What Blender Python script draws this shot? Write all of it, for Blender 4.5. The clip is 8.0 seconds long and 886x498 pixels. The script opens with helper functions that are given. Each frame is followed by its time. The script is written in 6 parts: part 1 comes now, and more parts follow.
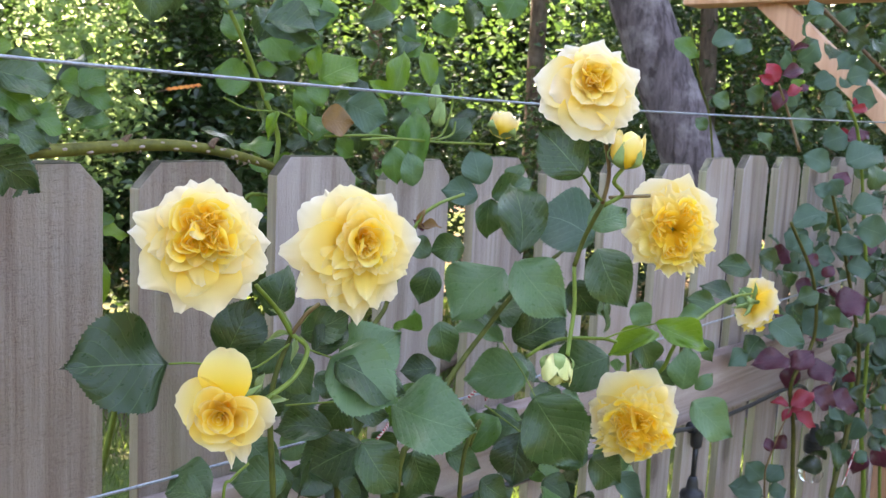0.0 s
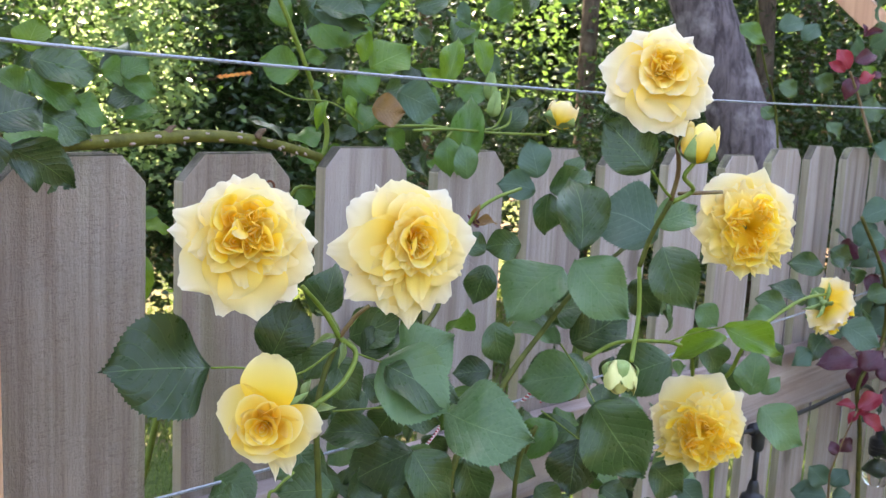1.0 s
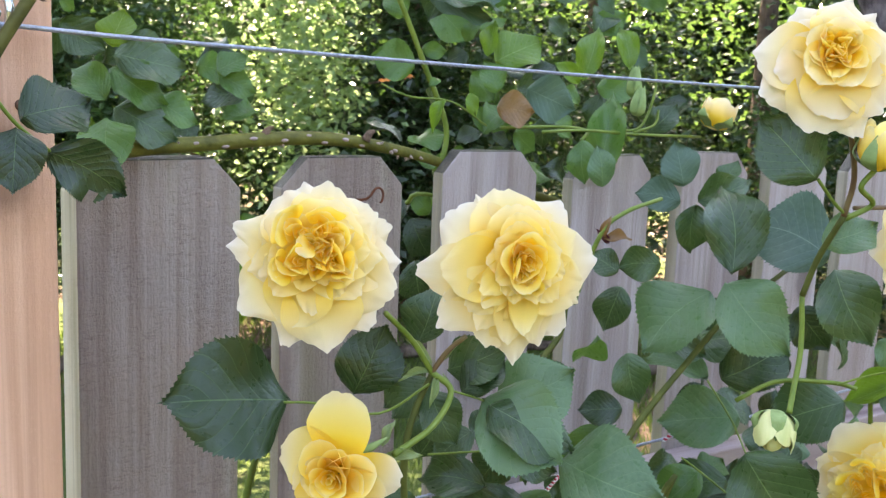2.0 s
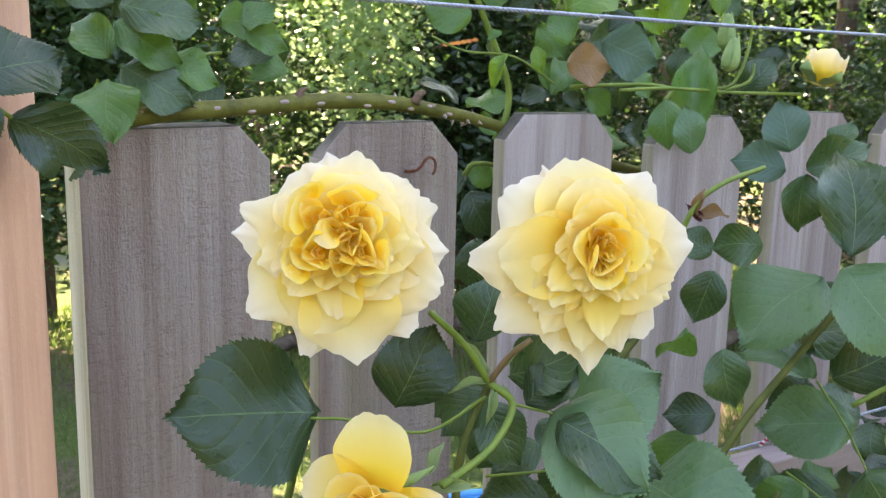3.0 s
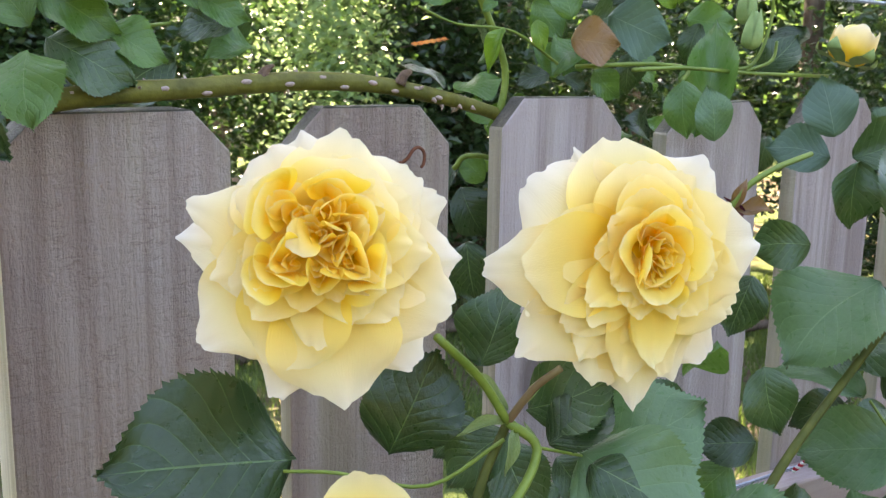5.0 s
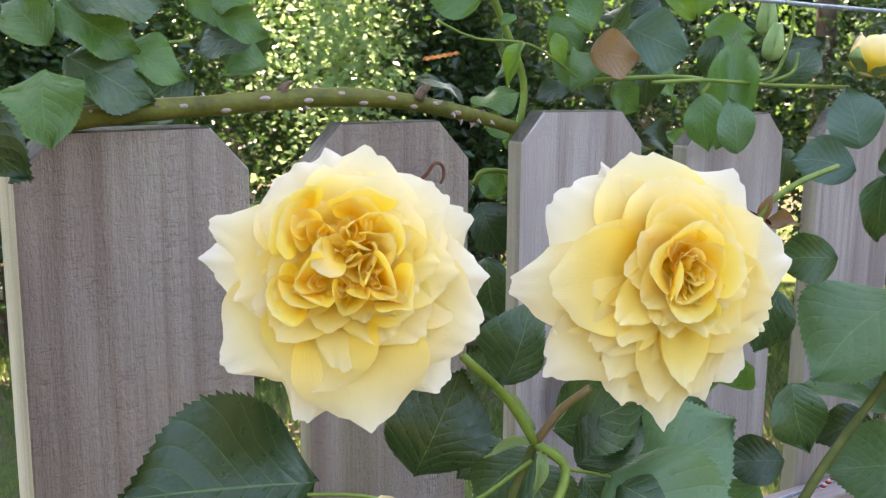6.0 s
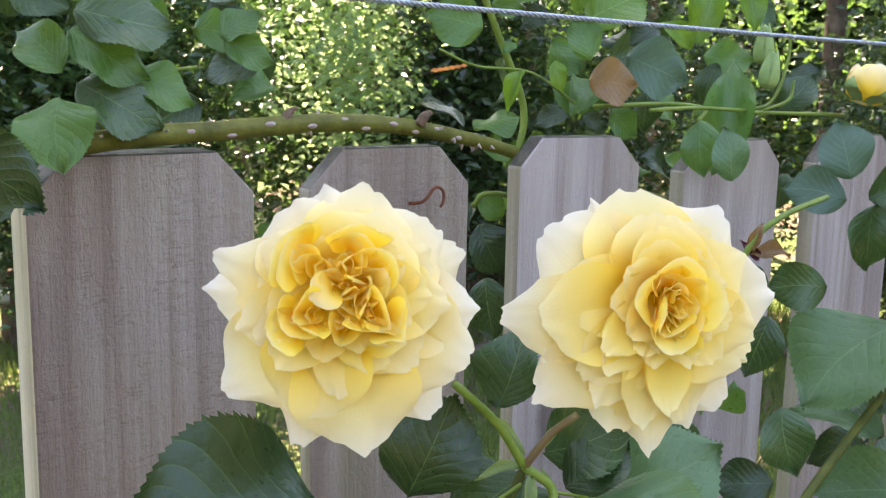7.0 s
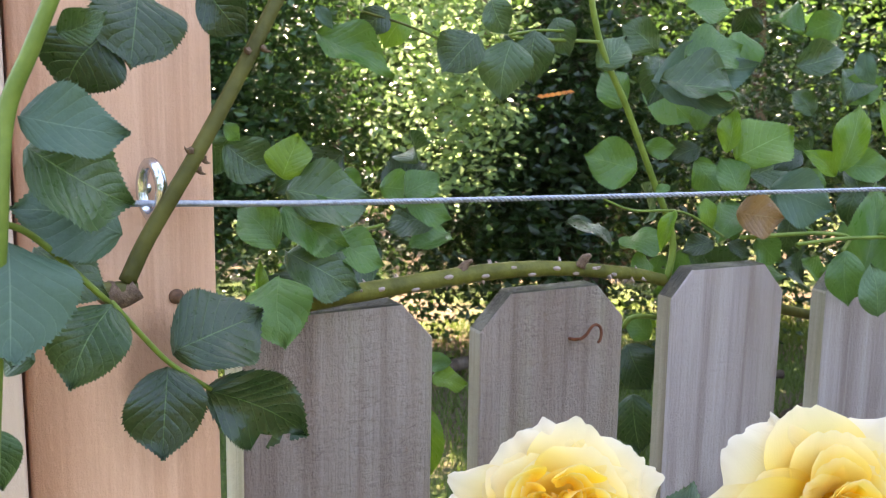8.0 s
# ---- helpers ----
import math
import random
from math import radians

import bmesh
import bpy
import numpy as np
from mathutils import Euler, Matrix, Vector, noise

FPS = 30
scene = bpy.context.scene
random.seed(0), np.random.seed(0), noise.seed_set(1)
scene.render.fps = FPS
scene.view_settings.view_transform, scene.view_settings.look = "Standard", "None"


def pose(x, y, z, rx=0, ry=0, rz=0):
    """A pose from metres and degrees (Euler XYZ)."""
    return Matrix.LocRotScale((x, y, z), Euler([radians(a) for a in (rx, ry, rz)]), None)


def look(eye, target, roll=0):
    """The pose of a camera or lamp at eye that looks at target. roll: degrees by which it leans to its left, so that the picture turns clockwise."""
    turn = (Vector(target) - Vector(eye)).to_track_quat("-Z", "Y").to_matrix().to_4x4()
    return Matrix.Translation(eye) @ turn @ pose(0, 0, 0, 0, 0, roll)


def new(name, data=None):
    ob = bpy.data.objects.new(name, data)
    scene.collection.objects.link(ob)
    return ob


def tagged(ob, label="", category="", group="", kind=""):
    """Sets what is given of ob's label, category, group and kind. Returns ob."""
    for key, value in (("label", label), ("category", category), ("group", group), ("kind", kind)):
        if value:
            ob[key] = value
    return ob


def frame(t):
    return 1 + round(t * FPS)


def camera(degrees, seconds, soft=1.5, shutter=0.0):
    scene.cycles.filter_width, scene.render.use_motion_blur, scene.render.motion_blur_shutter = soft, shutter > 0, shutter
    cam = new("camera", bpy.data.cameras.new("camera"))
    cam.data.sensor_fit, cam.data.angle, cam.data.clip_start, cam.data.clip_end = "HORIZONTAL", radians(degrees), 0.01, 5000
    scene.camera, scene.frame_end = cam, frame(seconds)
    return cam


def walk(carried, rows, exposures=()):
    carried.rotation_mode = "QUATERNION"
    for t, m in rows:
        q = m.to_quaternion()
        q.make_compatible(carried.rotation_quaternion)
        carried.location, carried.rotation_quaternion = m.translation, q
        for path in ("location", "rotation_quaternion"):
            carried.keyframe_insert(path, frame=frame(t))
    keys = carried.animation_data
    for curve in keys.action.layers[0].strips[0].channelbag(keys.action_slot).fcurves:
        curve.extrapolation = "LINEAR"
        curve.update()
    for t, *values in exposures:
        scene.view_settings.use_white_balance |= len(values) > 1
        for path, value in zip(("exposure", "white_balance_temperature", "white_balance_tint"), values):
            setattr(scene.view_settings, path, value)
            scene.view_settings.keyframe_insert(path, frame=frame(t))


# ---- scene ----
cam = camera(49.3, 8.0, 1.2)
PATH = [
    (0, (-0.711, -0.956, 1.872), (0.772, 0.356, 1.589), 2.8),
    (0.5, (-0.699, -0.94, 1.871), (0.769, 0.385, 1.576), 2.6),
    (1, (-0.675, -0.913, 1.874), (0.737, 0.468, 1.561), 2.8),
    (1.5, (-0.625, -0.88, 1.87), (0.677, 0.605, 1.554), 2.4),
    (2, (-0.555, -0.85, 1.869), (0.596, 0.754, 1.548), 2.3),
    (2.2, (-0.539, -0.836, 1.876), (0.563, 0.797, 1.532), 2.2),
    (3.5, (-0.442, -0.696, 1.841), (0.583, 0.974, 1.443), 1.3),
    (4, (-0.427, -0.669, 1.832), (0.645, 0.973, 1.439), 1.1),
    (5.5, (-0.429, -0.629, 1.837), (0.657, 1.007, 1.46), 0.9),
    (6, (-0.429, -0.627, 1.836), (0.638, 1.027, 1.479), 0.4),
    (6.5, (-0.421, -0.639, 1.84), (0.648, 1.016, 1.496), 0.5),
    (7, (-0.433, -0.643, 1.849), (0.625, 1.021, 1.511), 1.1),
    (7.6, (-0.48, -0.628, 1.903), (0.502, 1.081, 1.561), 1.4),
    (8, (-0.504, -0.654, 1.962), (0.382, 1.108, 1.634), 0.8),
]
walk(cam, [(t, look(eye, target, roll)) for t, eye, target, roll in PATH], exposures=[(0, 3.34, 8350, 20.5), (8, 3.30, 8350, 20.5)])
cam.data.dof.use_dof, cam.data.dof.focus_distance, cam.data.dof.aperture_fstop = True, 0.55, 34.0

# ---- light ----
world = bpy.data.worlds.new("sky")
scene.world = world
world.use_nodes = True
SUN_EL, SUN_AZ = radians(52), radians(20)      # azimuth from +y towards +x
wn = world.node_tree.nodes
sky = wn.new("ShaderNodeTexSky")
sky.sky_type, sky.sun_disc = "NISHITA", False
sky.sun_elevation, sky.sun_rotation = SUN_EL, SUN_AZ
wn["Background"].inputs["Strength"].default_value = 0.15
world.node_tree.links.new(sky.outputs[0], wn["Background"].inputs[0])
SUN_DIR = Vector((math.sin(SUN_AZ) * math.cos(SUN_EL), math.cos(SUN_AZ) * math.cos(SUN_EL), math.sin(SUN_EL)))
sun_data = bpy.data.lights.new("sun", "SUN")
sun_data.energy, sun_data.angle, sun_data.color = 5.0, radians(0.53), (1.0, 0.95, 0.86)
sun = new("sun", sun_data)
sun.matrix_world = look(SUN_DIR * 40, (0, 0, 0))


# ---- materials ----
class Nodes:
    """A short way to write node materials."""
    def __init__(self, name):
        self.mat = bpy.data.materials.new(name)
        self.mat.use_nodes = True
        self.tree = self.mat.node_tree
        self.bsdf = self.tree.nodes["Principled BSDF"]
        self.out = self.tree.nodes["Material Output"]

    def node(self, kind, **inputs):
        n = self.tree.nodes.new("ShaderNode" + kind)
        for key, value in inputs.items():
            self.put(n.inputs[int(key[1:]) if key[0] == "i" and key[1:].isdigit() else key.replace("_", " ")], value)
        return n

    def put(self, socket, value):
        if isinstance(value, bpy.types.NodeSocket):
            self.tree.links.new(value, socket)
        else:
            socket.default_value = value

    def coords(self, scale=(1, 1, 1), kind="Object", shift=None):
        c = self.node("TexCoord")
        m = self.node("Mapping", Vector=c.outputs[kind], Scale=scale)
        if shift is not None:
            self.put(m.inputs["Location"], shift)
        return m.outputs[0]

    def noise(self, vector, scale, detail=4.0, rough=0.55, distortion=0.0):
        return self.node("TexNoise", Vector=vector, Scale=scale, Detail=detail, Roughness=rough, Distortion=distortion).outputs[0]

    def ramp(self, fac, *stops):
        n = self.node("ValToRGB", Fac=fac)
        e = n.color_ramp.elements
        while len(e) < len(stops):
            e.new(0.5)
        for s, (p, c) in zip(e, stops):
            s.position, s.color = p, (*c, 1)
        return n.outputs[0]

    def mix(self, fac, a, b, kind="MIX"):
        n = self.node("Mix")
        n.data_type, n.blend_type = "RGBA", kind
        self.put(n.inputs[0], fac)
        for s, v in ((n.inputs[6], a), (n.inputs[7], b)):
            self.put(s, (*v, 1) if isinstance(v, tuple) and len(v) == 3 else v)
        return n.outputs[2]

    def math(self, op, a, b=0.0):
        n = self.node("Math", i0=a, i1=b)
        n.operation = op
        return n.outputs[0]

    def random(self):
        return self.node("ObjectInfo").outputs["Random"]

    def island(self):
        return self.node("NewGeometry").outputs["Random Per Island"]

    def bump(self, height, strength=0.3, distance=0.01):
        self.put(self.bsdf.inputs["Normal"], self.node("Bump", Height=height, Strength=strength, Distance=distance).outputs[0])

    def done(self, color=None, rough=None, metal=None, spec=None):
        for key, v in (("Base Color", color), ("Roughness", rough), ("Metallic", metal), ("Specular IOR Level", spec)):
            if v is not None:
                self.put(self.bsdf.inputs[key], (*v, 1) if isinstance(v, tuple) and len(v) == 3 else v)
        return self.mat

    def blend(self, a, b, f):
        return tuple(x + (y - x) * f for x, y in zip(a, b))

    def translucent(self, color, share):
        """Lets a thin sheet pass light."""
        t = self.node("BsdfTranslucent", Color=color if isinstance(color, bpy.types.NodeSocket) else (*color, 1))
        m = self.node("MixShader", Fac=share, i1=self.bsdf.outputs[0], i2=t.outputs[0])
        self.tree.links.new(m.outputs[0], self.out.inputs["Surface"])


def wood(name, dark, mid, light, stain, grain=1.0, bump=0.35, green=0.0, streak=0.6, along=2, knots=False, sawn=0.10):
    """Sawn softwood with its grain along one axis; every board is cut from its own place."""
    run = lambda s: tuple(s if k == along else 1 for k in range(3))
    n = Nodes(name)
    r = n.random()
    off = n.node("CombineXYZ", X=n.math("MULTIPLY", r, 7.3), Y=n.math("MULTIPLY", r, 3.1), Z=n.math("MULTIPLY", r, 11.7)).outputs[0]
    c = n.coords(run(0.05), shift=off)
    figure = n.noise(c, 34 * grain, 3, 0.5, 0.8)
    lines = n.noise(n.coords(run(0.018), shift=off), 95 * grain, 5, 0.6)
    fibre = n.noise(n.coords(run(0.03), shift=off), 600 * grain, 2, 0.6)
    saw = n.noise(n.coords(tuple(1 if k == along else 0.30 for k in range(3)), shift=off), 300, 4, 0.75, 1.2)
    fuzz = n.noise(n.coords(run(0.5), shift=off), 350, 4, 0.75)
    blot = n.noise(n.coords(run(0.22), shift=off), 11, 4, 0.6)
    col = n.ramp(figure, (0.30, n.blend(dark, mid, 0.30)), (0.47, mid), (0.68, light))
    col = n.mix(n.ramp(lines, (0.34, (streak,) * 3), (0.46, (0, 0, 0))), col, dark)
    col = n.mix(n.ramp(fibre, (0.35, (0.26,) * 3), (0.6, (0, 0, 0))), col, n.mix(0.5, col, dark))
    rough_patch = n.ramp(n.noise(n.coords(run(0.4), shift=off), 26, 3, 0.6), (0.40, (0, 0, 0)), (0.62, (1, 1, 1)))
    col = n.mix(n.mix(1.0, n.ramp(saw, (0.34, (sawn * 2,) * 3), (0.50, (0, 0, 0))), rough_patch, "MULTIPLY"), col, dark)
    col = n.mix(n.ramp(blot, (0.48, (0, 0, 0)), (0.70, (0.75,) * 3)), col, stain)
    col = n.mix(n.ramp(fuzz, (0.55, (0, 0, 0)), (0.75, (0.30,) * 3)), col, light)
    if knots:
        spot = n.node("SeparateXYZ", Vector=n.coords(run(0.55), shift=off))
        tex = n.node("TexVoronoi", Vector=n.node("CombineXYZ", X=spot.outputs[0], Y=spot.outputs[2]).outputs[0], Scale=4.2)
        tex.voronoi_dimensions = "2D"
        cell = tex.outputs["Distance"]
        cell = n.math("ADD", cell, n.math("MULTIPLY", n.math("SUBTRACT", fuzz, 0.5), 0.03))
        col = n.mix(n.ramp(cell, (0.055, (0.8,) * 3), (0.09, (0.25,) * 3), (0.15, (0, 0, 0))), col, n.blend(dark, (0.03, 0.02, 0.015), 0.5))
    if green:
        film = n.noise(n.coords(run(0.10), shift=off), 24, 4, 0.6)
        col = n.mix(n.ramp(film, (0.50, (0, 0, 0)), (0.70, (green,) * 3)), col, (0.25, 0.25, 0.12))
    h = n.math("ADD", n.math("MULTIPLY", lines, 1.4), n.math("ADD", n.math("MULTIPLY", fuzz, 0.8), n.math("MULTIPLY", saw, 0.35)))
    n.bump(h, bump, 0.004)
    return n.done(col, n.ramp(fuzz, (0, (0.55,) * 3), (1, (0.75,) * 3)), spec=0.5)


FENCE_WOOD = wood("weathered_fence_wood", (0.14, 0.094, 0.076), (0.300, 0.230, 0.196), (0.385, 0.318, 0.280), (0.215, 0.148, 0.118), bump=1.0, green=0.30, streak=0.32, knots=True, sawn=0.30)
PALE_FENCE_WOOD = wood("pale_fence_wood", (0.17, 0.122, 0.112), (0.350, 0.290, 0.278), (0.43, 0.375, 0.372), (0.275, 0.20, 0.185), bump=0.6, green=0.2, streak=0.46, knots=True, sawn=0.08)
EDGE_WOOD = wood("board_edge", (0.10, 0.085, 0.055), (0.28, 0.24, 0.18), (0.40, 0.36, 0.29), (0.17, 0.16, 0.10), grain=0.8, bump=0.5, green=0.6, streak=0.5)
CUT_EDGE = wood("pale_board_edge", (0.30, 0.26, 0.16), (0.66, 0.61, 0.45), (0.76, 0.72, 0.56), (0.50, 0.48, 0.30), grain=0.8, bump=0.5, green=0.5, streak=0.5)
EAR_WOOD = wood("weathered_end_grain", (0.025, 0.022, 0.016), (0.075, 0.066, 0.048), (0.17, 0.155, 0.12), (0.04, 0.038, 0.022), grain=0.8, bump=0.8, green=0.5, streak=0.6)
RAIL_WOOD = wood("rail_wood", (0.13, 0.075, 0.066), (0.33, 0.255, 0.24), (0.43, 0.36, 0.345), (0.18, 0.11, 0.10), grain=0.4, along=0, streak=0.7)
CEDAR = wood("fresh_cedar", (0.36, 0.165, 0.088), (0.60, 0.33, 0.21), (0.70, 0.42, 0.29), (0.50, 0.255, 0.155), grain=0.6, bump=0.3, streak=0.5, sawn=0.04, knots=True)
PALE_BOARD = wood("pale_board", (0.52, 0.36, 0.26), (0.64, 0.48, 0.37), (0.72, 0.57, 0.46), (0.58, 0.42, 0.32), grain=0.5, bump=0.15, streak=0.3)


def leaf_material(name, top, pale, vein, seep, rough=0.22, share=0.2):
    """A rose leaf: u runs across, v from stalk to tip; side veins slant forwards."""
    n = Nodes(name)
    uv = n.node("UVMap").outputs[0]
    xyz = n.node("SeparateXYZ", Vector=uv)
    u, v = xyz.outputs[0], xyz.outputs[1]
    across = n.math("ABSOLUTE", n.math("SUBTRACT", u, 0.5))
    rib = n.math("LESS_THAN", across, 0.007)
    slant = n.math("SUBTRACT", v, n.math("MULTIPLY", across, 0.75))
    wave = n.math("ABSOLUTE", n.math("SINE", n.math("MULTIPLY", slant, 25.0)))
    side = n.math("LESS_THAN", wave, 0.09)
    net = n.noise(n.coords((1, 1, 1), "UV"), 11, 4, 0.6)
    blot = n.noise(n.coords((1, 1, 1)), 28, 3, 0.6)
    r = n.random()
    col = n.mix(n.ramp(blot, (0.35, (0, 0, 0)), (0.75, (0.7, 0.7, 0.7))), top, pale)
    col = n.mix(n.math("MULTIPLY", r, 0.85), col, pale)
    col = n.mix(n.math("MULTIPLY", side, 0.30), col, vein)
    col = n.mix(n.math("MULTIPLY", rib, 0.60), col, vein)
    h = n.math("ADD", n.math("MULTIPLY", net, 0.5), n.math("MULTIPLY", n.math("POWER", wave, 0.5), 0.22))
    n.bump(n.math("SUBTRACT", h, n.math("MULTIPLY", rib, 0.4)), 0.5, 0.0024)
    n.done(col, n.ramp(net, (0.2, (rough,) * 3), (0.8, (rough + 0.18,) * 3)), spec=0.44)
    n.translucent(n.mix(0.5, seep, col), share)
    return n.mat


LEAF_DARK = leaf_material("dark_rose_leaf", (0.016, 0.040, 0.012), (0.044, 0.094, 0.030), (0.16, 0.26, 0.10), (0.16, 0.32, 0.04), share=0.12)
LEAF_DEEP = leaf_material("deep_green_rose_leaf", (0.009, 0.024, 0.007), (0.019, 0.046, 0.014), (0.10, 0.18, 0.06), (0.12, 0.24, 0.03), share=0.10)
LEAF_MID = leaf_material("mid_rose_leaf", (0.034, 0.100, 0.022), (0.068, 0.165, 0.038), (0.15, 0.26, 0.09), (0.25, 0.47, 0.05), share=0.3)
# paler copy of the mid leaf, sky sheen put into its base colour
LEAF_SHEEN = leaf_material("sheen_tinted_rose_leaf", (0.058, 0.128, 0.054), (0.106, 0.200, 0.090), (0.17, 0.28, 0.12), (0.25, 0.45, 0.08), share=0.25)
LEAF_YOUNG = leaf_material("young_rose_leaf", (0.060, 0.15, 0.014), (0.10, 0.21, 0.022), (0.26, 0.40, 0.12), (0.42, 0.65, 0.05), share=0.34)
LEAF_BRONZE = leaf_material("bronze_rose_leaf", (0.15, 0.075, 0.025), (0.24, 0.13, 0.05), (0.3, 0.2, 0.1), (0.45, 0.22, 0.06), share=0.3)
LEAF_WINE = leaf_material("burgundy_rose_leaf", (0.050, 0.012, 0.024), (0.085, 0.020, 0.036), (0.18, 0.04, 0.06), (0.35, 0.04, 0.08), share=0.22)
LEAF_RED = leaf_material("red_rose_leaf", (0.22, 0.014, 0.03), (0.32, 0.03, 0.05), (0.4, 0.1, 0.12), (0.6, 0.05, 0.07), share=0.3)
LEAF_PALE = leaf_material("pale_bract", (0.17, 0.25, 0.08), (0.26, 0.34, 0.14), (0.35, 0.42, 0.2), (0.5, 0.6, 0.2), share=0.3)
LEAF_BLUE = leaf_material("bluish_rose_leaf", (0.026, 0.064, 0.042), (0.056, 0.115, 0.075), (0.15, 0.23, 0.15), (0.2, 0.4, 0.15), rough=0.4, share=0.22)


def petal_material():
    n = Nodes("yellow_petal")
    a = n.node("Attribute")
    a.attribute_name = "petal"
    s = n.node("SeparateXYZ", Vector=a.outputs["Vector"])
    along, ring, fade = s.outputs[0], s.outputs[1], s.outputs[2]
    inner = n.ramp(along, (0.0, (0.99, 0.665, 0.035)), (0.45, (0.99, 0.745, 0.070)), (0.78, (0.98, 0.81, 0.21)), (1.0, (0.94, 0.84, 0.54)))
    outer = n.ramp(along, (0.0, (0.99, 0.58, 0.010)), (0.35, (0.98, 0.66, 0.040)), (0.72, (0.96, 0.74, 0.13)), (1.0, (0.91, 0.79, 0.42)))
    pale = n.ramp(along, (0.0, (0.97, 0.60, 0.02)), (0.32, (0.96, 0.68, 0.08)), (0.62, (0.90, 0.725, 0.35)), (0.95, (0.82, 0.74, 0.65)))
    col = n.mix(ring, inner, outer)
    col = n.mix(fade, col, pale)
    vein = n.noise(n.coords((9, 0.8, 1), "UV"), 9, 4, 0.6)
    col = n.mix(n.math("MULTIPLY", vein, 0.10), col, n.mix(0.5, col, (0.86, 0.62, 0.12)))
    n.bump(vein, 0.30, 0.0012)
    n.done(col, 0.55, spec=0.25)
    n.bsdf.inputs["Sheen Weight"].default_value = 0.15
    n.translucent(col, n.math("SUBTRACT", 0.62, n.math("MULTIPLY", ring, 0.24)))
    return n.mat


PETAL = petal_material()


def plain(name, a, b, scale=30.0, rough=0.6, metal=0.0, bump=0.2, spec=0.4, stretch=(1, 1, 1)):
    n = Nodes(name)
    f = n.noise(n.coords(stretch), scale, 4, 0.6)
    n.bump(n.noise(n.coords(stretch), scale * 4, 3, 0.6), bump, 0.002)
    return n.done(n.ramp(f, (0.3, a), (0.7, b)), rough, metal, spec)


STEM = plain("green_stem", (0.085, 0.140, 0.018), (0.165, 0.230, 0.040), 60, 0.5, spec=0.3)
STEM_DARK = plain("dark_stem", (0.046, 0.058, 0.012), (0.098, 0.110, 0.024), 50, 0.65, spec=0.2)
STEM_RED = plain("reddish_stem", (0.12, 0.055, 0.03), (0.16, 0.115, 0.045), 50, 0.5)
CANE = plain("olive_cane", (0.062, 0.062, 0.010), (0.150, 0.145, 0.026), 45, 0.6, bump=0.4, spec=0.25)
CANE_DARK = plain("brown_cane", (0.045, 0.045, 0.010), (0.105, 0.100, 0.022), 45, 0.6, bump=0.4, spec=0.25)
SCAR = plain("thorn_scar", (0.26, 0.19, 0.165), (0.40, 0.31, 0.28), 200, 0.6)
BARKY = plain("dry_knot", (0.10, 0.06, 0.04), (0.22, 0.14, 0.09), 220, 0.9, bump=0.8)
KNOT = plain("dark_wood_knot", (0.07, 0.030, 0.016), (0.16, 0.075, 0.040), 400, 0.7)
SEPAL = plain("sepal_green", (0.13, 0.22, 0.06), (0.24, 0.33, 0.12), 90, 0.6)
WIRE = plain("galvanised_wire", (0.26, 0.29, 0.35), (0.44, 0.48, 0.55), 300, 0.42, 0.6)
STEEL = plain("bright_steel", (0.55, 0.58, 0.62), (0.72, 0.75, 0.80), 80, 0.22, 1.0)
RUST = plain("rusty_iron", (0.10, 0.03, 0.015), (0.22, 0.08, 0.04), 200, 0.75, 0.3)
BLACK = plain("black_plastic", (0.010, 0.011, 0.014), (0.022, 0.024, 0.03), 60, 0.42)
BLUE = plain("blue_plastic", (0.02, 0.25, 0.55), (0.04, 0.33, 0.66), 20, 0.35)
WHITE = plain("white_plastic", (0.70, 0.73, 0.78), (0.82, 0.84, 0.88), 10, 0.4)
TWINE_RED = plain("red_twine", (0.45, 0.02, 0.05), (0.6, 0.05, 0.08), 300, 0.8)
TWINE_WHITE = plain("white_twine", (0.7, 0.68, 0.66), (0.82, 0.8, 0.78), 300, 0.8)


def glass():
    n = Nodes("clear_glass")
    n.bsdf.inputs["Transmission Weight"].default_value = 1.0
    return n.done((0.95, 0.97, 0.97), 0.03)


GLASS = glass()


def ground_material():
    n = Nodes("lawn_and_leaf_litter")
    c = n.coords()
    big = n.noise(c, 0.55, 4, 0.6)
    fine = n.noise(c, 40, 5, 0.7)
    grass = n.ramp(fine, (0.3, (0.045, 0.075, 0.018)), (0.7, (0.15, 0.19, 0.06)))
    litter = n.ramp(n.noise(c, 25, 5, 0.7), (0.3, (0.07, 0.045, 0.03)), (0.7, (0.24, 0.17, 0.12)))
    n.bump(fine, 0.8, 0.03)
    return n.done(n.mix(n.ramp(big, (0.46, (0, 0, 0)), (0.56, (1, 1, 1))), grass, litter), 0.95, spec=0.15)


GROUND = ground_material()


def bark_material(name, a, b, c2):
    n = Nodes(name)
    v = n.coords((1, 1, 0.25))
    f = n.noise(v, 22, 5, 0.65, 0.6)
    patch = n.noise(n.coords(), 5, 4, 0.6)
    n.bump(f, 0.9, 0.03)
    return n.done(n.mix(n.ramp(patch, (0.5, (0, 0, 0)), (0.7, (0.8, 0.8, 0.8))), n.ramp(f, (0.35, a), (0.65, b)), c2), 0.9, spec=0.2)


BARK_GREY = bark_material("grey_bark", (0.050, 0.038, 0.043), (0.155, 0.125, 0.138), (0.30, 0.265, 0.285))
BARK_BROWN = bark_material("brown_bark", (0.05, 0.035, 0.025), (0.13, 0.09, 0.065), (0.17, 0.13, 0.10))


def foliage_material(name, a, b, seep, share=0.4, rough=0.25):
    n = Nodes(name)
    col = n.ramp(n.island(), (0.0, a), (1.0, b))
    n.done(col, rough + 0.08, spec=0.5)
    n.translucent(n.mix(0.6, seep, col), share)
    return n.mat


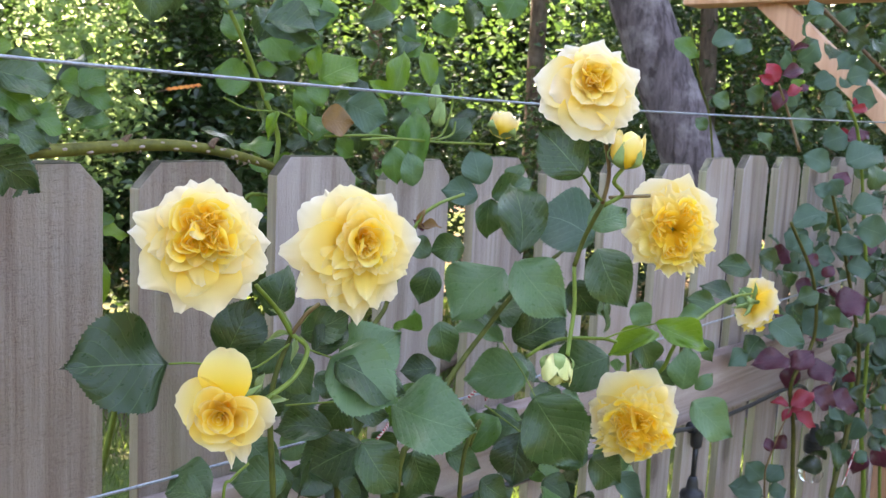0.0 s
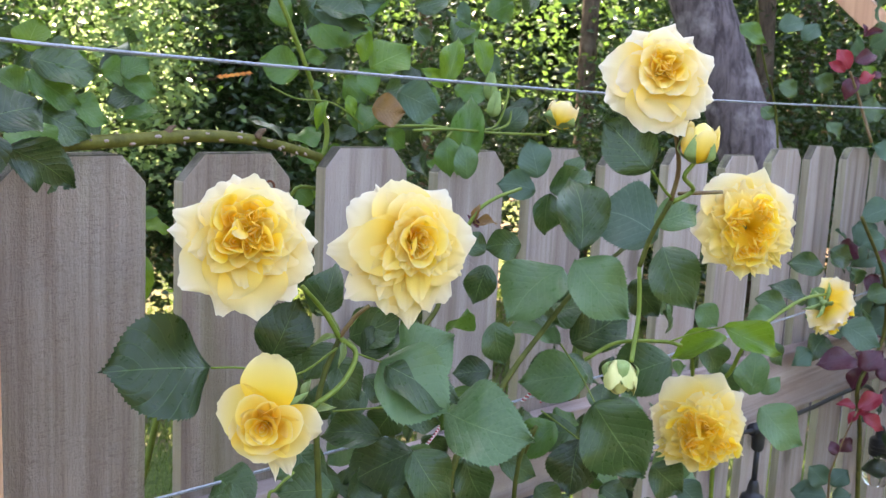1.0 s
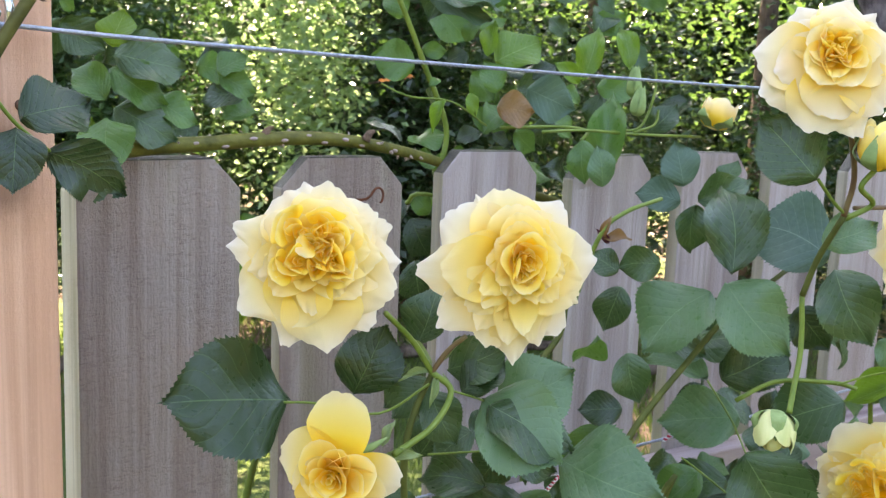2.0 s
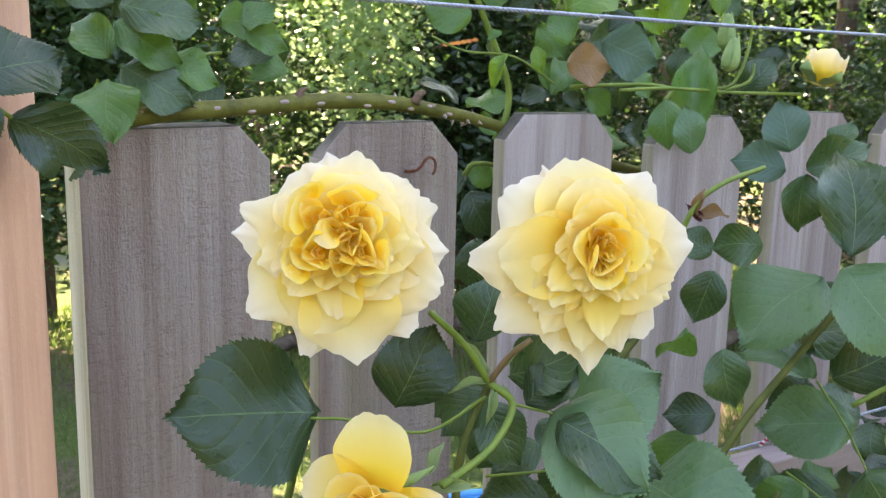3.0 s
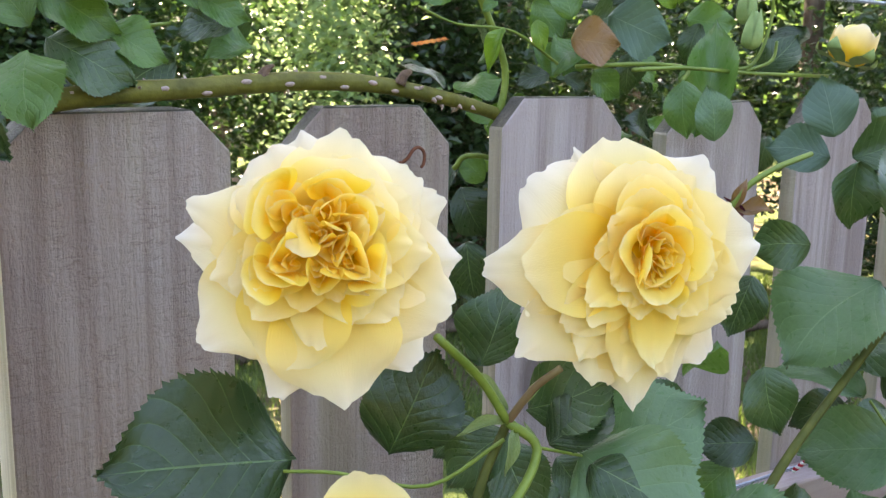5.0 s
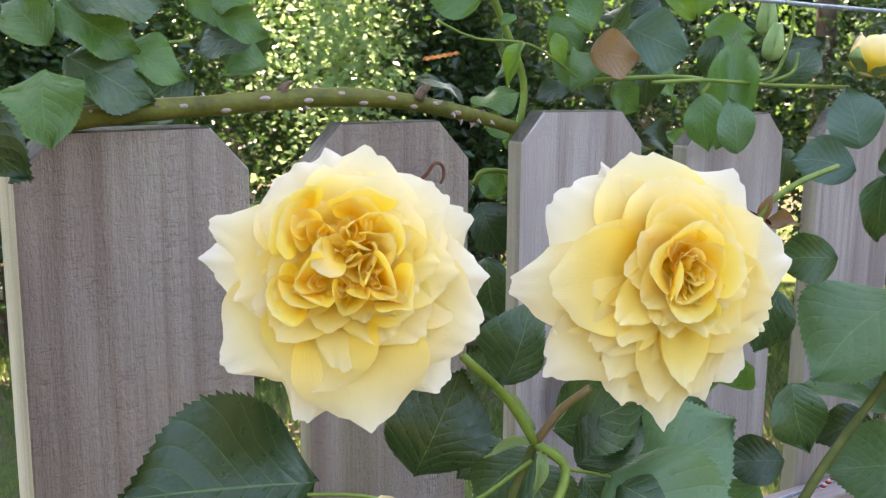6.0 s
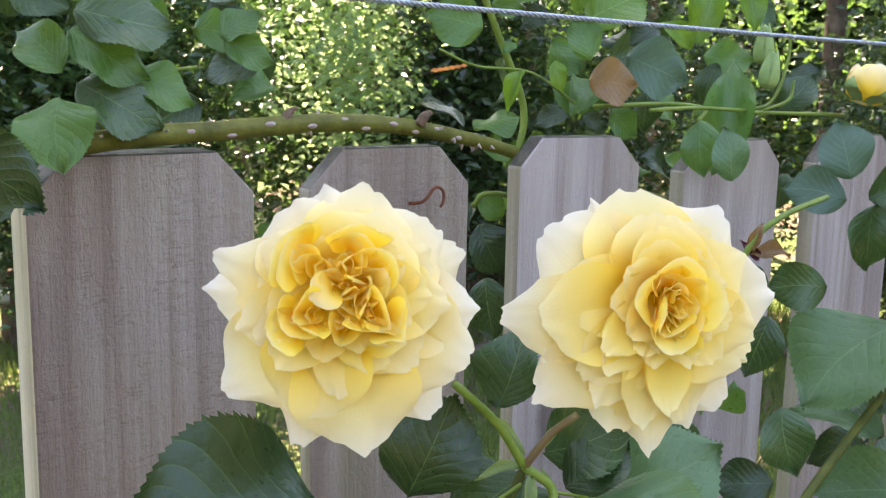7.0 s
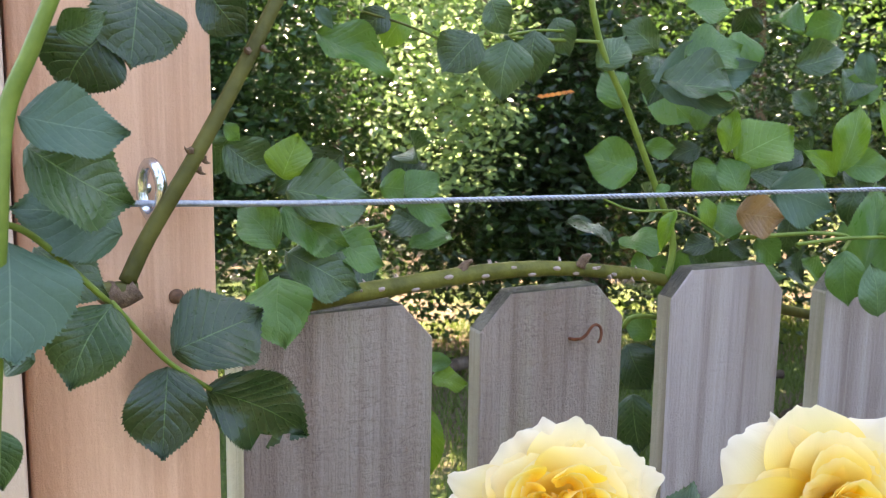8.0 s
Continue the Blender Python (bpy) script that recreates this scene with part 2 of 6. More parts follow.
# the wood's foliage with shade darkened into the leaf colour
WOODS_DARK = foliage_material("shade_tinted_foliage", (0.010, 0.026, 0.010), (0.030, 0.065, 0.022), (0.14, 0.30, 0.05), 0.3)
# lighter copy of the same foliage, with sunlight in its colour
WOODS_LIGHT = foliage_material("sun_tinted_foliage", (0.032, 0.080, 0.024), (0.11, 0.19, 0.05), (0.22, 0.42, 0.07), 0.38)
# middle copy: half shade mixed into the leaf colour
HALF_SHADE = foliage_material("half_shade_tinted_foliage", (0.016, 0.046, 0.015), (0.050, 0.110, 0.034), (0.14, 0.30, 0.06), 0.28)
# leaf colour raised to stand in for strong sun on the shrub
SHRUB = foliage_material("sun_tinted_shrub_leaf", (0.09, 0.18, 0.065), (0.22, 0.32, 0.14), (0.62, 0.80, 0.38), 0.56, 0.18)
GRASS = foliage_material("grass_blades", (0.06, 0.10, 0.02), (0.14, 0.20, 0.05), (0.3, 0.45, 0.08), 0.4, 0.6)


# ---- mesh helpers ----
def mesh_object(name, bm, material, smooth=True):
    me = bpy.data.meshes.new(name)
    bm.normal_update()
    bm.to_mesh(me)
    bm.free()
    me.materials.append(material)
    if smooth:
        me.shade_smooth()
    return new(name, me)


def part(name, bm, material, parent, label="", smooth=True):
    ob = mesh_object(name, bm, material, smooth)
    ob.parent = parent
    return tagged(ob, label)


def thing(name, place, label, category, group="", kind=""):
    ob = new(name)
    ob.matrix_basis = Matrix.Translation(place)
    ob.empty_display_size = 0.05
    bpy.context.view_layer.update()
    return tagged(ob, label, category, group, kind)


def under(ob, parent):
    """Put an object built in world places under its thing without moving it."""
    ob.parent = parent
    chain, p = Matrix.Identity(4), parent
    while p is not None:
        chain = p.matrix_basis @ chain if p.parent is None else p.matrix_parent_inverse @ p.matrix_basis @ chain
        p = p.parent
    ob.matrix_parent_inverse = chain.inverted()
    return ob


def wpart(name, bm, material, parent, label="", smooth=True):
    return tagged(under(mesh_object(name, bm, material, smooth), parent), label)


def box(x0, x1, y0, y1, z0, z1, bevel=0.0, seg=1):
    bm = bmesh.new()
    bmesh.ops.create_cube(bm, size=1.0)
    for v in bm.verts:
        v.co = Vector((x0 if v.co.x < 0 else x1, y0 if v.co.y < 0 else y1, z0 if v.co.z < 0 else z1))
    if bevel:
        bmesh.ops.bevel(bm, geom=list(bm.edges), offset=bevel, segments=seg, affect="EDGES", profile=0.5)
    return bm


def curve_points(points, steps=6):
    """A smooth line through points (Catmull-Rom)."""
    p = [Vector(tuple(q)) for q in points]
    p = [2 * p[0] - p[1], *p, 2 * p[-1] - p[-2]]
    out = []
    for a, b, c, d in zip(p, p[1:], p[2:], p[3:]):
        for k in range(steps):
            t = k / steps
            out.append(0.5 * (2 * b + (c - a) * t + (2 * a - 5 * b + 4 * c - d) * t * t + (3 * b - a - 3 * c + d) * t ** 3))
    return out + [p[-2]]


def tube(points, radii, sides=8, steps=6, bm=None, cap=True, wobble=0.0):
    """A tapered round stem along points."""
    line = curve_points(points, steps) if steps > 1 else [Vector(q) for q in points]
    bm = bm or bmesh.new()
    r = np.interp(np.linspace(0, 1, len(line)), np.linspace(0, 1, len(radii)), radii).tolist()
    rings, side = [], None
    for k, q in enumerate(line):
        ahead = (line[min(k + 1, len(line) - 1)] - line[max(k - 1, 0)]).normalized()
        if side is None:
            side = ahead.orthogonal().normalized()
        side = (side - ahead * side.dot(ahead)).normalized()
        up = ahead.cross(side)
        w = 1 + wobble * noise.noise(q * 60)
        rings.append([bm.verts.new(q + r[k] * w * (side * math.cos(a) + up * math.sin(a)))
                      for a in (2 * math.pi * s / sides for s in range(sides))])
    for a, b in zip(rings, rings[1:]):
        for s in range(sides):
            bm.faces.new((a[s], a[(s + 1) % sides], b[(s + 1) % sides], b[s]))
    if cap:
        bm.faces.new(rings[0][::-1]), bm.faces.new(rings[-1])
    return bm


def frame_of(ahead, up):
    """A turn whose y runs ahead and whose z lies near up."""
    y = Vector(ahead).normalized()
    x = y.cross(Vector(up)).normalized()
    z = x.cross(y)
    return Matrix((x, y, z)).transposed().to_4x4()


# ---- fence ----
PITCH, PICKET = 0.192, 0.140
THICK = 0.020


def picket_mesh(name, height, ear, seed, w=PICKET, deep=THICK, edge=EDGE_WOOD, face=FENCE_WOOD, slant=0.0):
    """A dog-eared fence board, front face at y = 0, with slightly worn edges; x from 0 to its width."""
    rnd = random.Random(seed)
    bm = bmesh.new()
    e1, e2 = ear + rnd.uniform(-0.003, 0.003), ear + rnd.uniform(-0.003, 0.003)
    outline = [(0, 0), (w, 0), (w, height - e2 - 0.002), (w - e2, height), (e1, height + rnd.uniform(-0.002, 0.002)), (0, height - e1 - 0.002)]
    front = [bm.verts.new((x, 0, z)) for x, z in outline]
    back = [bm.verts.new((x - slant * (x < w / 2), deep, z)) for x, z in outline]
    bm.faces.new(front), bm.faces.new(back[::-1])
    for k in range(6):
        bm.faces.new((front[k - 1], back[k - 1], back[k], front[k]))
    bmesh.ops.recalc_face_normals(bm, faces=bm.faces)
    bmesh.ops.bevel(bm, geom=list(bm.edges), offset=0.0012, segments=1, affect="EDGES")
    for f in bm.faces:
        if abs(f.normal.x) > 0.9:
            f.material_index = 1
        elif f.normal.z > 0.6:
            f.material_index = 2
    me = bpy.data.meshes.new(name)
    bm.to_mesh(me)
    bm.free()
    for material in (face, edge, EAR_WOOD):
        me.materials.append(material)
    return me


fence = thing("fence", (0, 0, 0), "weathered grey-brown dog-eared picket fence with gaps", "fence", kind="structure")
meshes = [picket_mesh("picket", 1.76, 0.027, s) for s in range(5)]
# paler, slightly narrower boards for the pickets with k above 0
pale_pickets = [picket_mesh("picket", 1.76, 0.025, 20 + s, 0.134, face=PALE_FENCE_WOOD) for s in range(5)]
broad = picket_mesh("picket", 1.76, 0.028, 9, 0.150, 0.042, CUT_EDGE, slant=0.003)
rnd = random.Random(4)
for k in range(-8, 17):
    ob = new("picket", broad if k == -1 else (pale_pickets if k > 0 else meshes)[k % 5])
    tops = 1.801 + (0.005 if k == 1 else 0.0 if -2 < k < 3 else rnd.uniform(-0.006, 0.004)) - (0.012 if k == 6 else 0)
    lean = rnd.uniform(-0.25, 0.25) if k > 2 else (-0.25 if k == -1 else 0.0)
    ob.matrix_basis = pose(-PICKET + PITCH * k - (0.0085 if k == -1 else 0) + (rnd.uniform(-0.004, 0.004) if k > 2 else 0), rnd.uniform(-0.001, 0.001), tops - 1.76, 0, -lean, 0)
    ob.parent = fence


def rail(z_left, z_right, height, name="rail"):
    bm = box(-1.75, 3.3, -0.040, -0.0015, -height, 0, 0.003, 2)
    for v in bm.verts:
        v.co.z += z_left + (z_right - z_left) * (v.co.x + 1.75) / 5.05
    wpart(name, bm, RAIL_WOOD, fence, smooth=False)


rail(1.468, 1.300, 0.136)
rail(0.50, 0.40, 0.089)


# ---- arbour posts, beam and brace ----
arbour = thing("arbour", (-0.43, -0.085, 0), "fresh orange-brown timber arbour with posts and braces", "arbour")
wpart("post", box(-0.480, -0.380, -0.130, -0.041, 0, 2.62, 0.004, 2), CEDAR, arbour)
wpart("knot", tube([(-0.4025, -0.1285, 1.8483), (-0.4025, -0.1312, 1.8483)], [0.0052, 0.0040], 12, 1, wobble=0.3), KNOT, arbour, "dark knot in the post")
wpart("post_board", box(-0.520, -0.4825, -0.150, -0.041, 0, 2.62, 0.003, 2), PALE_BOARD, arbour, "paler board fixed to the post")
wpart("post", box(2.45, 2.54, -0.130, -0.041, 0, 2.36, 0.004, 2), CEDAR, arbour)
wpart("post", box(1.91, 2.0, -0.62, -0.53, 0, 2.205, 0.004, 2), CEDAR, arbour)


wpart("beam", box(1.905, 2.005, -0.66, 0.47, 2.212, 2.36, 0.004, 2), CEDAR, arbour)
brace = box(-0.019, 0.019, 0, 0.98, -0.062, 0.0, 0.003, 2)
brace.transform(Matrix.Translation((1.955, 0.215, 2.25)) @ frame_of((0, -0.755, -0.663), (0, -0.663, 0.755)))
wpart("brace", brace, CEDAR, arbour, "slanting timber brace")


# ---- wires ----
def braided(name, points, radius, label, material=WIRE, strands=3, pitch=0.015):
    line = curve_points(points, 60)
    length = sum((b - a).length for a, b in zip(line, line[1:]))
    n = int(length / pitch * 8)
    idx = np.linspace(0, len(line) - 1, n)
    base = [line[int(i)].lerp(line[min(int(i) + 1, len(line) - 1)], i - int(i)) for i in idx]
    ob = thing(name, points[0], label, "wire")
    for s in range(strands):
        q = []
        for k, c in enumerate(base):
            a = 2 * math.pi * (k / 8 + s / strands)
            q.append(c + 0.72 * radius * Vector((0, math.cos(a), math.sin(a))))
        wpart("strand", tube(q, [radius * 0.55], 5, 1), material, ob)
    return ob


braided("trellis_wire", [(-0.43, -0.146, 1.902), (-0.25, -0.145, 1.8965), (0.35, -0.144, 1.888), (1.0, -0.144, 1.889), (2.45, -0.144, 1.902)], 0.0015,
        "twisted galvanised wire strung between the arbour posts")
braided("trellis_wire", [(-0.43, -0.146, 1.503), (-0.15, -0.145, 1.493), (0.6, -0.144, 1.490), (2.45, -0.144, 1.524)], 0.0015,
        "twisted galvanised wire strung low along the fence")


# ---- blooms ----
def petal_mesh(reach, rise, width, a0, a1, wrap, roll, ruffle, ring, fade, seed, point=0.0, nu=13, nv=12, crease=0.0):
    """One petal that grows from the origin out along +x by reach and up along +z by rise. a0, a1: its lean from the axis at base and rim (degrees);
    wrap: how far its sides bend round towards the axis (radians); roll: how far the margins roll back; point: the length of its tip;
    crease: how sharply it is folded along its middle."""
    rnd = random.Random(seed)
    ph, ph2, skew = rnd.uniform(0, 6), rnd.uniform(0, 6), rnd.uniform(-0.12, 0.12)
    bm = bmesh.new()
    layer = bm.loops.layers.uv.new("UVMap")
    tint = bm.verts.layers.float_vector.new("petal")
    uvs = {}
    span = math.hypot(reach, rise)
    p0, p3 = np.array((0.0, 0.0)), np.array((reach, rise))
    p1 = p0 + 0.42 * span * np.array((math.sin(radians(a0)), math.cos(radians(a0))))
    p2 = p3 - 0.36 * span * np.array((math.sin(radians(a1)), math.cos(radians(a1))))

    def spine(t):
        s = 1 - t
        p = s ** 3 * p0 + 3 * s * s * t * p1 + 3 * s * t * t * p2 + t ** 3 * p3
        d = 3 * s * s * (p1 - p0) + 6 * s * t * (p2 - p1) + 3 * t * t * (p3 - p2)
        return p, d / (math.hypot(*d) + 1e-9)

    grid = []
    for i in range(nv):
        row = []
        for j in range(nu):
            u = 2 * j / (nu - 1) - 1
            edge = 1 - 0.20 * abs(u) ** 3.0 + point * math.exp(-((u - skew) / 0.26) ** 2) - 0.5 * point
            edge += 0.020 * math.sin(4 * u + ph) + 0.016 * math.sin(9 * u + ph2) + 0.007 * math.sin(19 * u + ph) + skew * u * 0.22
            v = (i / (nv - 1)) ** 0.85 * edge
            (r, z), (dx, dz) = spine(v)
            half = 0.5 * width * (0.30 + 0.70 * math.sin(min(v / 0.62, 1) * math.pi / 2)) * math.sqrt(1 - 0.34 * (max(v - 0.62, 0) / 0.42) ** 2.4)
            s = min(max((v - 0.55) / 0.45, 0), 1)
            s = s * s * (3 - 2 * s)
            th = wrap * u * (1 - 0.35 * s)
            lift = half * (1 - math.cos(th)) / max(wrap, 0.05) + crease * half * abs(u)
            lift += -roll * half * s * (0.15 + 1.3 * abs(u) ** 2.5) + ruffle * span * v ** 2.5 * (math.sin(3.3 * u + ph) * 0.5 + math.sin(6.7 * u + ph2) * 0.35 + math.sin(12.5 * u + ph) * s * 0.20)
            vert = bm.verts.new((r - dz * lift, half * math.sin(th) / max(wrap, 0.05) if wrap > 0.05 else half * u, z + dx * lift))
            uvs[vert] = (u * 0.5 + 0.5, v)
            row.append(vert)
        grid.append(row)
    for a, b in zip(grid, grid[1:]):
        for j in range(nu - 1):
            bm.faces.new((a[j], a[j + 1], b[j + 1], b[j]))
    for f in bm.faces:
        for l in f.loops:
            l[layer].uv = uvs[l.vert]
    for v, (pu, pv) in uvs.items():
        v[tint] = Vector((min(pv * (0.92 + 0.30 * (pu - 0.5) ** 2), 1), ring, fade))
    me = bpy.data.meshes.new("petal")
    bm.normal_update()
    bm.to_mesh(me)
    bm.free()
    me.materials.append(PETAL)
    me.shade_smooth()
    return me


def add_petal(head, R, rim, base, z0, z1, width, a0, a1, wrap, roll, ruffle, ring, fade, seed, point=0.0, turn=0.0, lean=0.0, fine=13, crease=0.0):
    """A petal from base to rim, both (right, up) over the head's face, in half breadths R; turn swings it about its foot, lean about its length."""
    dx, dy = rim[0] - base[0], rim[1] - base[1]
    me = petal_mesh(R * math.hypot(dx, dy), R * (z1 - z0), R * width, a0, a1, wrap, roll, ruffle, ring, fade, seed, point, fine, fine - 1, crease)
    ob = new("petal", me)
    ob.parent = head
    ob.matrix_basis = Matrix.Translation((R * base[0], R * base[1], R * z0)) @ Matrix.Rotation(math.atan2(dy, dx) + turn, 4, "Z") @ Matrix.Rotation(lean, 4, "X")
    return ob


def polar(deg, far):
    return far * math.cos(radians(deg)), far * math.sin(radians(deg))


def folds(head, R, at, way, count, seed, step=0.036, top=0.37, first=0.16, broad=0.070):
    """Nested upright petals, folded like a U that opens along way (degrees): the quartered heart of an old rose."""
    rnd = random.Random(seed)
    d = lambda v: rnd.uniform(-v, v)
    for i in range(count):
        back = polar(way + 180 + d(10), 1.0)
        foot = (at[0] + back[0] * step * i, at[1] + back[1] * step * i)
        out = 0.02 + 0.022 * i
        wide, sharp = rnd.uniform(0.75, 1.3), rnd.choice((0.0, 0.0, 0.5, 0.9))
        add_petal(head, R, (foot[0] + back[0] * out, foot[1] + back[1] * out), foot, top - 0.16, top + d(0.045) - 0.010 * i, (first + broad * i) * wide, d(8) + 3, 13 + 8 * i + d(14),
                  max((2.2 - 0.22 * i) * (1 - 0.45 * sharp), 0.7) + d(0.35), d(0.2), 0.13, 0.02 + 0.11 * i, 0.03 * i, rnd.random(), 0.0, d(0.35), d(0.30), 11, sharp)


def whorl(head, R, centre, radii, seed, top=0.36, per=3, flare=22):
    """Petals that wrap one another round a centre, like a bud's heart."""
    rnd = random.Random(seed)
    d = lambda v: rnd.uniform(-v, v)
    for q, far in enumerate(radii):
        n = per + (q > 1)
        for k in range(n):
            a = 360 * (k + 0.5 * (q % 2) + d(0.14)) / n
            f, r = polar(a, far * 0.72), polar(a, far * (1.0 + 0.12 * q))
            add_petal(head, R, (centre[0] + r[0], centre[1] + r[1]), (centre[0] + f[0], centre[1] + f[1]), top - 0.19, top + 0.012 * q + d(0.025), far * (4.6 / n + 0.75), d(5), flare * (0.3 + 0.45 * q) + d(8), 1.05 + d(0.15), d(0.12),
                      0.05, 0.06 + 0.13 * q, 0.04 * q, rnd.random(), 0.0, d(0.12), d(0.10), 11)


def ring_of(head, R, count, far, rim_z, foot_z, width, a0, a1, wrap, roll, ruffle, ring, fade, seed, heart=(0, 0), first=0.0, point=0.05, uneven=1.0):
    rnd = random.Random(seed)
    d = lambda v: rnd.uniform(-v, v) * uneven
    for k in range(count):
        a = first + 360 * (k + d(0.30)) / count
        f, r = polar(a, 0.10), polar(a, far * (1 + d(0.09)))
        add_petal(head, R, (heart[0] * 0.6 + r[0], heart[1] * 0.6 + r[1]), (heart[0] + f[0], heart[1] + f[1]), foot_z, rim_z + d(0.05), width * (1 + d(0.20)), a0 + d(7), a1 + d(12), wrap * (1 + d(0.4)), roll + d(0.14),
                  ruffle * (1 + d(0.5)), ring, fade * (1 + d(0.25)), rnd.random(), max(point + d(0.07), 0), d(0.08), d(0.18))


def bloom_head(bush, centre, axis, size):
    """The cup and sepals of a rose head that faces along axis; its x runs right and its y up as one looks into it."""
    R = size / 2
    z = Vector(axis).normalized()
    x = (-z).cross(Vector((0, 0, 1))).normalized()
    turn = Matrix((x, z.cross(x), z)).transposed().to_4x4()
    cup = tube([(0, 0, -0.34 * R), (0, 0, -0.26 * R), (0, 0, -0.18 * R), (0, 0, -0.10 * R)], [0.05 * R, 0.12 * R, 0.14 * R, 0.09 * R], 10, 3)
    ob = mesh_object("bloom", cup, SEPAL)
    ob.matrix_basis = Matrix.Translation(Vector(centre) - z * 0.12 * R) @ turn
    under(ob, bush)
    for k in range(5):
        tip = Vector((math.cos(1.257 * k + 0.5), math.sin(1.257 * k + 0.5), 0))
        sep = tube([tip * 0.10 * R - Vector((0, 0, 0.20 * R)), tip * 0.4 * R - Vector((0, 0, 0.30 * R)), tip * 0.62 * R - Vector((0, 0, 0.48 * R))], [0.06 * R, 0.07 * R, 0.008 * R], 5, 4)
        part("sepal", sep, SEPAL, ob)
    return ob, R


def layer(head, R, rows, heart, seed, foot_z, rim_z, a0, a1, wrap, roll, ruffle, ring, fade, point=0.0):
    """Petals at given (angle, reach, breadth) round a head; the later ones lie over the earlier."""
    rnd = random.Random(seed)
    d = lambda v: rnd.uniform(-v, v)
    for k, (at, far, broad) in enumerate(rows):
        add_petal(head, R, polar(at, far), (heart[0] + polar(at, 0.08)[0], heart[1] + polar(at, 0.08)[1]), foot_z, rim_z + 0.006 * k + d(0.02), broad, a0 + d(5), a1 + d(8), wrap * (1 + d(0.3)), roll + d(0.10), ruffle * (1 + d(0.4)),
                  ring, fade * (1 + d(0.15)), rnd.random(), max(0.6 * point + d(0.025), 0), d(0.05), d(0.10), 19)


def ragged_bloom(bush, centre, axis, size, seed, heart=(0.0, -0.1)):
    """A very full head: pale guard petals above, many narrow yellow ones that spill out below."""
    head, R = bloom_head(bush, centre, axis, size)
    rnd = random.Random(seed)
    ring_of(head, R, 9, 0.96, -0.04, -0.14, 0.88, 50, 96, 0.30, 0.22, 0.04, 1.0, 0.85, seed, (0, 0.1), 0, 0.07)
    ring_of(head, R, 9, 0.84, 0.08, -0.08, 0.74, 38, 88, 0.40, 0.18, 0.05, 0.95, 0.45, seed + 1, heart, 20, 0.04)
    ring_of(head, R, 12, 0.72, 0.20, -0.04, 0.50, 26, 78, 0.50, 0.15, 0.07, 0.85, 0.22, seed + 2, heart, 8, 0.03)
    ring_of(head, R, 13, 0.58, 0.30, 0.0, 0.40, 16, 64, 0.60, 0.10, 0.08, 0.70, 0.12, seed + 3, heart, 0, 0.03)
    for k in range(12):
        a = -90 + rnd.uniform(-75, 75)
        far = rnd.uniform(0.62, 0.98)
        add_petal(head, R, polar(a, far), (heart[0] * 1.5, heart[1] * 1.5), -0.02, 0.34 - 0.28 * far, rnd.uniform(0.22, 0.40), 22, 80, 0.5, 0.1, 0.10, 0.75, 0.08, rnd.random(), 0.10, rnd.uniform(-0.1, 0.1), rnd.uniform(-0.4, 0.4), 11)
    for k in range(9):
        a = 40 * k + rnd.uniform(-14, 14)
        p = polar(a, rnd.uniform(0.14, 0.46))
        folds(head, R, (heart[0] + p[0], heart[1] + p[1]), a + 180 + rnd.uniform(-50, 50), 5, seed + 10 + k, 0.05, 0.47, 0.16, 0.08)
    return head


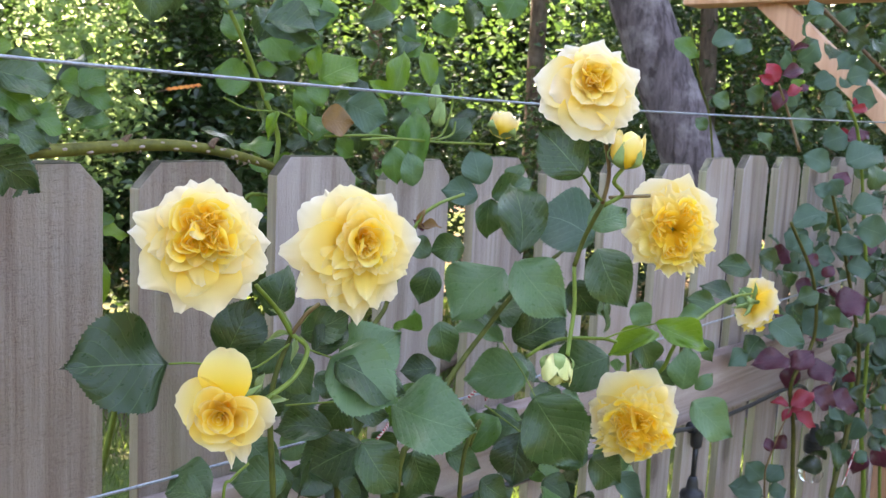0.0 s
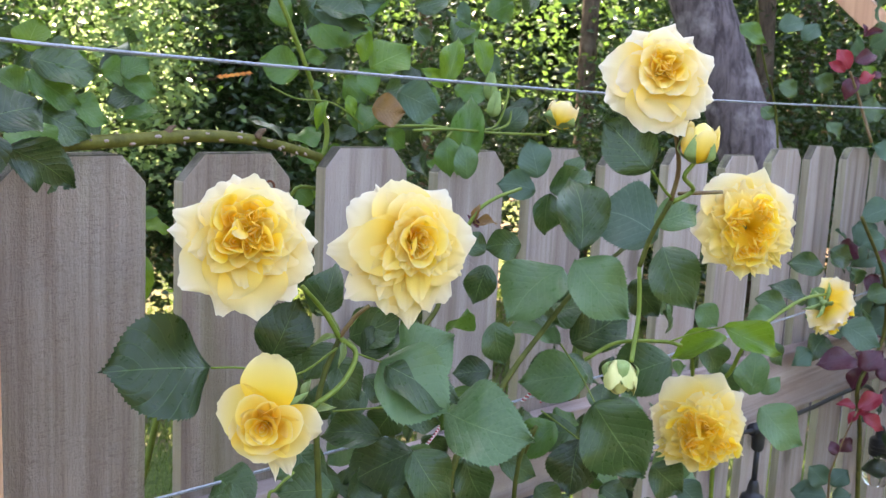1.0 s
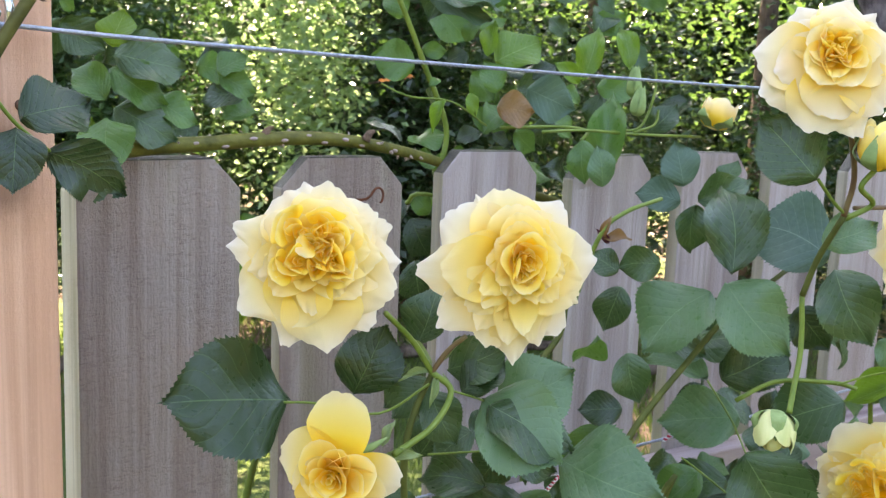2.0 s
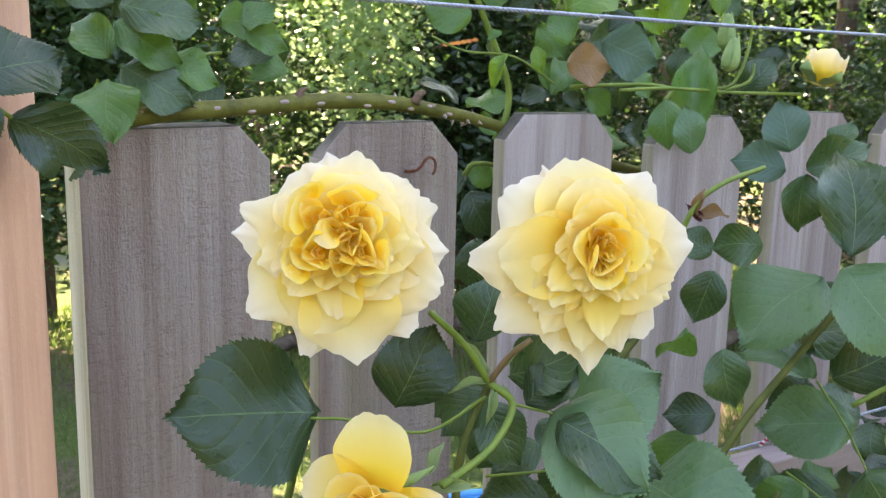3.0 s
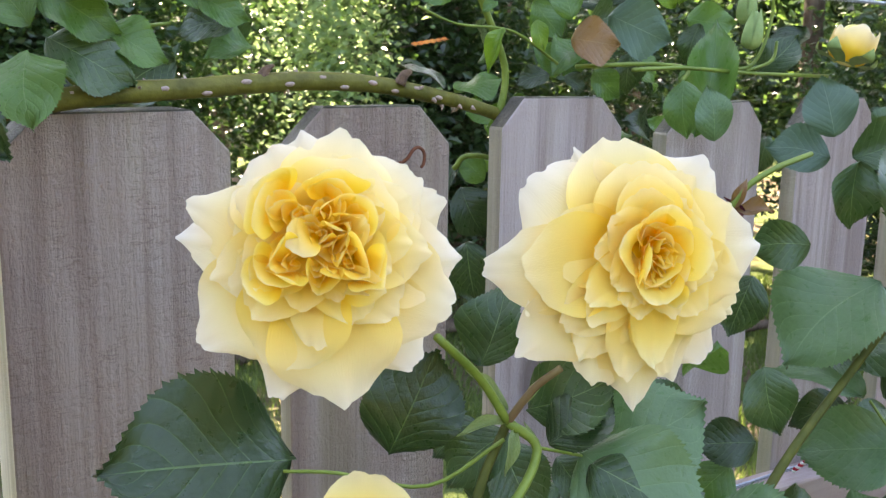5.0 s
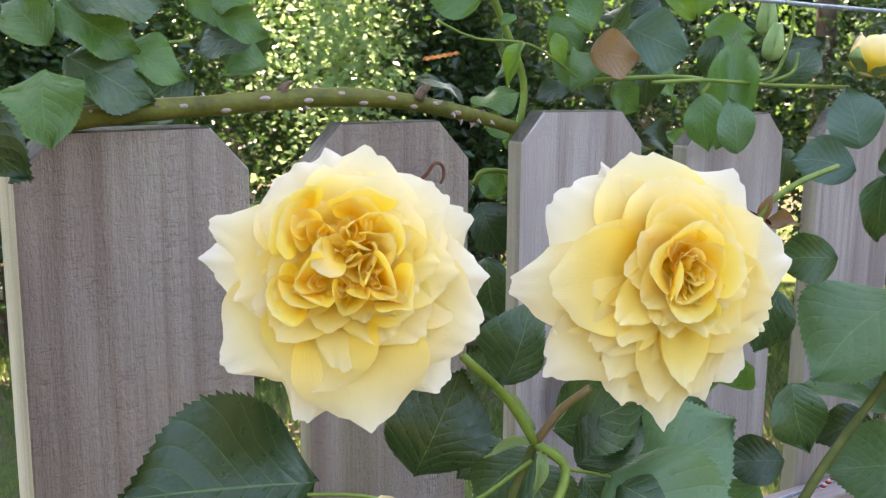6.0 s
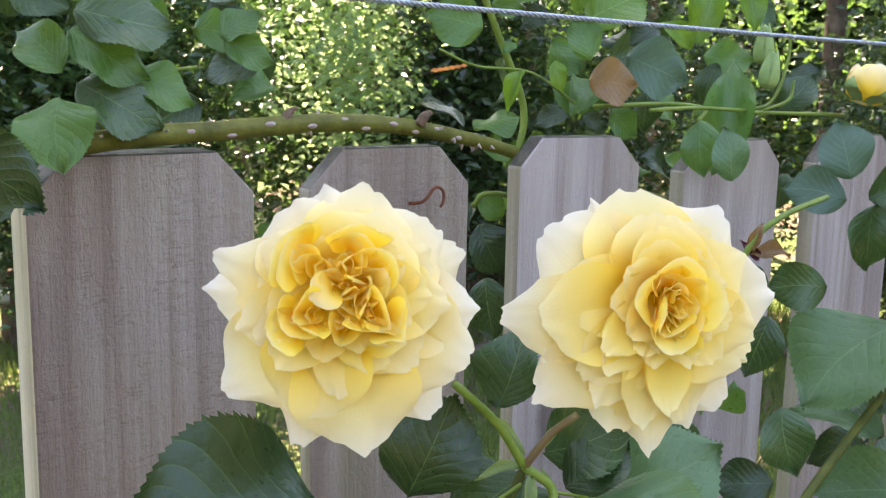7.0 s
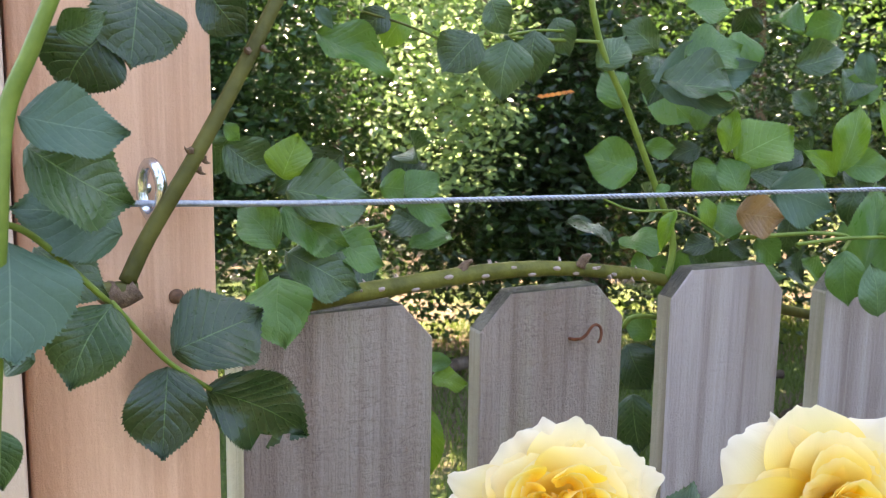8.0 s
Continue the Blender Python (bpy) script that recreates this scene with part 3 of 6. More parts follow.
def bud(bush, base, tip, radius, label="", open_=0.0, col=0.5):
    """A pointed bud: closed petals in a green calyx."""
    base, tip = Vector(base), Vector(tip)
    L = (tip - base).length
    turn = Matrix.Translation(base) @ frame_of((tip - base).orthogonal(), tip - base)
    core = tube([(0, 0, 0), (0, 0, 0.08 * L), (0, 0, 0.3 * L), (0, 0, 0.62 * L), (0, 0, 0.9 * L), (0, 0, L)],
                [0.25 * radius, 0.6 * radius, 0.95 * radius, radius * (0.8 + open_ * 0.2), radius * (0.42 + open_ * 0.45), 0.05 * radius + open_ * 0.3 * radius], 14, 4)
    ob = mesh_object("bud", core, BUD_YELLOW if col > 0.45 else (BUD_GREEN if col > 0.3 else SEPAL))
    ob.matrix_basis = turn
    tagged(under(ob, bush), label)
    if col > 0.3:
        # loosely wrapped outer petals
        for k in range(6):
            a = 2.4 * k
            me = petal_mesh(radius * 0.42, L * (0.97 - 0.03 * k), radius * 2.1, 62, -22 + 30 * open_, 1.15, 0.06, 0.03, 0.95, 0.35 + 0.5 * (open_ > 0.3), k + L, 0.02, 9, 9)
            if col < 0.45:
                me.materials[0] = BUD_GREEN
            o = new("petal", me)
            o.parent = ob
            o.matrix_basis = Matrix.Rotation(a, 4, "Z") @ Matrix.Translation((radius * (0.62 - 0.03 * k), 0, 0.02 * L))
    for k in range(5):
        a = 1.257 * k + 0.3
        d = Vector((math.cos(a), math.sin(a), 0)) * (1.22 if col > 0.3 else 1.0)
        reach = 1.05 if col < 0.3 else (0.80 if open_ < 0.1 else (0.74 if open_ < 0.3 else 0.42))
        line = [d * 0.3 * radius, d * 0.85 * radius + Vector((0, 0, 0.12 * L)), d * (1.03 + open_ * 0.5) * radius + Vector((0, 0, 0.35 * L * reach)),
                d * (0.85 + open_ * 1.3) * radius + Vector((0, 0, 0.66 * L * reach)), d * (0.5 + open_ * 2.2) * radius + Vector((0, 0, 1.0 * L * reach))]
        bm = bmesh.new()
        side = Vector((-math.sin(a), math.cos(a), 0))
        pts = curve_points(line, 4)
        rows = []
        for i, p in enumerate(pts):
            w = (0.42 + 0.14 * (col < 0.3)) * radius * math.sin(math.pi * min(0.18 + 0.82 * i / (len(pts) - 1), 1)) + 0.0004
            rows.append([bm.verts.new(p + side * w * u + d * 0.0006 - d * 0.25 * w * u * u) for u in (-1, 0, 1)])
        for p, q in zip(rows, rows[1:]):
            for j in range(2):
                bm.faces.new((p[j], p[j + 1], q[j + 1], q[j]))
        part("sepal", bm, SEPAL, ob)
    return ob


BUD_YELLOW = plain("bud_yellow", (0.94, 0.74, 0.16), (0.95, 0.84, 0.38), 60, 0.5, stretch=(1, 1, 0.3))
BUD_GREEN = plain("bud_green_yellow", (0.42, 0.46, 0.16), (0.62, 0.60, 0.28), 60, 0.5, stretch=(1, 1, 0.3))


# ---- leaves ----
def leaf_mesh(name, seed, material, wide=0.72, fold=0.25, droop=0.35, holes=False):
    """A toothed rose leaflet of length 1 along +y, upper side +z."""
    rnd = random.Random(seed)
    bm = bmesh.new()
    layer = bm.loops.layers.uv.new("UVMap")
    teeth = 32
    ph, curl = rnd.uniform(0, 6), rnd.uniform(-0.10, 0.10)
    uvs, left = {}, []

    def place(u, v, w):
        x = u * w * (1 + 0.07 * math.sin(7 * v + ph + 1.5 * u)) + curl * math.sin(math.pi * v * 0.9)
        z = fold * abs(u * w) - droop * (v - 0.3) ** 2 * (1 if v > 0.3 else 0.4) + 0.085 * math.sin(9 * v + ph + 3 * u) * abs(u) ** 1.5 + 0.03 * math.sin(4 * u + 3 * v + ph)
        vert = bm.verts.new((x, v, z))
        uvs[vert] = (0.5 + 0.5 * u, v)
        return vert

    rows = []
    for k in range(teeth + 1):
        v = k / teeth
        w = 0.5 * wide * max(math.sin(math.pi * v ** 0.97), 0.0) ** (0.64 + 1.2 * max(v - 0.5, 0))
        w *= 1 + 0.03 * math.sin(5 * v + ph)
        rows.append([place(u, v, w) for u in (-0.96, -0.55, 0.0, 0.55, 0.96)])
    for a, b in zip(rows, rows[1:]):
        for j in range(4):
            bm.faces.new((a[j], a[j + 1], b[j + 1], b[j]))
    # the teeth point forwards along both margins
    for k in range(teeth):
        for j, s in ((0, -1), (4, 1)):
            a, b = rows[k][j], rows[k + 1][j]
            out = a.co.lerp(b.co, 0.92) + Vector((s * 0.021 * (1 + 0.4 * math.sin(3 * k + ph)), 0.008, 0.003))
            t = bm.verts.new(out)
            uvs[t] = (0.5 + 0.5 * s, (k + 0.9) / teeth)
            bm.faces.new((a, b, t) if s < 0 else (b, a, t))
    if holes:
        eaten = [f for f in bm.faces if f.calc_center_median().x > 0.10 and 0.60 < f.calc_center_median().y < 0.72 or f.calc_center_median().x > 0.02 and 0.80 < f.calc_center_median().y < 0.88]
        bmesh.ops.delete(bm, geom=eaten, context="FACES")
    bmesh.ops.recalc_face_normals(bm, faces=bm.faces)
    for f in bm.faces:
        for l in f.loops:
            l[layer].uv = uvs[l.vert]
    me = bpy.data.meshes.new(name)
    bm.to_mesh(me)
    bm.free()
    me.materials.append(material)
    me.shade_smooth()
    return me


LEAF_KINDS = {}
for key, mat in (("k", LEAF_DEEP), ("d", LEAF_DARK), ("m", LEAF_MID), ("s", LEAF_SHEEN), ("y", LEAF_YOUNG), ("o", LEAF_BRONZE), ("w", LEAF_WINE), ("r", LEAF_RED), ("b", LEAF_BLUE), ("p", LEAF_PALE)):
    LEAF_KINDS[key] = [leaf_mesh("leaf", s, mat, wide, fold, droop) for s, wide, fold, droop in
                       ((1, 0.79, 0.34, 0.24), (2, 0.76, 0.60, 0.38), (3, 0.81, 0.22, 0.20), (4, 0.74, 0.78, 0.50), (5, 0.76, -0.32, 0.42), (6, 0.81, 0.50, 0.20))]
LEAF_KINDS["bitten"] = [leaf_mesh("leaf", 7, LEAF_DEEP, 0.78, 0.2, 0.2, True)] * 6
LEAF_TURN = random.Random(11)


def leaf(plant, base, tip, face, kind="d", wide=1.0, shape=None):
    """A leaflet from base to tip whose upper side looks along face."""
    base, tip = Vector(base), Vector(tip)
    L = (tip - base).length
    face = Vector(face).normalized() + Vector([LEAF_TURN.uniform(-0.26, 0.26) for _ in range(3)])
    kind = "k" if kind == "d" and LEAF_TURN.random() < 0.24 else kind
    me = LEAF_KINDS[kind][LEAF_TURN.randrange(6) if shape is None else shape]
    ob = new("leaf", me)
    ob.matrix_basis = Matrix.Translation(base) @ frame_of(tip - base, face) @ Matrix.Diagonal((L * wide, L, L, 1))
    return under(ob, plant)


def stem(plant, points, r0, r1=None, material=STEM, name="stem"):
    return wpart(name, tube(points, [r0 * 0.84, (r1 or r0) * 0.84], 7, 5), material, plant)


def thorns(cane_ob, points, radius, count, seed, size=0.006, material=SCAR):
    line = curve_points(points, 8)
    rnd = random.Random(seed)
    for k in range(count):
        i = rnd.randrange(1, len(line) - 1)
        ahead = (line[i + 1] - line[i - 1]).normalized()
        out = ahead.cross(Vector((rnd.uniform(-1, 1), rnd.uniform(-1, 1), rnd.uniform(-1, 1)))).normalized()
        p = line[i] + out * radius * 0.8
        q = p + out * size - ahead * size * 0.35
        bm = tube([p - ahead * 0.002, p.lerp(q, 0.5), q], [size * 0.42, size * 0.2, size * 0.03], 5, 2)
        o = mesh_object("thorn", bm, material)
        under(o, cane_ob.parent)
    return cane_ob


# ---- ground and woods ----
def ground_sheet():
    xs = np.concatenate([np.linspace(-300, -20, 12), np.linspace(-16, 24, 60), np.linspace(30, 300, 12)])
    ys = np.concatenate([np.linspace(-300, -12, 10), np.linspace(-9, 26, 60), np.linspace(32, 300, 12)])
    bm = bmesh.new()
    grid = [[bm.verts.new((x, y, 0.06 * noise.noise(Vector((x * 0.4, y * 0.4, 0))) * min(1, max(0, abs(y) - 0.4)) - 0.02)) for x in xs] for y in ys]
    for a, b in zip(grid, grid[1:]):
        for k in range(len(xs) - 1):
            bm.faces.new((a[k], a[k + 1], b[k + 1], b[k]))
    return bm


tagged(mesh_object("ground", ground_sheet(), GROUND), "mown lawn with patches of brown leaf litter", "ground", kind="structure")


def leaf_cloud(name, material, blobs, count, size, seed, label="", category="foliage", kind="stuff", flat=0.0):
    """Many small folded leaves in ragged clumps inside ellipsoids (centre, radii)."""
    g = np.random.default_rng(seed)
    weight = np.array([r[0] * r[1] * r[2] for _, r in blobs]) ** 0.7
    which = g.choice(len(blobs), count // 14 + 1, p=weight / weight.sum())
    d = g.normal(size=(len(which), 3))
    d /= np.linalg.norm(d, axis=1)[:, None]
    rad = g.uniform(0.15, 1.0, len(which))[:, None] ** 0.45
    cen = np.array([blobs[w][0] for w in which]) + d * rad * np.array([blobs[w][1] for w in which]) * g.uniform(0.75, 1.12, (len(which), 1))
    p = np.repeat(cen, 14, 0)[:count] + g.normal(size=(count, 3)) * size * 2.2
    n = len(p)
    a = g.normal(size=(n, 3))
    a[:, 2] *= 0.55
    a /= np.linalg.norm(a, axis=1)[:, None]
    up = g.normal(size=(n, 3)) * (1 - flat) + np.array([0, 0, 0.9])
    s = np.cross(a, up)
    s /= np.linalg.norm(s, axis=1)[:, None] + 1e-6
    h = np.cross(s, a)
    L = (size * g.uniform(0.6, 1.3, n))[:, None]
    verts = np.stack([p, p + a * L * 0.45 + s * L * 0.3 + h * L * 0.08, p + a * L - h * L * 0.1, p + a * L * 0.45 - s * L * 0.3 + h * L * 0.08], 1).reshape(-1, 3)
    i = np.arange(n)[:, None] * 4
    faces = np.concatenate([i + [0, 1, 2], i + [0, 2, 3]])
    verts[:, 2] = np.maximum(verts[:, 2], 0.01)
    me = bpy.data.meshes.new(name)
    me.from_pydata(verts.tolist(), [], faces.tolist())
    me.materials.append(material)
    return tagged(new(name, me), label, category, kind=kind) if label else new(name, me)


def tree(place, lean, height, radius, bark, crown, seed, leaves, leaf_size, material, label):
    """A tapered trunk with limbs and a ragged crown."""
    g = random.Random(seed)
    x, y = place
    ob = thing("tree", (x, y, 0), label, "tree")
    pts = [Vector((x + lean[0] * s + g.uniform(-0.06, 0.06) * height * s * 0.3, y + lean[1] * s + g.uniform(-0.06, 0.06) * height * s * 0.3, height * s)) for s in (0, 0.12, 0.3, 0.5, 0.75, 1)]
    pts[0].z = -0.1
    wpart("trunk", tube(pts, [radius * 1.35, radius * 1.05, radius * 0.95, radius * 0.8, radius * 0.55, radius * 0.15], 14, 6, wobble=0.06), bark, ob)
    for k in range(5):
        s = g.uniform(0.35, 0.9)
        b = pts[0].lerp(pts[-1], s)
        a = g.uniform(0, 6.28)
        e = b + Vector((math.cos(a), math.sin(a), 0.6)) * height * 0.18
        wpart("limb", tube([b, b.lerp(e, 0.5) + Vector((0, 0, -0.1)), e], [radius * 0.35, radius * 0.2, radius * 0.05], 7, 4), bark, ob)
    if leaves:
        c = leaf_cloud("crown", material, crown, leaves, leaf_size, seed)
        under(c, ob)
    return ob


tree((5.42, 1.45), (-2.0, 3.1), 9.0, 0.19, BARK_GREY, [((3.6, 4.6, 8.6), (2.6, 2.6, 1.8))], 5, 5000, 0.16, WOODS_DARK, "grey-barked tree leaning over behind the fence")
g = random.Random(21)
for k in range(15):
    a = radians(g.uniform(8, 98))
    d = g.uniform(9, 24)
    x, y = d * math.cos(a) - 0.5, d * math.sin(a) - 0.6
    h = g.uniform(9, 13)
    tree((x, y), (g.uniform(-0.8, 0.8), g.uniform(-0.8, 0.8)), h, g.uniform(0.06, 0.17), BARK_BROWN,
         [((x, y, h * 0.82), (2.4, 2.4, 2.2)), ((x + 0.8, y - 0.6, h * 0.6), (1.6, 1.6, 1.4))], 30 + k, 500 if k in (2, 4) else 2600, 0.20, WOODS_LIGHT, "slim brown-barked woodland tree with a leafy crown")

# canopy added out of view: it shades the undergrowth, with gaps for sun flecks
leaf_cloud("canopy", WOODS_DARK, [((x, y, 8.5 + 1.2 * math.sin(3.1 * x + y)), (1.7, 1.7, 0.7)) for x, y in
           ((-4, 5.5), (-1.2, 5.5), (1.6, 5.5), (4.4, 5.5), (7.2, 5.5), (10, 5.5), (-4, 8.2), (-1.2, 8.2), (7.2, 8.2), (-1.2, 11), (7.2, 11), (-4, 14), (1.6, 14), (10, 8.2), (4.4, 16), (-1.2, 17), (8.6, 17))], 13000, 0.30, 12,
           "unseen leaf canopy added overhead to shade the undergrowth", "canopy")
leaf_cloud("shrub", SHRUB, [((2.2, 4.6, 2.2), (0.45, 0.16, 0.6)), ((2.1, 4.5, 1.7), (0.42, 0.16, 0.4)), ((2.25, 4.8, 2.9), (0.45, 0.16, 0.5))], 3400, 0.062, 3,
           "broad-leaved shrub behind the fence, sunlight put into its leaf colour", "shrub")
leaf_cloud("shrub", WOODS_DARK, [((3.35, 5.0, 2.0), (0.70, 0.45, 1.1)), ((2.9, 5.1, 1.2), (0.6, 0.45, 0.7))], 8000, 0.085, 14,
           "dense dark green shrub, the wood's shade put into its leaf colour", "shrub")
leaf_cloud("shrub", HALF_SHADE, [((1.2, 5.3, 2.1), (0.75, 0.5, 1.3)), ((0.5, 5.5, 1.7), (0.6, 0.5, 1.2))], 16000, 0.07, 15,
           "green shrub behind the fence, half shade put into its leaf colour", "shrub")
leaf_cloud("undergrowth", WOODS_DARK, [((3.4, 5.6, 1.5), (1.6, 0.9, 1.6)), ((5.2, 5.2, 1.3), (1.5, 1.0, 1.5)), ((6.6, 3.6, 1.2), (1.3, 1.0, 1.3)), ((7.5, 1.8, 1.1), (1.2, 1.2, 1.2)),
           ((2.2, 6.4, 1.6), (1.6, 0.8, 1.8)), ((-0.6, 6.6, 1.4), (1.6, 0.8, 1.5)), ((8.3, 0.2, 1.1), (1.2, 1.2, 1.2)), ((0.7, 5.6, 2.0), (0.9, 0.6, 1.5))], 76000, 0.07, 4, "woodland undergrowth, shade darkened into its leaf colour", "undergrowth")
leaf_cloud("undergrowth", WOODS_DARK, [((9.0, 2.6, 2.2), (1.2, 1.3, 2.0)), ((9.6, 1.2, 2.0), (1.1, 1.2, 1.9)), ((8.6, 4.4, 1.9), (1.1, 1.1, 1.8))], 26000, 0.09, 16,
           "tall dark bushes, the wood's shade put into their leaf colour", "bushes")
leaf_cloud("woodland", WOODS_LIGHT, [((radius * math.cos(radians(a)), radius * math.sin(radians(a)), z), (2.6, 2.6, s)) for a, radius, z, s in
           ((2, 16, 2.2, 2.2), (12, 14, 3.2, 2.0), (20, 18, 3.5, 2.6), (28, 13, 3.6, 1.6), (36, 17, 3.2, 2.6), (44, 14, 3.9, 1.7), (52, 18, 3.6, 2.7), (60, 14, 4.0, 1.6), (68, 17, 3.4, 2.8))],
           12000, 0.15, 5, "woodland foliage far behind the fence, sunlight put into its colour", "woodland")
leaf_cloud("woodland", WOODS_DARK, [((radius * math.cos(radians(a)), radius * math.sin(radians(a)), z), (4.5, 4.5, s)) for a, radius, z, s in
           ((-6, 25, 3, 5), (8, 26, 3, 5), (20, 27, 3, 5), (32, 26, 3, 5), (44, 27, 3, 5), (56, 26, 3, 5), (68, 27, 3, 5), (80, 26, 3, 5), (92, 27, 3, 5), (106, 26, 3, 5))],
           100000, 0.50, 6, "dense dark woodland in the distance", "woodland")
# leaf masses added behind the camera to hold back low sky light
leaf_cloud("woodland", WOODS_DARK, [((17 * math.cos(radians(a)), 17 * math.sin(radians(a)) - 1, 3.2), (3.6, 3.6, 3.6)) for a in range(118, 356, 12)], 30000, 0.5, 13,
           "unseen leaf ring added round the garden to block low sky light", "woodland")
# unseen tree, added so that its big crown keeps the fence in open shade
shade = Vector((0.5, -0.2, 1.7)) + SUN_DIR * 9.5
tree((shade.x + 1.5, shade.y + 0.5), (-1.5, -0.5), shade.z + 1, 0.22, BARK_BROWN, [(tuple(shade), (3.6, 2.0, 1.3)), ((shade.x - 2.2, shade.y - 0.4, shade.z - 0.2), (2.2, 2.4, 1.0))], 77, 9000, 0.34, WOODS_DARK,
     "tall unseen tree added so its crown shades the fence")


# ---- the yellow rose ----
rose = thing("rose_bush", (0.15, -0.27, 0), "rose bush with large cream-edged yellow double blooms before the fence", "rose bush")
# the full quartered bloom
HEART = (-0.04, 0.22)
left_bloom, R = bloom_head(rose, (-0.2615, -0.300, 1.7535), (-0.42, -0.88, 0.18), 0.1112)
layer(left_bloom, R, ((-107, 1.00, 0.55), (-43, 0.99, 0.80), (5, 0.99, 0.75), (32, 1.02, 0.70), (98, 0.99, 0.80), (168, 1.02, 0.62), (152, 1.06, 0.58), (208, 1.02, 0.82)), (-0.02, 0.06), 1, -0.14, -0.08, 52, 102, 0.22, 0.26, 0.030, 1.0, 1.0, 0.03)
layer(left_bloom, R, ((-22, 1.00, 0.86), (50, 0.99, 0.82), (80, 1.00, 0.86), (116, 0.95, 0.92), (-84, 0.99, 1.00)), (-0.02, 0.10), 2, -0.12, -0.03, 48, 98, 0.25, 0.22, 0.025, 1.0, 0.8, 0.02)
layer(left_bloom, R, ((-111, 0.76, 0.86), (182, 0.76, 0.58), (132, 0.80, 0.78), (66, 0.80, 0.92), (36, 0.80, 0.64), (8, 0.76, 0.62), (100, 0.74, 0.72), (192, 0.66, 0.54), (-30, 0.62, 0.62), (-92, 0.57, 0.46)), (-0.03, 0.15), 3, -0.07, 0.12, 32, 90, 0.40, 0.20, 0.022, 0.95, 0.48, 0.02)
layer(left_bloom, R, ((214, 0.58, 0.56), (-52, 0.44, 0.52), (22, 0.66, 0.52), (48, 0.62, 0.50), (78, 0.66, 0.60), (112, 0.66, 0.52), (150, 0.56, 0.50), (176, 0.54, 0.46)), HEART, 4, -0.02, 0.25, 14, 66, 0.70, 0.08, 0.035, 0.78, 0.22, 0.02)
layer(left_bloom, R, ((206, 0.42, 0.46), (232, 0.34, 0.44), (-6, 0.44, 0.50), (-24, 0.36, 0.48), (40, 0.50, 0.44), (-62, 0.24, 0.36)), HEART, 5, 0.0, 0.33, 6, 58, 0.85, 0.05, 0.04, 0.62, 0.16, 0.02)
for k, (at, way, count) in enumerate((((-0.17, 0.36), -40, 7), ((0.02, 0.40), -110, 6), ((-0.22, 0.08), 30, 7), ((0.16, 0.30), 215, 5), ((0.16, 0.06), 140, 6), ((-0.03, 0.02), 85, 4), ((0.02, 0.22), 190, 5), ((0.10, 0.16), 20, 4), ((-0.08, 0.26), 300, 4))):
    folds(left_bloom, R, at, way, count, 40 + k, 0.036, 0.45 - 0.02 * (k > 5))
# a pale petal that stands loose in the heart, and two crossed folds beside it
add_petal(left_bloom, R, (-0.24, 0.16), (-0.06, 0.27), 0.30, 0.50, 0.30, 20, 96, 0.5, 0.15, 0.03, 0.9, 0.62, 61, 0.03)
add_petal(left_bloom, R, (0.30, 0.34), (0.16, 0.24), 0.16, 0.48, 0.30, 4, 40, 0.9, 0.05, 0.08, 0.6, 0.2, 63)
add_petal(left_bloom, R, (0.42, -0.02), (0.10, -0.02), 0.14, 0.43, 0.34, 16, 74, 0.7, 0.05, 0.06, 0.7, 0.25, 64, 0.0, 0.0, 0.35)

# its neighbour, with a whorled heart
HEART = (0.07, 0.17)
right_bloom, R = bloom_head(rose, (-0.1145, -0.325, 1.7405), (-0.36, -0.91, 0.10), 0.1262)
layer(right_bloom, R, ((112, 0.98, 0.40), (52, 1.03, 0.84), (10, 1.09, 0.86), (-46, 0.95, 0.84), (-86, 1.02, 0.60), (217, 1.02, 0.66), (176, 1.09, 0.68), (135, 1.04, 0.90)), (0.02, 0.05), 11, -0.14, -0.08, 52, 102, 0.22, 0.26, 0.030, 1.0, 1.0, 0.04)
layer(right_bloom, R, ((100, 1.00, 0.90), (-105, 0.88, 0.72), (-68, 0.88, 0.62), (200, 0.82, 0.72), (-24, 0.86, 0.74)), (0.03, 0.09), 12, -0.12, -0.02, 46, 96, 0.25, 0.20, 0.025, 1.0, 0.65, 0.02)
layer(right_bloom, R, ((178, 0.84, 0.80), (158, 0.74, 0.64), (215, 0.67, 0.52), (-122, 0.73, 0.50), (-96, 0.77, 0.50), (-72, 0.78, 0.50), (-25, 0.79, 0.74), (-4, 0.83, 0.54), (35, 0.85, 0.64), (65, 0.82, 0.64), (88, 0.82, 0.76)), (0.04, 0.12), 13, -0.07, 0.11, 34, 90, 0.40, 0.20, 0.022, 0.95, 0.48, 0.02)
layer(right_bloom, R, ((90, 0.72, 0.58), (-82, 0.66, 0.42), (-140, 0.52, 0.40), (92, 0.62, 0.52), (60, 0.62, 0.52), (28, 0.58, 0.52), (0, 0.54, 0.46), (-32, 0.52, 0.46), (205, 0.46, 0.42), (155, 0.42, 0.44), (122, 0.50, 0.44)), HEART, 14, -0.02, 0.24, 16, 70, 0.65, 0.10, 0.030, 0.80, 0.22, 0.02)
layer(right_bloom, R, ((-60, 0.34, 0.40), (-20, 0.36, 0.42), (-100, 0.30, 0.36), (190, 0.28, 0.40), (-85, 0.20, 0.38), (230, 0.26, 0.36)), HEART, 15, 0.0, 0.32, 8, 66, 0.8, 0.08, 0.05, 0.66, 0.18, 0.02)
whorl(right_bloom, R, HEART, (0.045, 0.085, 0.13, 0.18, 0.24), 16, 0.43)
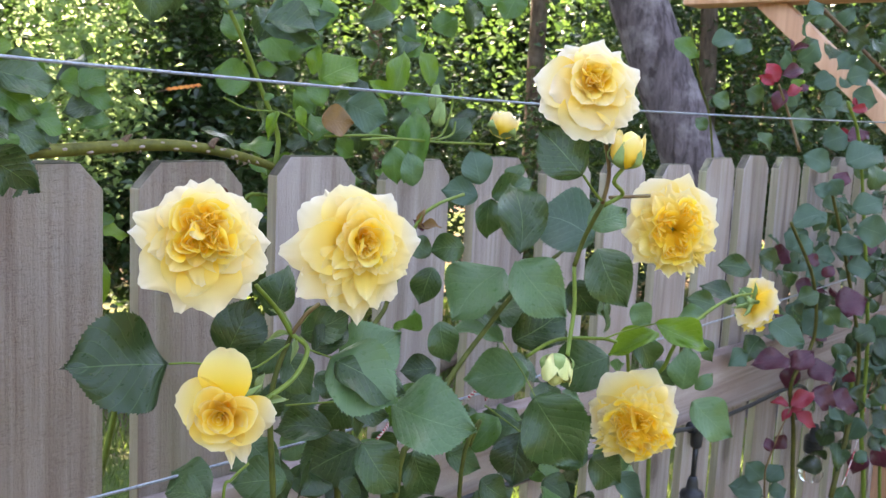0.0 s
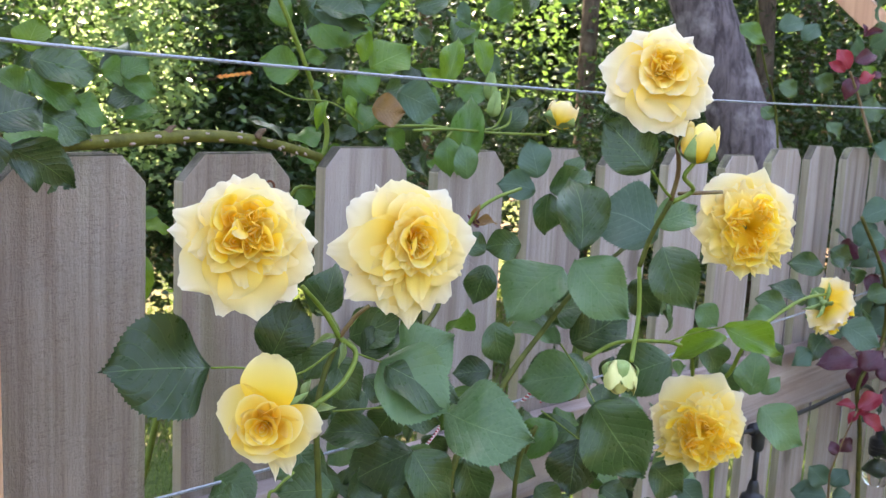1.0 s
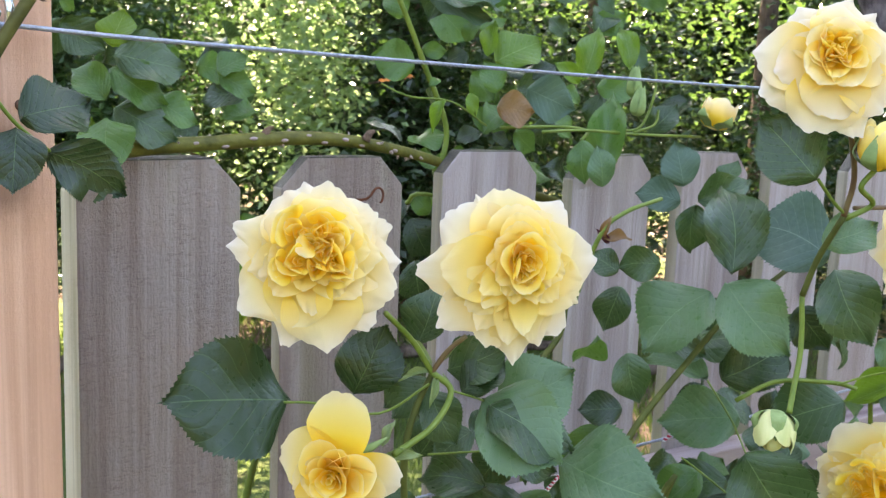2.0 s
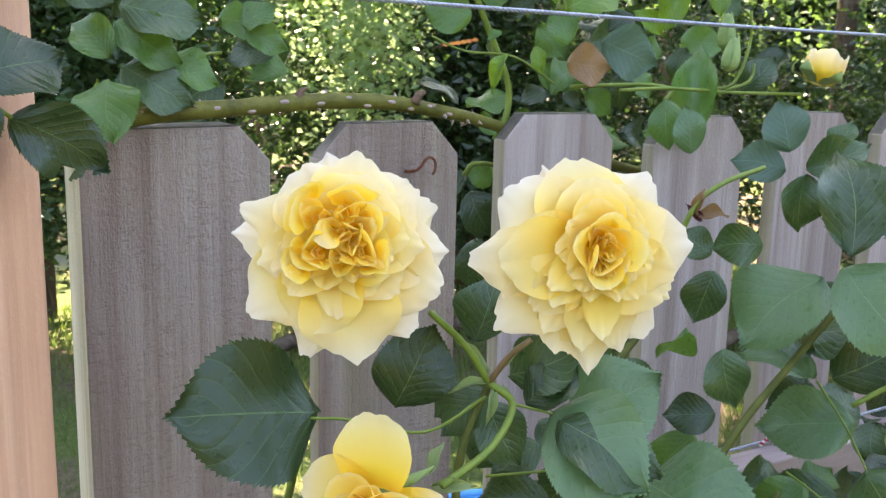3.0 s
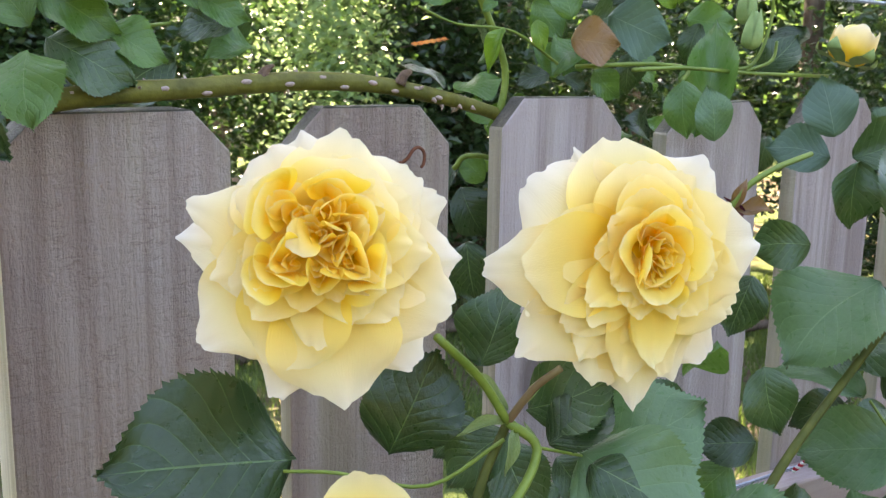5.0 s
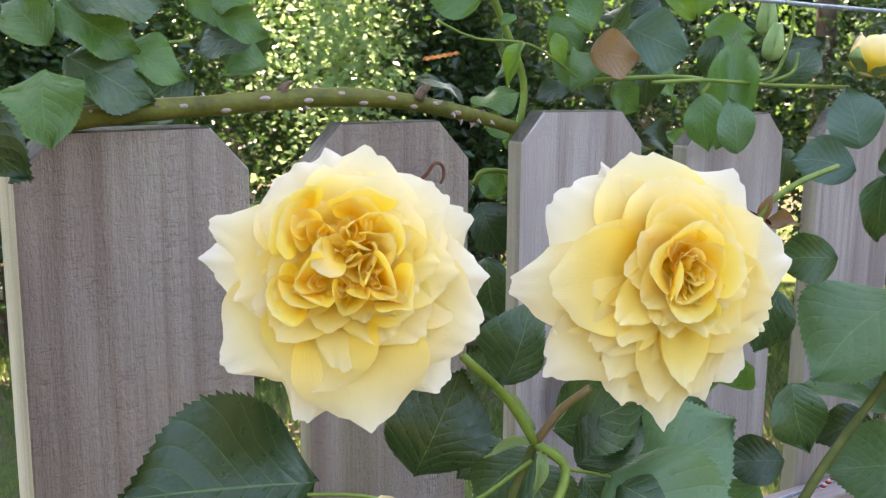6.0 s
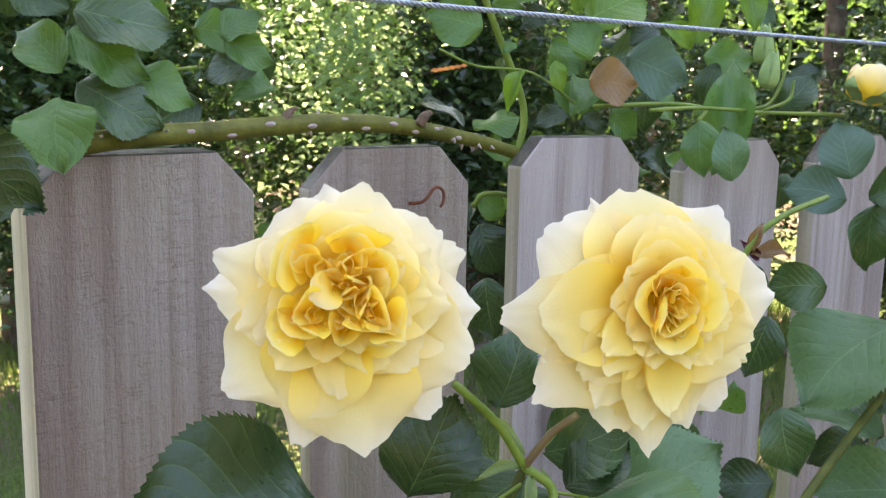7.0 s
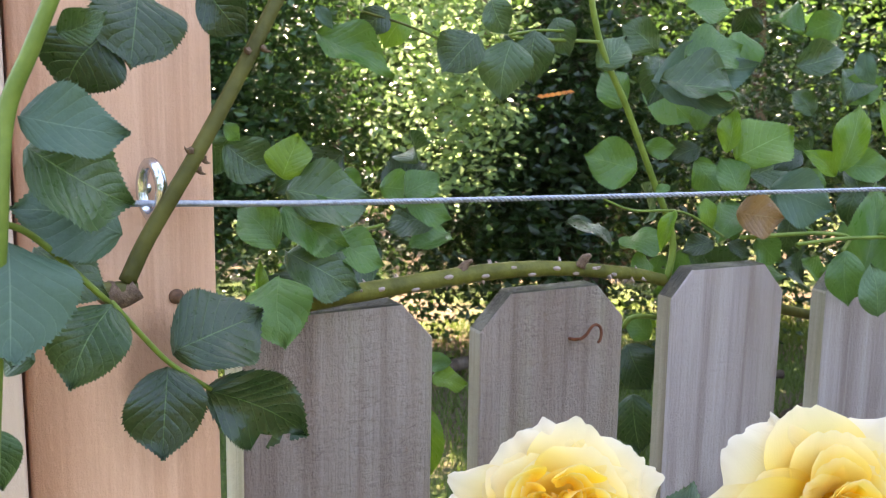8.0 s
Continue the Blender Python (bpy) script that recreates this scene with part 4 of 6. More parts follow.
for k, (at, way, count) in enumerate((((0.10, 0.10), 100, 4), ((-0.02, 0.06), 60, 4), ((0.14, -0.02), 110, 4), ((0.02, 0.26), 280, 4))):
    folds(right_bloom, R, at, way, count, 90 + k, 0.036, 0.44)

# the pale bloom above the fence: broad cream guard petals round a yellow cup
HEART = (0.02, 0.16)
pale_bloom, R = bloom_head(rose, (0.083, -0.434, 1.899), (-0.62, -0.72, 0.26), 0.106)
layer(pale_bloom, R, ((-68, 1.02, 0.62), (-12, 1.02, 0.76), (208, 0.98, 0.86), (22, 1.05, 0.82), (50, 0.98, 0.80), (120, 0.95, 0.86)), (0.0, 0.04), 31, -0.14, -0.08, 52, 104, 0.22, 0.28, 0.035, 1.0, 1.15, 0.02)
layer(pale_bloom, R, ((74, 1.00, 0.92), (168, 1.03, 0.98), (-100, 0.94, 1.10), (-36, 0.94, 0.80)), (0.0, 0.06), 32, -0.12, -0.02, 44, 100, 0.28, 0.24, 0.035, 1.0, 1.05, 0.02)
layer(pale_bloom, R, ((190, 0.76, 0.84), (6, 0.80, 0.84), (88, 0.84, 0.86), (-92, 0.74, 1.00), (40, 0.76, 0.66), (132, 0.76, 0.70)), (0.01, 0.10), 33, -0.07, 0.10, 30, 92, 0.40, 0.22, 0.025, 1.0, 0.85, 0.0)
layer(pale_bloom, R, ((84, 0.60, 0.70), (15, 0.56, 0.56), (145, 0.52, 0.62), (-58, 0.40, 0.74), (214, 0.44, 0.74)), HEART, 34, 0.0, 0.34, 6, 48, 0.95, 0.10, 0.04, 0.92, 0.55, 0.0)
layer(pale_bloom, R, ((50, 0.46, 0.50), (110, 0.46, 0.50), (190, 0.34, 0.50), (-100, 0.26, 0.52), (-10, 0.36, 0.48)), HEART, 35, 0.0, 0.38, 2, 30, 1.15, 0.05, 0.05, 0.75, 0.22, 0.0)
for k, (at, way, count) in enumerate((((-0.08, 0.22), -30, 4), ((0.10, 0.26), 220, 4), ((0.08, 0.10), 120, 4), ((-0.07, 0.10), 40, 4), ((0.02, 0.18), 100, 3))):
    folds(pale_bloom, R, at, way, count, 140 + k, 0.04, 0.38)
ragged_bloom(rose, (0.215, -0.461, 1.758), (-0.70, -0.70, 0.05), 0.112, 50, (0.03, -0.04))
ragged_bloom(rose, (0.365, -0.349, 1.488), (-0.74, -0.62, 0.0), 0.127, 70, (0.05, -0.14))
ragged_bloom(rose, (0.588, -0.404, 1.622), (0.70, -0.35, -0.35), 0.085, 90)

# the half-open bloom: a standing back petal, wide lower petals and a pointed whorl
HEART = (-0.10, -0.12)
half_bloom, R = bloom_head(rose, (-0.250, -0.320, 1.6215), (-0.66, -0.66, 0.02), 0.090)
layer(half_bloom, R, ((-72, 1.12, 0.45), (-88, 1.16, 0.26), (-18, 0.90, 0.80)), (0, 0), 21, -0.14, -0.04, 50, 98, 0.3, 0.2, 0.02, 1.0, 1.0, 0.05)
layer(half_bloom, R, ((172, 0.94, 1.05), (92, 1.14, 1.05)), (0, 0), 22, -0.12, 0.18, 34, 58, 0.5, 0.10, 0.015, 0.9, 0.5, 0.0)
layer(half_bloom, R, ((206, 0.74, 0.90), (-28, 0.78, 0.90), (-100, 0.76, 1.15)), HEART, 23, -0.06, 0.30, 12, 50, 0.95, 0.14, 0.012, 0.9, 0.42, 0.0)
layer(half_bloom, R, ((128, 0.58, 1.00), (24, 0.58, 1.05), (-78, 0.52, 1.00), (188, 0.52, 0.90)), HEART, 24, 0.0, 0.42, 0, 30, 1.2, 0.12, 0.02, 0.8, 0.30, 0.0)
layer(half_bloom, R, ((152, 0.40, 0.80), (-12, 0.44, 0.85), (-104, 0.38, 0.80), (72, 0.38, 0.75)), HEART, 26, 0.02, 0.47, -2, 20, 1.3, 0.08, 0.02, 0.65, 0.15, 0.0)
whorl(half_bloom, R, HEART, (0.05, 0.10, 0.16, 0.22), 25, 0.50, 3, 14)
bud(rose, (0.118, -0.454, 1.825), (0.116, -0.462, 1.861), 0.0135, "yellow bud opening from green sepals", 0.12)
bud(rose, (0.082, -0.415, 1.634), (0.070, -0.424, 1.606), 0.0135, "closed greenish-yellow bud", 0.05, 0.4)

climber = thing("climbing_rose", (-0.2, 0.03, 0), "climbing rose with light green leaves sprawling over the fence top", "climbing rose")
bud(climber, (0.41, -0.062, 1.838), (0.424, -0.066, 1.874), 0.019, "pale yellow bud half open", 0.35)
bud(climber, (0.304, -0.03, 1.872), (0.304, -0.03, 1.908), 0.009, "small green bud", 0.0, 0.0)
bud(climber, (0.300, -0.04, 1.850), (0.306, -0.04, 1.884), 0.009, "small green bud", 0.0, 0.0)
FENCE_CANE = [(-0.42, 0.035, 1.790), (-0.35, 0.012, 1.797), (-0.28, -0.004, 1.8095), (-0.21, 0.002, 1.814), (-0.13, 0.002, 1.819), (-0.07, 0.004, 1.817), (-0.01, 0.014, 1.808), (0.05, 0.030, 1.796), (0.19, 0.045, 1.757), (0.42, 0.06, 1.70)]
long_cane = wpart("cane", tube(FENCE_CANE, [0.0076, 0.0073, 0.0067, 0.0056, 0.0050], 14, 10, wobble=0.08), CANE, climber, "thick olive-green thorny cane")
thorns(long_cane, FENCE_CANE[1:8], 0.0064, 26, 5, 0.0050)
for k, (i, up) in enumerate(((1.35, -0.5), (1.9, 0.55), (2.3, -0.3), (2.75, 0.2), (3.15, -0.65), (3.5, 0.35), (3.9, -0.2), (4.3, 0.6), (4.6, -0.45), (5.0, 0.15), (5.35, -0.3), (5.7, 0.5), (6.1, -0.1))):
    p, q = Vector(FENCE_CANE[int(i)]), Vector(FENCE_CANE[int(i) + 1])
    c = p.lerp(q, i % 1) + Vector((-0.25, -0.95, up)).normalized() * 0.0062
    d = (q - p).normalized() * 0.0045
    wpart("thorn_scar", tube([c - d, c - d * 0.4, c + d * 0.4, c + d], [0.0004, 0.0019, 0.0019, 0.0004], 8, 3), SCAR, climber)
for x, z in ((-0.158, 1.826), (-0.046, 1.823), (-0.305, 1.815)):
    wpart("knot", tube([(x, 0.002, z - 0.006), (x + 0.003, 0.0, z + 0.001), (x + 0.008, -0.002, z + 0.004)], [0.0046, 0.0040, 0.0012], 7, 3, wobble=0.9), BARKY, climber, "dry brown bud knot")
post_rose = thing("climbing_rose", (-0.46, -0.2, 0), "dark-leaved climbing rose trained up the arbour post", "climbing rose")
burgundy_rose = thing("rose_bush", (1.6, -0.18, 0), "rose bush with bluish leaves and burgundy new shoots", "rose bush")

# leaves of the yellow rose
leaf(rose, (-0.228, -0.198, 1.628), (-0.329, -0.202, 1.644), (-0.3, -0.9, 0.2), "k", 1.12, 2)
leaf(rose, (-0.098, -0.275, 1.632), (-0.07, -0.34, 1.595), (-0.57, -0.64, 0.51), "s", 1.2, 2)
leaf(rose, (-0.053, -0.24, 1.612), (0, -0.273, 1.644), (-0.56, -0.73, 0.39), "s", 1.2, 0)
leaf(rose, (-0.021, -0.285, 1.57), (0.013, -0.371, 1.564), (-0.5, -0.61, 0.61), "s", 1.15, 0)
leaf(rose, (0.12, -0.22, 1.571), (0.089, -0.19, 1.566), (-0.56, -0.73, 0.4), "d", 1.05, 2)
leaf(rose, (0.188, -0.26, 1.689), (0.132, -0.228, 1.63), (-0.65, -0.49, 0.58), "s", 1.25, 0)
leaf(rose, (0.182, -0.28, 1.703), (0.199, -0.347, 1.649), (-0.68, -0.42, 0.61), "s", 1, 0)
leaf(rose, (0.179, -0.29, 1.713), (0.195, -0.255, 1.797), (-0.74, -0.59, 0.32), "d", 0.85, 1)
leaf(rose, (0.299, -0.31, 1.724), (0.269, -0.233, 1.75), (-0.59, -0.44, 0.67), "b", 1.3, 0)
leaf(rose, (0.279, -0.33, 1.717), (0.28, -0.377, 1.654), (-0.89, -0.35, 0.31), "d", 1, 0)
leaf(rose, (0.24, -0.24, 1.589), (0.288, -0.282, 1.638), (-0.76, -0.48, 0.44), "d", 1, 0)
leaf(rose, (0.232, -0.23, 1.589), (0.194, -0.175, 1.607), (-0.58, -0.64, 0.51), "s", 0.8, 1)
leaf(rose, (0.249, -0.26, 1.553), (0.206, -0.19, 1.535), (-0.66, -0.39, 0.64), "s", 1, 2)
leaf(rose, (0.167, -0.33, 1.553), (0.187, -0.387, 1.48), (-0.76, -0.51, 0.41), "d", 1.15, 2)
leaf(rose, (0.2, -0.29, 1.493), (0.178, -0.297, 1.432), (-0.58, -0.59, 0.56), "d", 1.2, 2)
leaf(rose, (0.254, -0.25, 1.478), (0.211, -0.199, 1.459), (-0.7, -0.49, 0.52), "d", 0.9, 0)
leaf(rose, (0.389, -0.29, 1.556), (0.341, -0.229, 1.52), (-0.73, -0.42, 0.54), "d", 1.1, 2)
leaf(rose, (0.083, -0.43, 1.816), (0.062, -0.391, 1.861), (-0.76, -0.59, 0.27), "d", 1.1, 2)
leaf(rose, (0.132, -0.41, 1.763), (0.177, -0.428, 1.782), (-0.75, -0.4, 0.53), "s", 0.9, 0)
leaf(rose, (0.304, -0.4, 1.634), (0.354, -0.455, 1.61), (-0.79, -0.26, 0.56), "y", 0.62, 1)
leaf(rose, (0.371, -0.37, 1.607), (0.341, -0.313, 1.576), (-0.62, -0.42, 0.66), "y", 0.62, 3)
leaf(rose, (0.468, -0.36, 1.512), (0.48, -0.353, 1.571), (-0.84, -0.29, 0.46), "s", 0.95, 0)
leaf(rose, (0.504, -0.36, 1.488), (0.533, -0.412, 1.446), (-0.74, -0.41, 0.53), "s", 1.05, 0)
leaf(rose, (0.375, -0.34, 1.599), (0.394, -0.36, 1.552), (-0.67, -0.6, 0.44), "d", 0.9, 1)
leaf(rose, (-0.078, -0.26, 1.549), (-0.116, -0.208, 1.545), (-0.49, -0.62, 0.62), "d", 0.75, 1)
leaf(rose, (-0.131, -0.25, 1.635), (-0.119, -0.274, 1.597), (-0.55, -0.67, 0.5), "d", 1, 0)
leaf(rose, (-0.116, -0.25, 1.651), (-0.087, -0.286, 1.678), (-0.51, -0.74, 0.44), "d", 1, 0)
leaf(rose, (-0.052, -0.25, 1.571), (-0.065, -0.234, 1.54), (-0.64, -0.53, 0.55), "d", 1.3, 2)
leaf(rose, (-0.046, -0.25, 1.57), (-0.013, -0.276, 1.555), (-0.6, -0.48, 0.64), "d", 1, 0)
leaf(rose, (-0.056, -0.28, 1.536), (-0.034, -0.316, 1.49), (-0.68, -0.51, 0.53), "d", 1.05, 0)
leaf(rose, (-0.027, -0.25, 1.519), (-0.074, -0.198, 1.48), (-0.61, -0.59, 0.53), "d", 1, 2)
leaf(rose, (-0.145, -0.27, 1.517), (-0.178, -0.228, 1.51), (-0.5, -0.61, 0.61), "d", 1.1, 2)
leaf(rose, (-0.229, -0.26, 1.519), (-0.249, -0.225, 1.519), (-0.47, -0.51, 0.72), "d", 1, 0)
leaf(rose, (0.349, -0.3, 1.426), (0.379, -0.328, 1.392), (-0.72, -0.42, 0.55), "d", 1.3, 2)
leaf(rose, (0.369, -0.28, 1.425), (0.341, -0.25, 1.4), (-0.67, -0.44, 0.59), "d", 1, 0)
leaf(rose, (0.207, -0.2, 1.785), (0.206, -0.185, 1.829), (-0.76, -0.53, 0.37), "b", 1.1, 2)
leaf(rose, (0.204, -0.2, 1.769), (0.176, -0.163, 1.775), (-0.72, -0.54, 0.44), "b", 1, 0)
leaf(rose, (0.276, -0.19, 1.784), (0.287, -0.2, 1.811), (-0.8, -0.43, 0.42), "d", 1.1, 0)
leaf(rose, (0.111, -0.21, 1.706), (0.096, -0.186, 1.722), (-0.6, -0.7, 0.38), "d", 1.1, 2)
leaf(rose, (0.148, -0.23, 1.714), (0.121, -0.199, 1.707), (-0.62, -0.69, 0.38), "d", 1.1, 0)
leaf(rose, (0.179, -0.24, 1.772), (0.178, -0.244, 1.724), (-0.64, -0.67, 0.36), "d", 1, 1)
leaf(rose, (0.127, -0.2, 1.688), (0.116, -0.191, 1.643), (-0.69, -0.57, 0.45), "d", 1, 2)
leaf(rose, (0.122, -0.22, 1.627), (0.127, -0.236, 1.58), (-0.67, -0.59, 0.45), "d", 1, 0)
leaf(rose, (0.231, -0.2, 1.768), (0.261, -0.237, 1.797), (-0.82, -0.47, 0.32), "d", 0.9, 1)
leaf(rose, (0.053, -0.25, 1.492), (0.073, -0.269, 1.44), (-0.65, -0.52, 0.55), "d", 1, 0)
leaf(rose, (0.146, -0.22, 1.462), (0.175, -0.251, 1.442), (-0.66, -0.53, 0.54), "d", 1, 2)
leaf(rose, (0.138, -0.2, 1.444), (0.108, -0.173, 1.421), (-0.64, -0.52, 0.57), "d", 1.1, 0)
leaf(rose, (-0.067, -0.26, 1.494), (-0.054, -0.28, 1.478), (-0.61, -0.52, 0.6), "d", 1, 2)
leaf(rose, (0.061, -0.2, 1.585), (0.038, -0.176, 1.617), (-0.62, -0.59, 0.52), "d", 1, 0)
leaf(rose, (-0.11, -0.2, 1.625), (-0.132, -0.182, 1.601), (-0.62, -0.6, 0.5), "d", 1, 0)
leaf(rose, (-0.057, -0.21, 1.576), (-0.084, -0.188, 1.548), (-0.61, -0.62, 0.49), "d", 1.1, 2)
leaf(rose, (-0.049, -0.2, 1.59), (-0.031, -0.217, 1.566), (-0.64, -0.61, 0.46), "d", 1.1, 0)
leaf(rose, (-0.151, -0.22, 1.544), (-0.132, -0.248, 1.519), (-0.41, -0.69, 0.59), "d", 1, 0)
leaf(rose, (0.33, -0.26, 1.659), (0.355, -0.286, 1.616), (-0.81, -0.49, 0.32), "d", 1.1, 2)
leaf(rose, (0.313, -0.2, 1.652), (0.289, -0.173, 1.619), (-0.66, -0.64, 0.4), "d", 1.1, 0)
leaf(rose, (0.372, -0.33, 1.636), (0.383, -0.351, 1.613), (-0.83, -0.39, 0.41), "s", 1.3, 2)
leaf(rose, (0.448, -0.28, 1.373), (0.47, -0.315, 1.344), (-0.68, -0.35, 0.65), "b", 1, 0)
leaf(rose, (0.325, -0.24, 1.385), (0.346, -0.273, 1.364), (-0.74, -0.36, 0.57), "d", 1.2, 2)
leaf(rose, (0.19, -0.24, 1.42), (0.215, -0.267, 1.398), (-0.56, -0.56, 0.61), "d", 1.2, 0)
leaf(rose, (0.536, -0.28, 1.524), (0.545, -0.307, 1.477), (-0.85, -0.33, 0.41), "d", 1.1, 0)
leaf(rose, (0.63, -0.3, 1.468), (0.648, -0.317, 1.495), (-0.8, -0.38, 0.47), "s", 0.8, 0)
leaf(rose, (-0.104, -0.19, 1.657), (-0.092, -0.192, 1.709), (-0.66, -0.65, 0.39), "d", 1, 1)
leaf(rose, (0.192, -0.1, 1.774), (0.188, -0.091, 1.819), (-0.83, -0.5, 0.24), "s", 0.85, 0)
leaf(rose, (0.657, -0.36, 1.659), (0.631, -0.318, 1.664), (-0.72, -0.44, 0.55), "d", 0.9, 0)
leaf(rose, (0.574, -0.38, 1.621), (0.609, -0.4, 1.645), (-0.67, -0.43, 0.61), "s", 0.9, 0)
leaf(rose, (0.564, -0.38, 1.626), (0.539, -0.339, 1.647), (-0.7, -0.35, 0.62), "d", 0.8, 0)
leaf(rose, (0.619, -0.4, 1.598), (0.594, -0.368, 1.6), (-0.77, -0.34, 0.54), "s", 1, 0)
leaf(rose, (0.53, -0.37, 1.621), (0.501, -0.339, 1.631), (-0.83, -0.32, 0.45), "d", 0.9, 0)
leaf(rose, (0.693, -0.38, 1.581), (0.705, -0.431, 1.556), (-0.68, -0.42, 0.6), "b", 1, 2)
leaf(rose, (0.821, -0.3, 1.664), (0.853, -0.326, 1.651), (-0.82, -0.25, 0.52), "d", 1.1, 0)
leaf(rose, (0.501, -0.37, 1.612), (0.483, -0.337, 1.609), (-0.66, -0.39, 0.64), "s", 0.9, 1)
leaf(rose, (0.531, -0.35, 1.572), (0.535, -0.37, 1.543), (-0.69, -0.46, 0.55), "d", 0.9, 0)
leaf(rose, (-0.199, -0.245, 1.642), (-0.176, -0.254, 1.695), (-0.39, -0.78, 0.5), "d", 1.1, 2)
leaf(rose, (-0.116, -0.27, 1.638), (-0.085, -0.282, 1.667), (-0.41, -0.68, 0.61), "d", 0.95, 0)
leaf(rose, (-0.147, -0.275, 1.653), (-0.174, -0.26, 1.623), (-0.54, -0.59, 0.59), "d", 0.95, 0)
leaf(rose, (-0.1, -0.285, 1.629), (-0.054, -0.336, 1.601), (-0.44, -0.6, 0.67), "d", 1, 2)
leaf(rose, (-0.152, -0.286, 1.664), (-0.179, -0.278, 1.661), (-0.48, -0.64, 0.6), "p", 0.28, 1)
leaf(rose, (-0.151, -0.286, 1.662), (-0.161, -0.294, 1.64), (-0.45, -0.67, 0.59), "p", 0.3, 1)
leaf(rose, (-0.156, -0.286, 1.67), (-0.167, -0.266, 1.688), (-0.35, -0.82, 0.44), "p", 0.26, 1)
leaf(rose, (-0.148, -0.286, 1.671), (-0.136, -0.29, 1.686), (-0.38, -0.81, 0.45), "p", 0.3, 1)
leaf(rose, (-0.141, -0.288, 1.646), (-0.145, -0.287, 1.661), (-0.57, -0.66, 0.48), "p", 0.3, 1)
leaf(rose, (0.078, -0.22, 1.741), (0.102, -0.234, 1.745), (-0.71, -0.49, 0.5), "o", 0.55, 1)
leaf(rose, (0.075, -0.22, 1.743), (0.079, -0.226, 1.763), (-0.75, -0.6, 0.27), "o", 0.5, 1)
leaf(rose, (0.087, -0.22, 1.736), (0.075, -0.215, 1.75), (-0.84, -0.44, 0.31), "w", 0.5, 3)

# stems of the yellow rose
leaf(rose, (-0.206, -0.3, 1.62), (-0.195, -0.296, 1.638), (-0.64, -0.64, 0.43), "p", 0.42, 1)
leaf(rose, (-0.204, -0.3, 1.613), (-0.186, -0.319, 1.618), (-0.58, -0.68, 0.45), "p", 0.42, 1)
stem(rose, [(-0.202, -0.292, 1.715), (-0.173, -0.285, 1.689), (-0.156, -0.286, 1.664)], 0.0024, 0.0028, STEM)
stem(rose, [(-0.14, -0.305, 1.694), (-0.148, -0.295, 1.682), (-0.156, -0.286, 1.664)], 0.0022, 0.0026, STEM_RED)
stem(rose, [(-0.156, -0.286, 1.664), (-0.142, -0.292, 1.649), (-0.163, -0.3, 1.628), (-0.204, -0.312, 1.618)], 0.003, 0.0028, STEM)
stem(rose, [(-0.151, -0.28, 1.662), (-0.167, -0.28, 1.631), (-0.174, -0.28, 1.593), (-0.168, -0.28, 1.509), (-0.162, -0.28, 1.384), (-0.145, -0.28, 1.135)], 0.0028, 0.0042, STEM_DARK)
stem(rose, [(0.056, -0.2, 1.679), (0.05, -0.2, 1.649), (0.025, -0.2, 1.622), (-0.009, -0.21, 1.573), (-0.031, -0.22, 1.504), (-0.041, -0.23, 1.453), (-0.037, -0.24, 1.047)], 0.003, 0.005, STEM_DARK)
stem(rose, [(0.312, -0.26, 1.705), (0.225, -0.255, 1.662), (0.174, -0.25, 1.619), (0.109, -0.25, 1.566), (0.065, -0.25, 1.509), (0.028, -0.25, 1.445), (0.045, -0.25, 1.005)], 0.003, 0.005, STEM_DARK)
stem(rose, [(0.125, -0.4, 1.719), (0.123, -0.405, 1.676), (0.111, -0.41, 1.645), (0.101, -0.415, 1.629)], 0.0026, 0.003, STEM)
stem(rose, [(0.125, -0.4, 1.719), (0.126, -0.41, 1.751), (0.123, -0.43, 1.787)], 0.003, 0.003, STEM_DARK)
stem(rose, [(0.214, -0.28, 1.582), (0.248, -0.3, 1.602), (0.28, -0.34, 1.607), (0.289, -0.36, 1.605)], 0.0028, 0.0026, STEM)
stem(rose, [(0.272, -0.35, 1.609), (0.294, -0.37, 1.621), (0.307, -0.4, 1.633)], 0.0014, 0.001, STEM)
stem(rose, [(0.108, -0.438, 1.851), (0.122, -0.436, 1.817), (0.123, -0.43, 1.787)], 0.0026, 0.0028, STEM_RED)
stem(rose, [(0.126, -0.45, 1.825), (0.114, -0.447, 1.811), (0.144, -0.44, 1.797), (0.125, -0.43, 1.785)], 0.0026, 0.0026, STEM)
stem(rose, [(0.135, -0.43, 1.793), (0.153, -0.44, 1.794), (0.181, -0.45, 1.795)], 0.0022, 0.0024, STEM_RED)
stem(rose, [(0.085, -0.43, 1.816), (0.11, -0.43, 1.797), (0.13, -0.43, 1.786)], 0.0016, 0.0018, STEM)
stem(rose, [(-0.251, -0.235, 1.641), (-0.23, -0.25, 1.641), (-0.191, -0.27, 1.633), (-0.157, -0.285, 1.655)], 0.0011, 0.0013, STEM)
stem(rose, [(-0.139, -0.288, 1.648), (-0.095, -0.276, 1.629)], 0.0011, 0.001, STEM)
stem(rose, [(0.206, -0.25, 1.596), (0.21, -0.28, 1.563), (0.17, -0.33, 1.551)], 0.0013, 0.001, STEM)
stem(rose, [(0.201, -0.29, 1.492), (0.183, -0.27, 1.511), (0.165, -0.26, 1.526)], 0.0012, 0.0012, STEM)
stem(rose, [(0.591, -0.4, 1.639), (0.501, -0.4, 1.641), (0.414, -0.39, 1.612), (0.419, -0.36, 1.56), (0.443, -0.33, 1.454), (0.56, -0.3, 0.925)], 0.0022, 0.004, STEM)
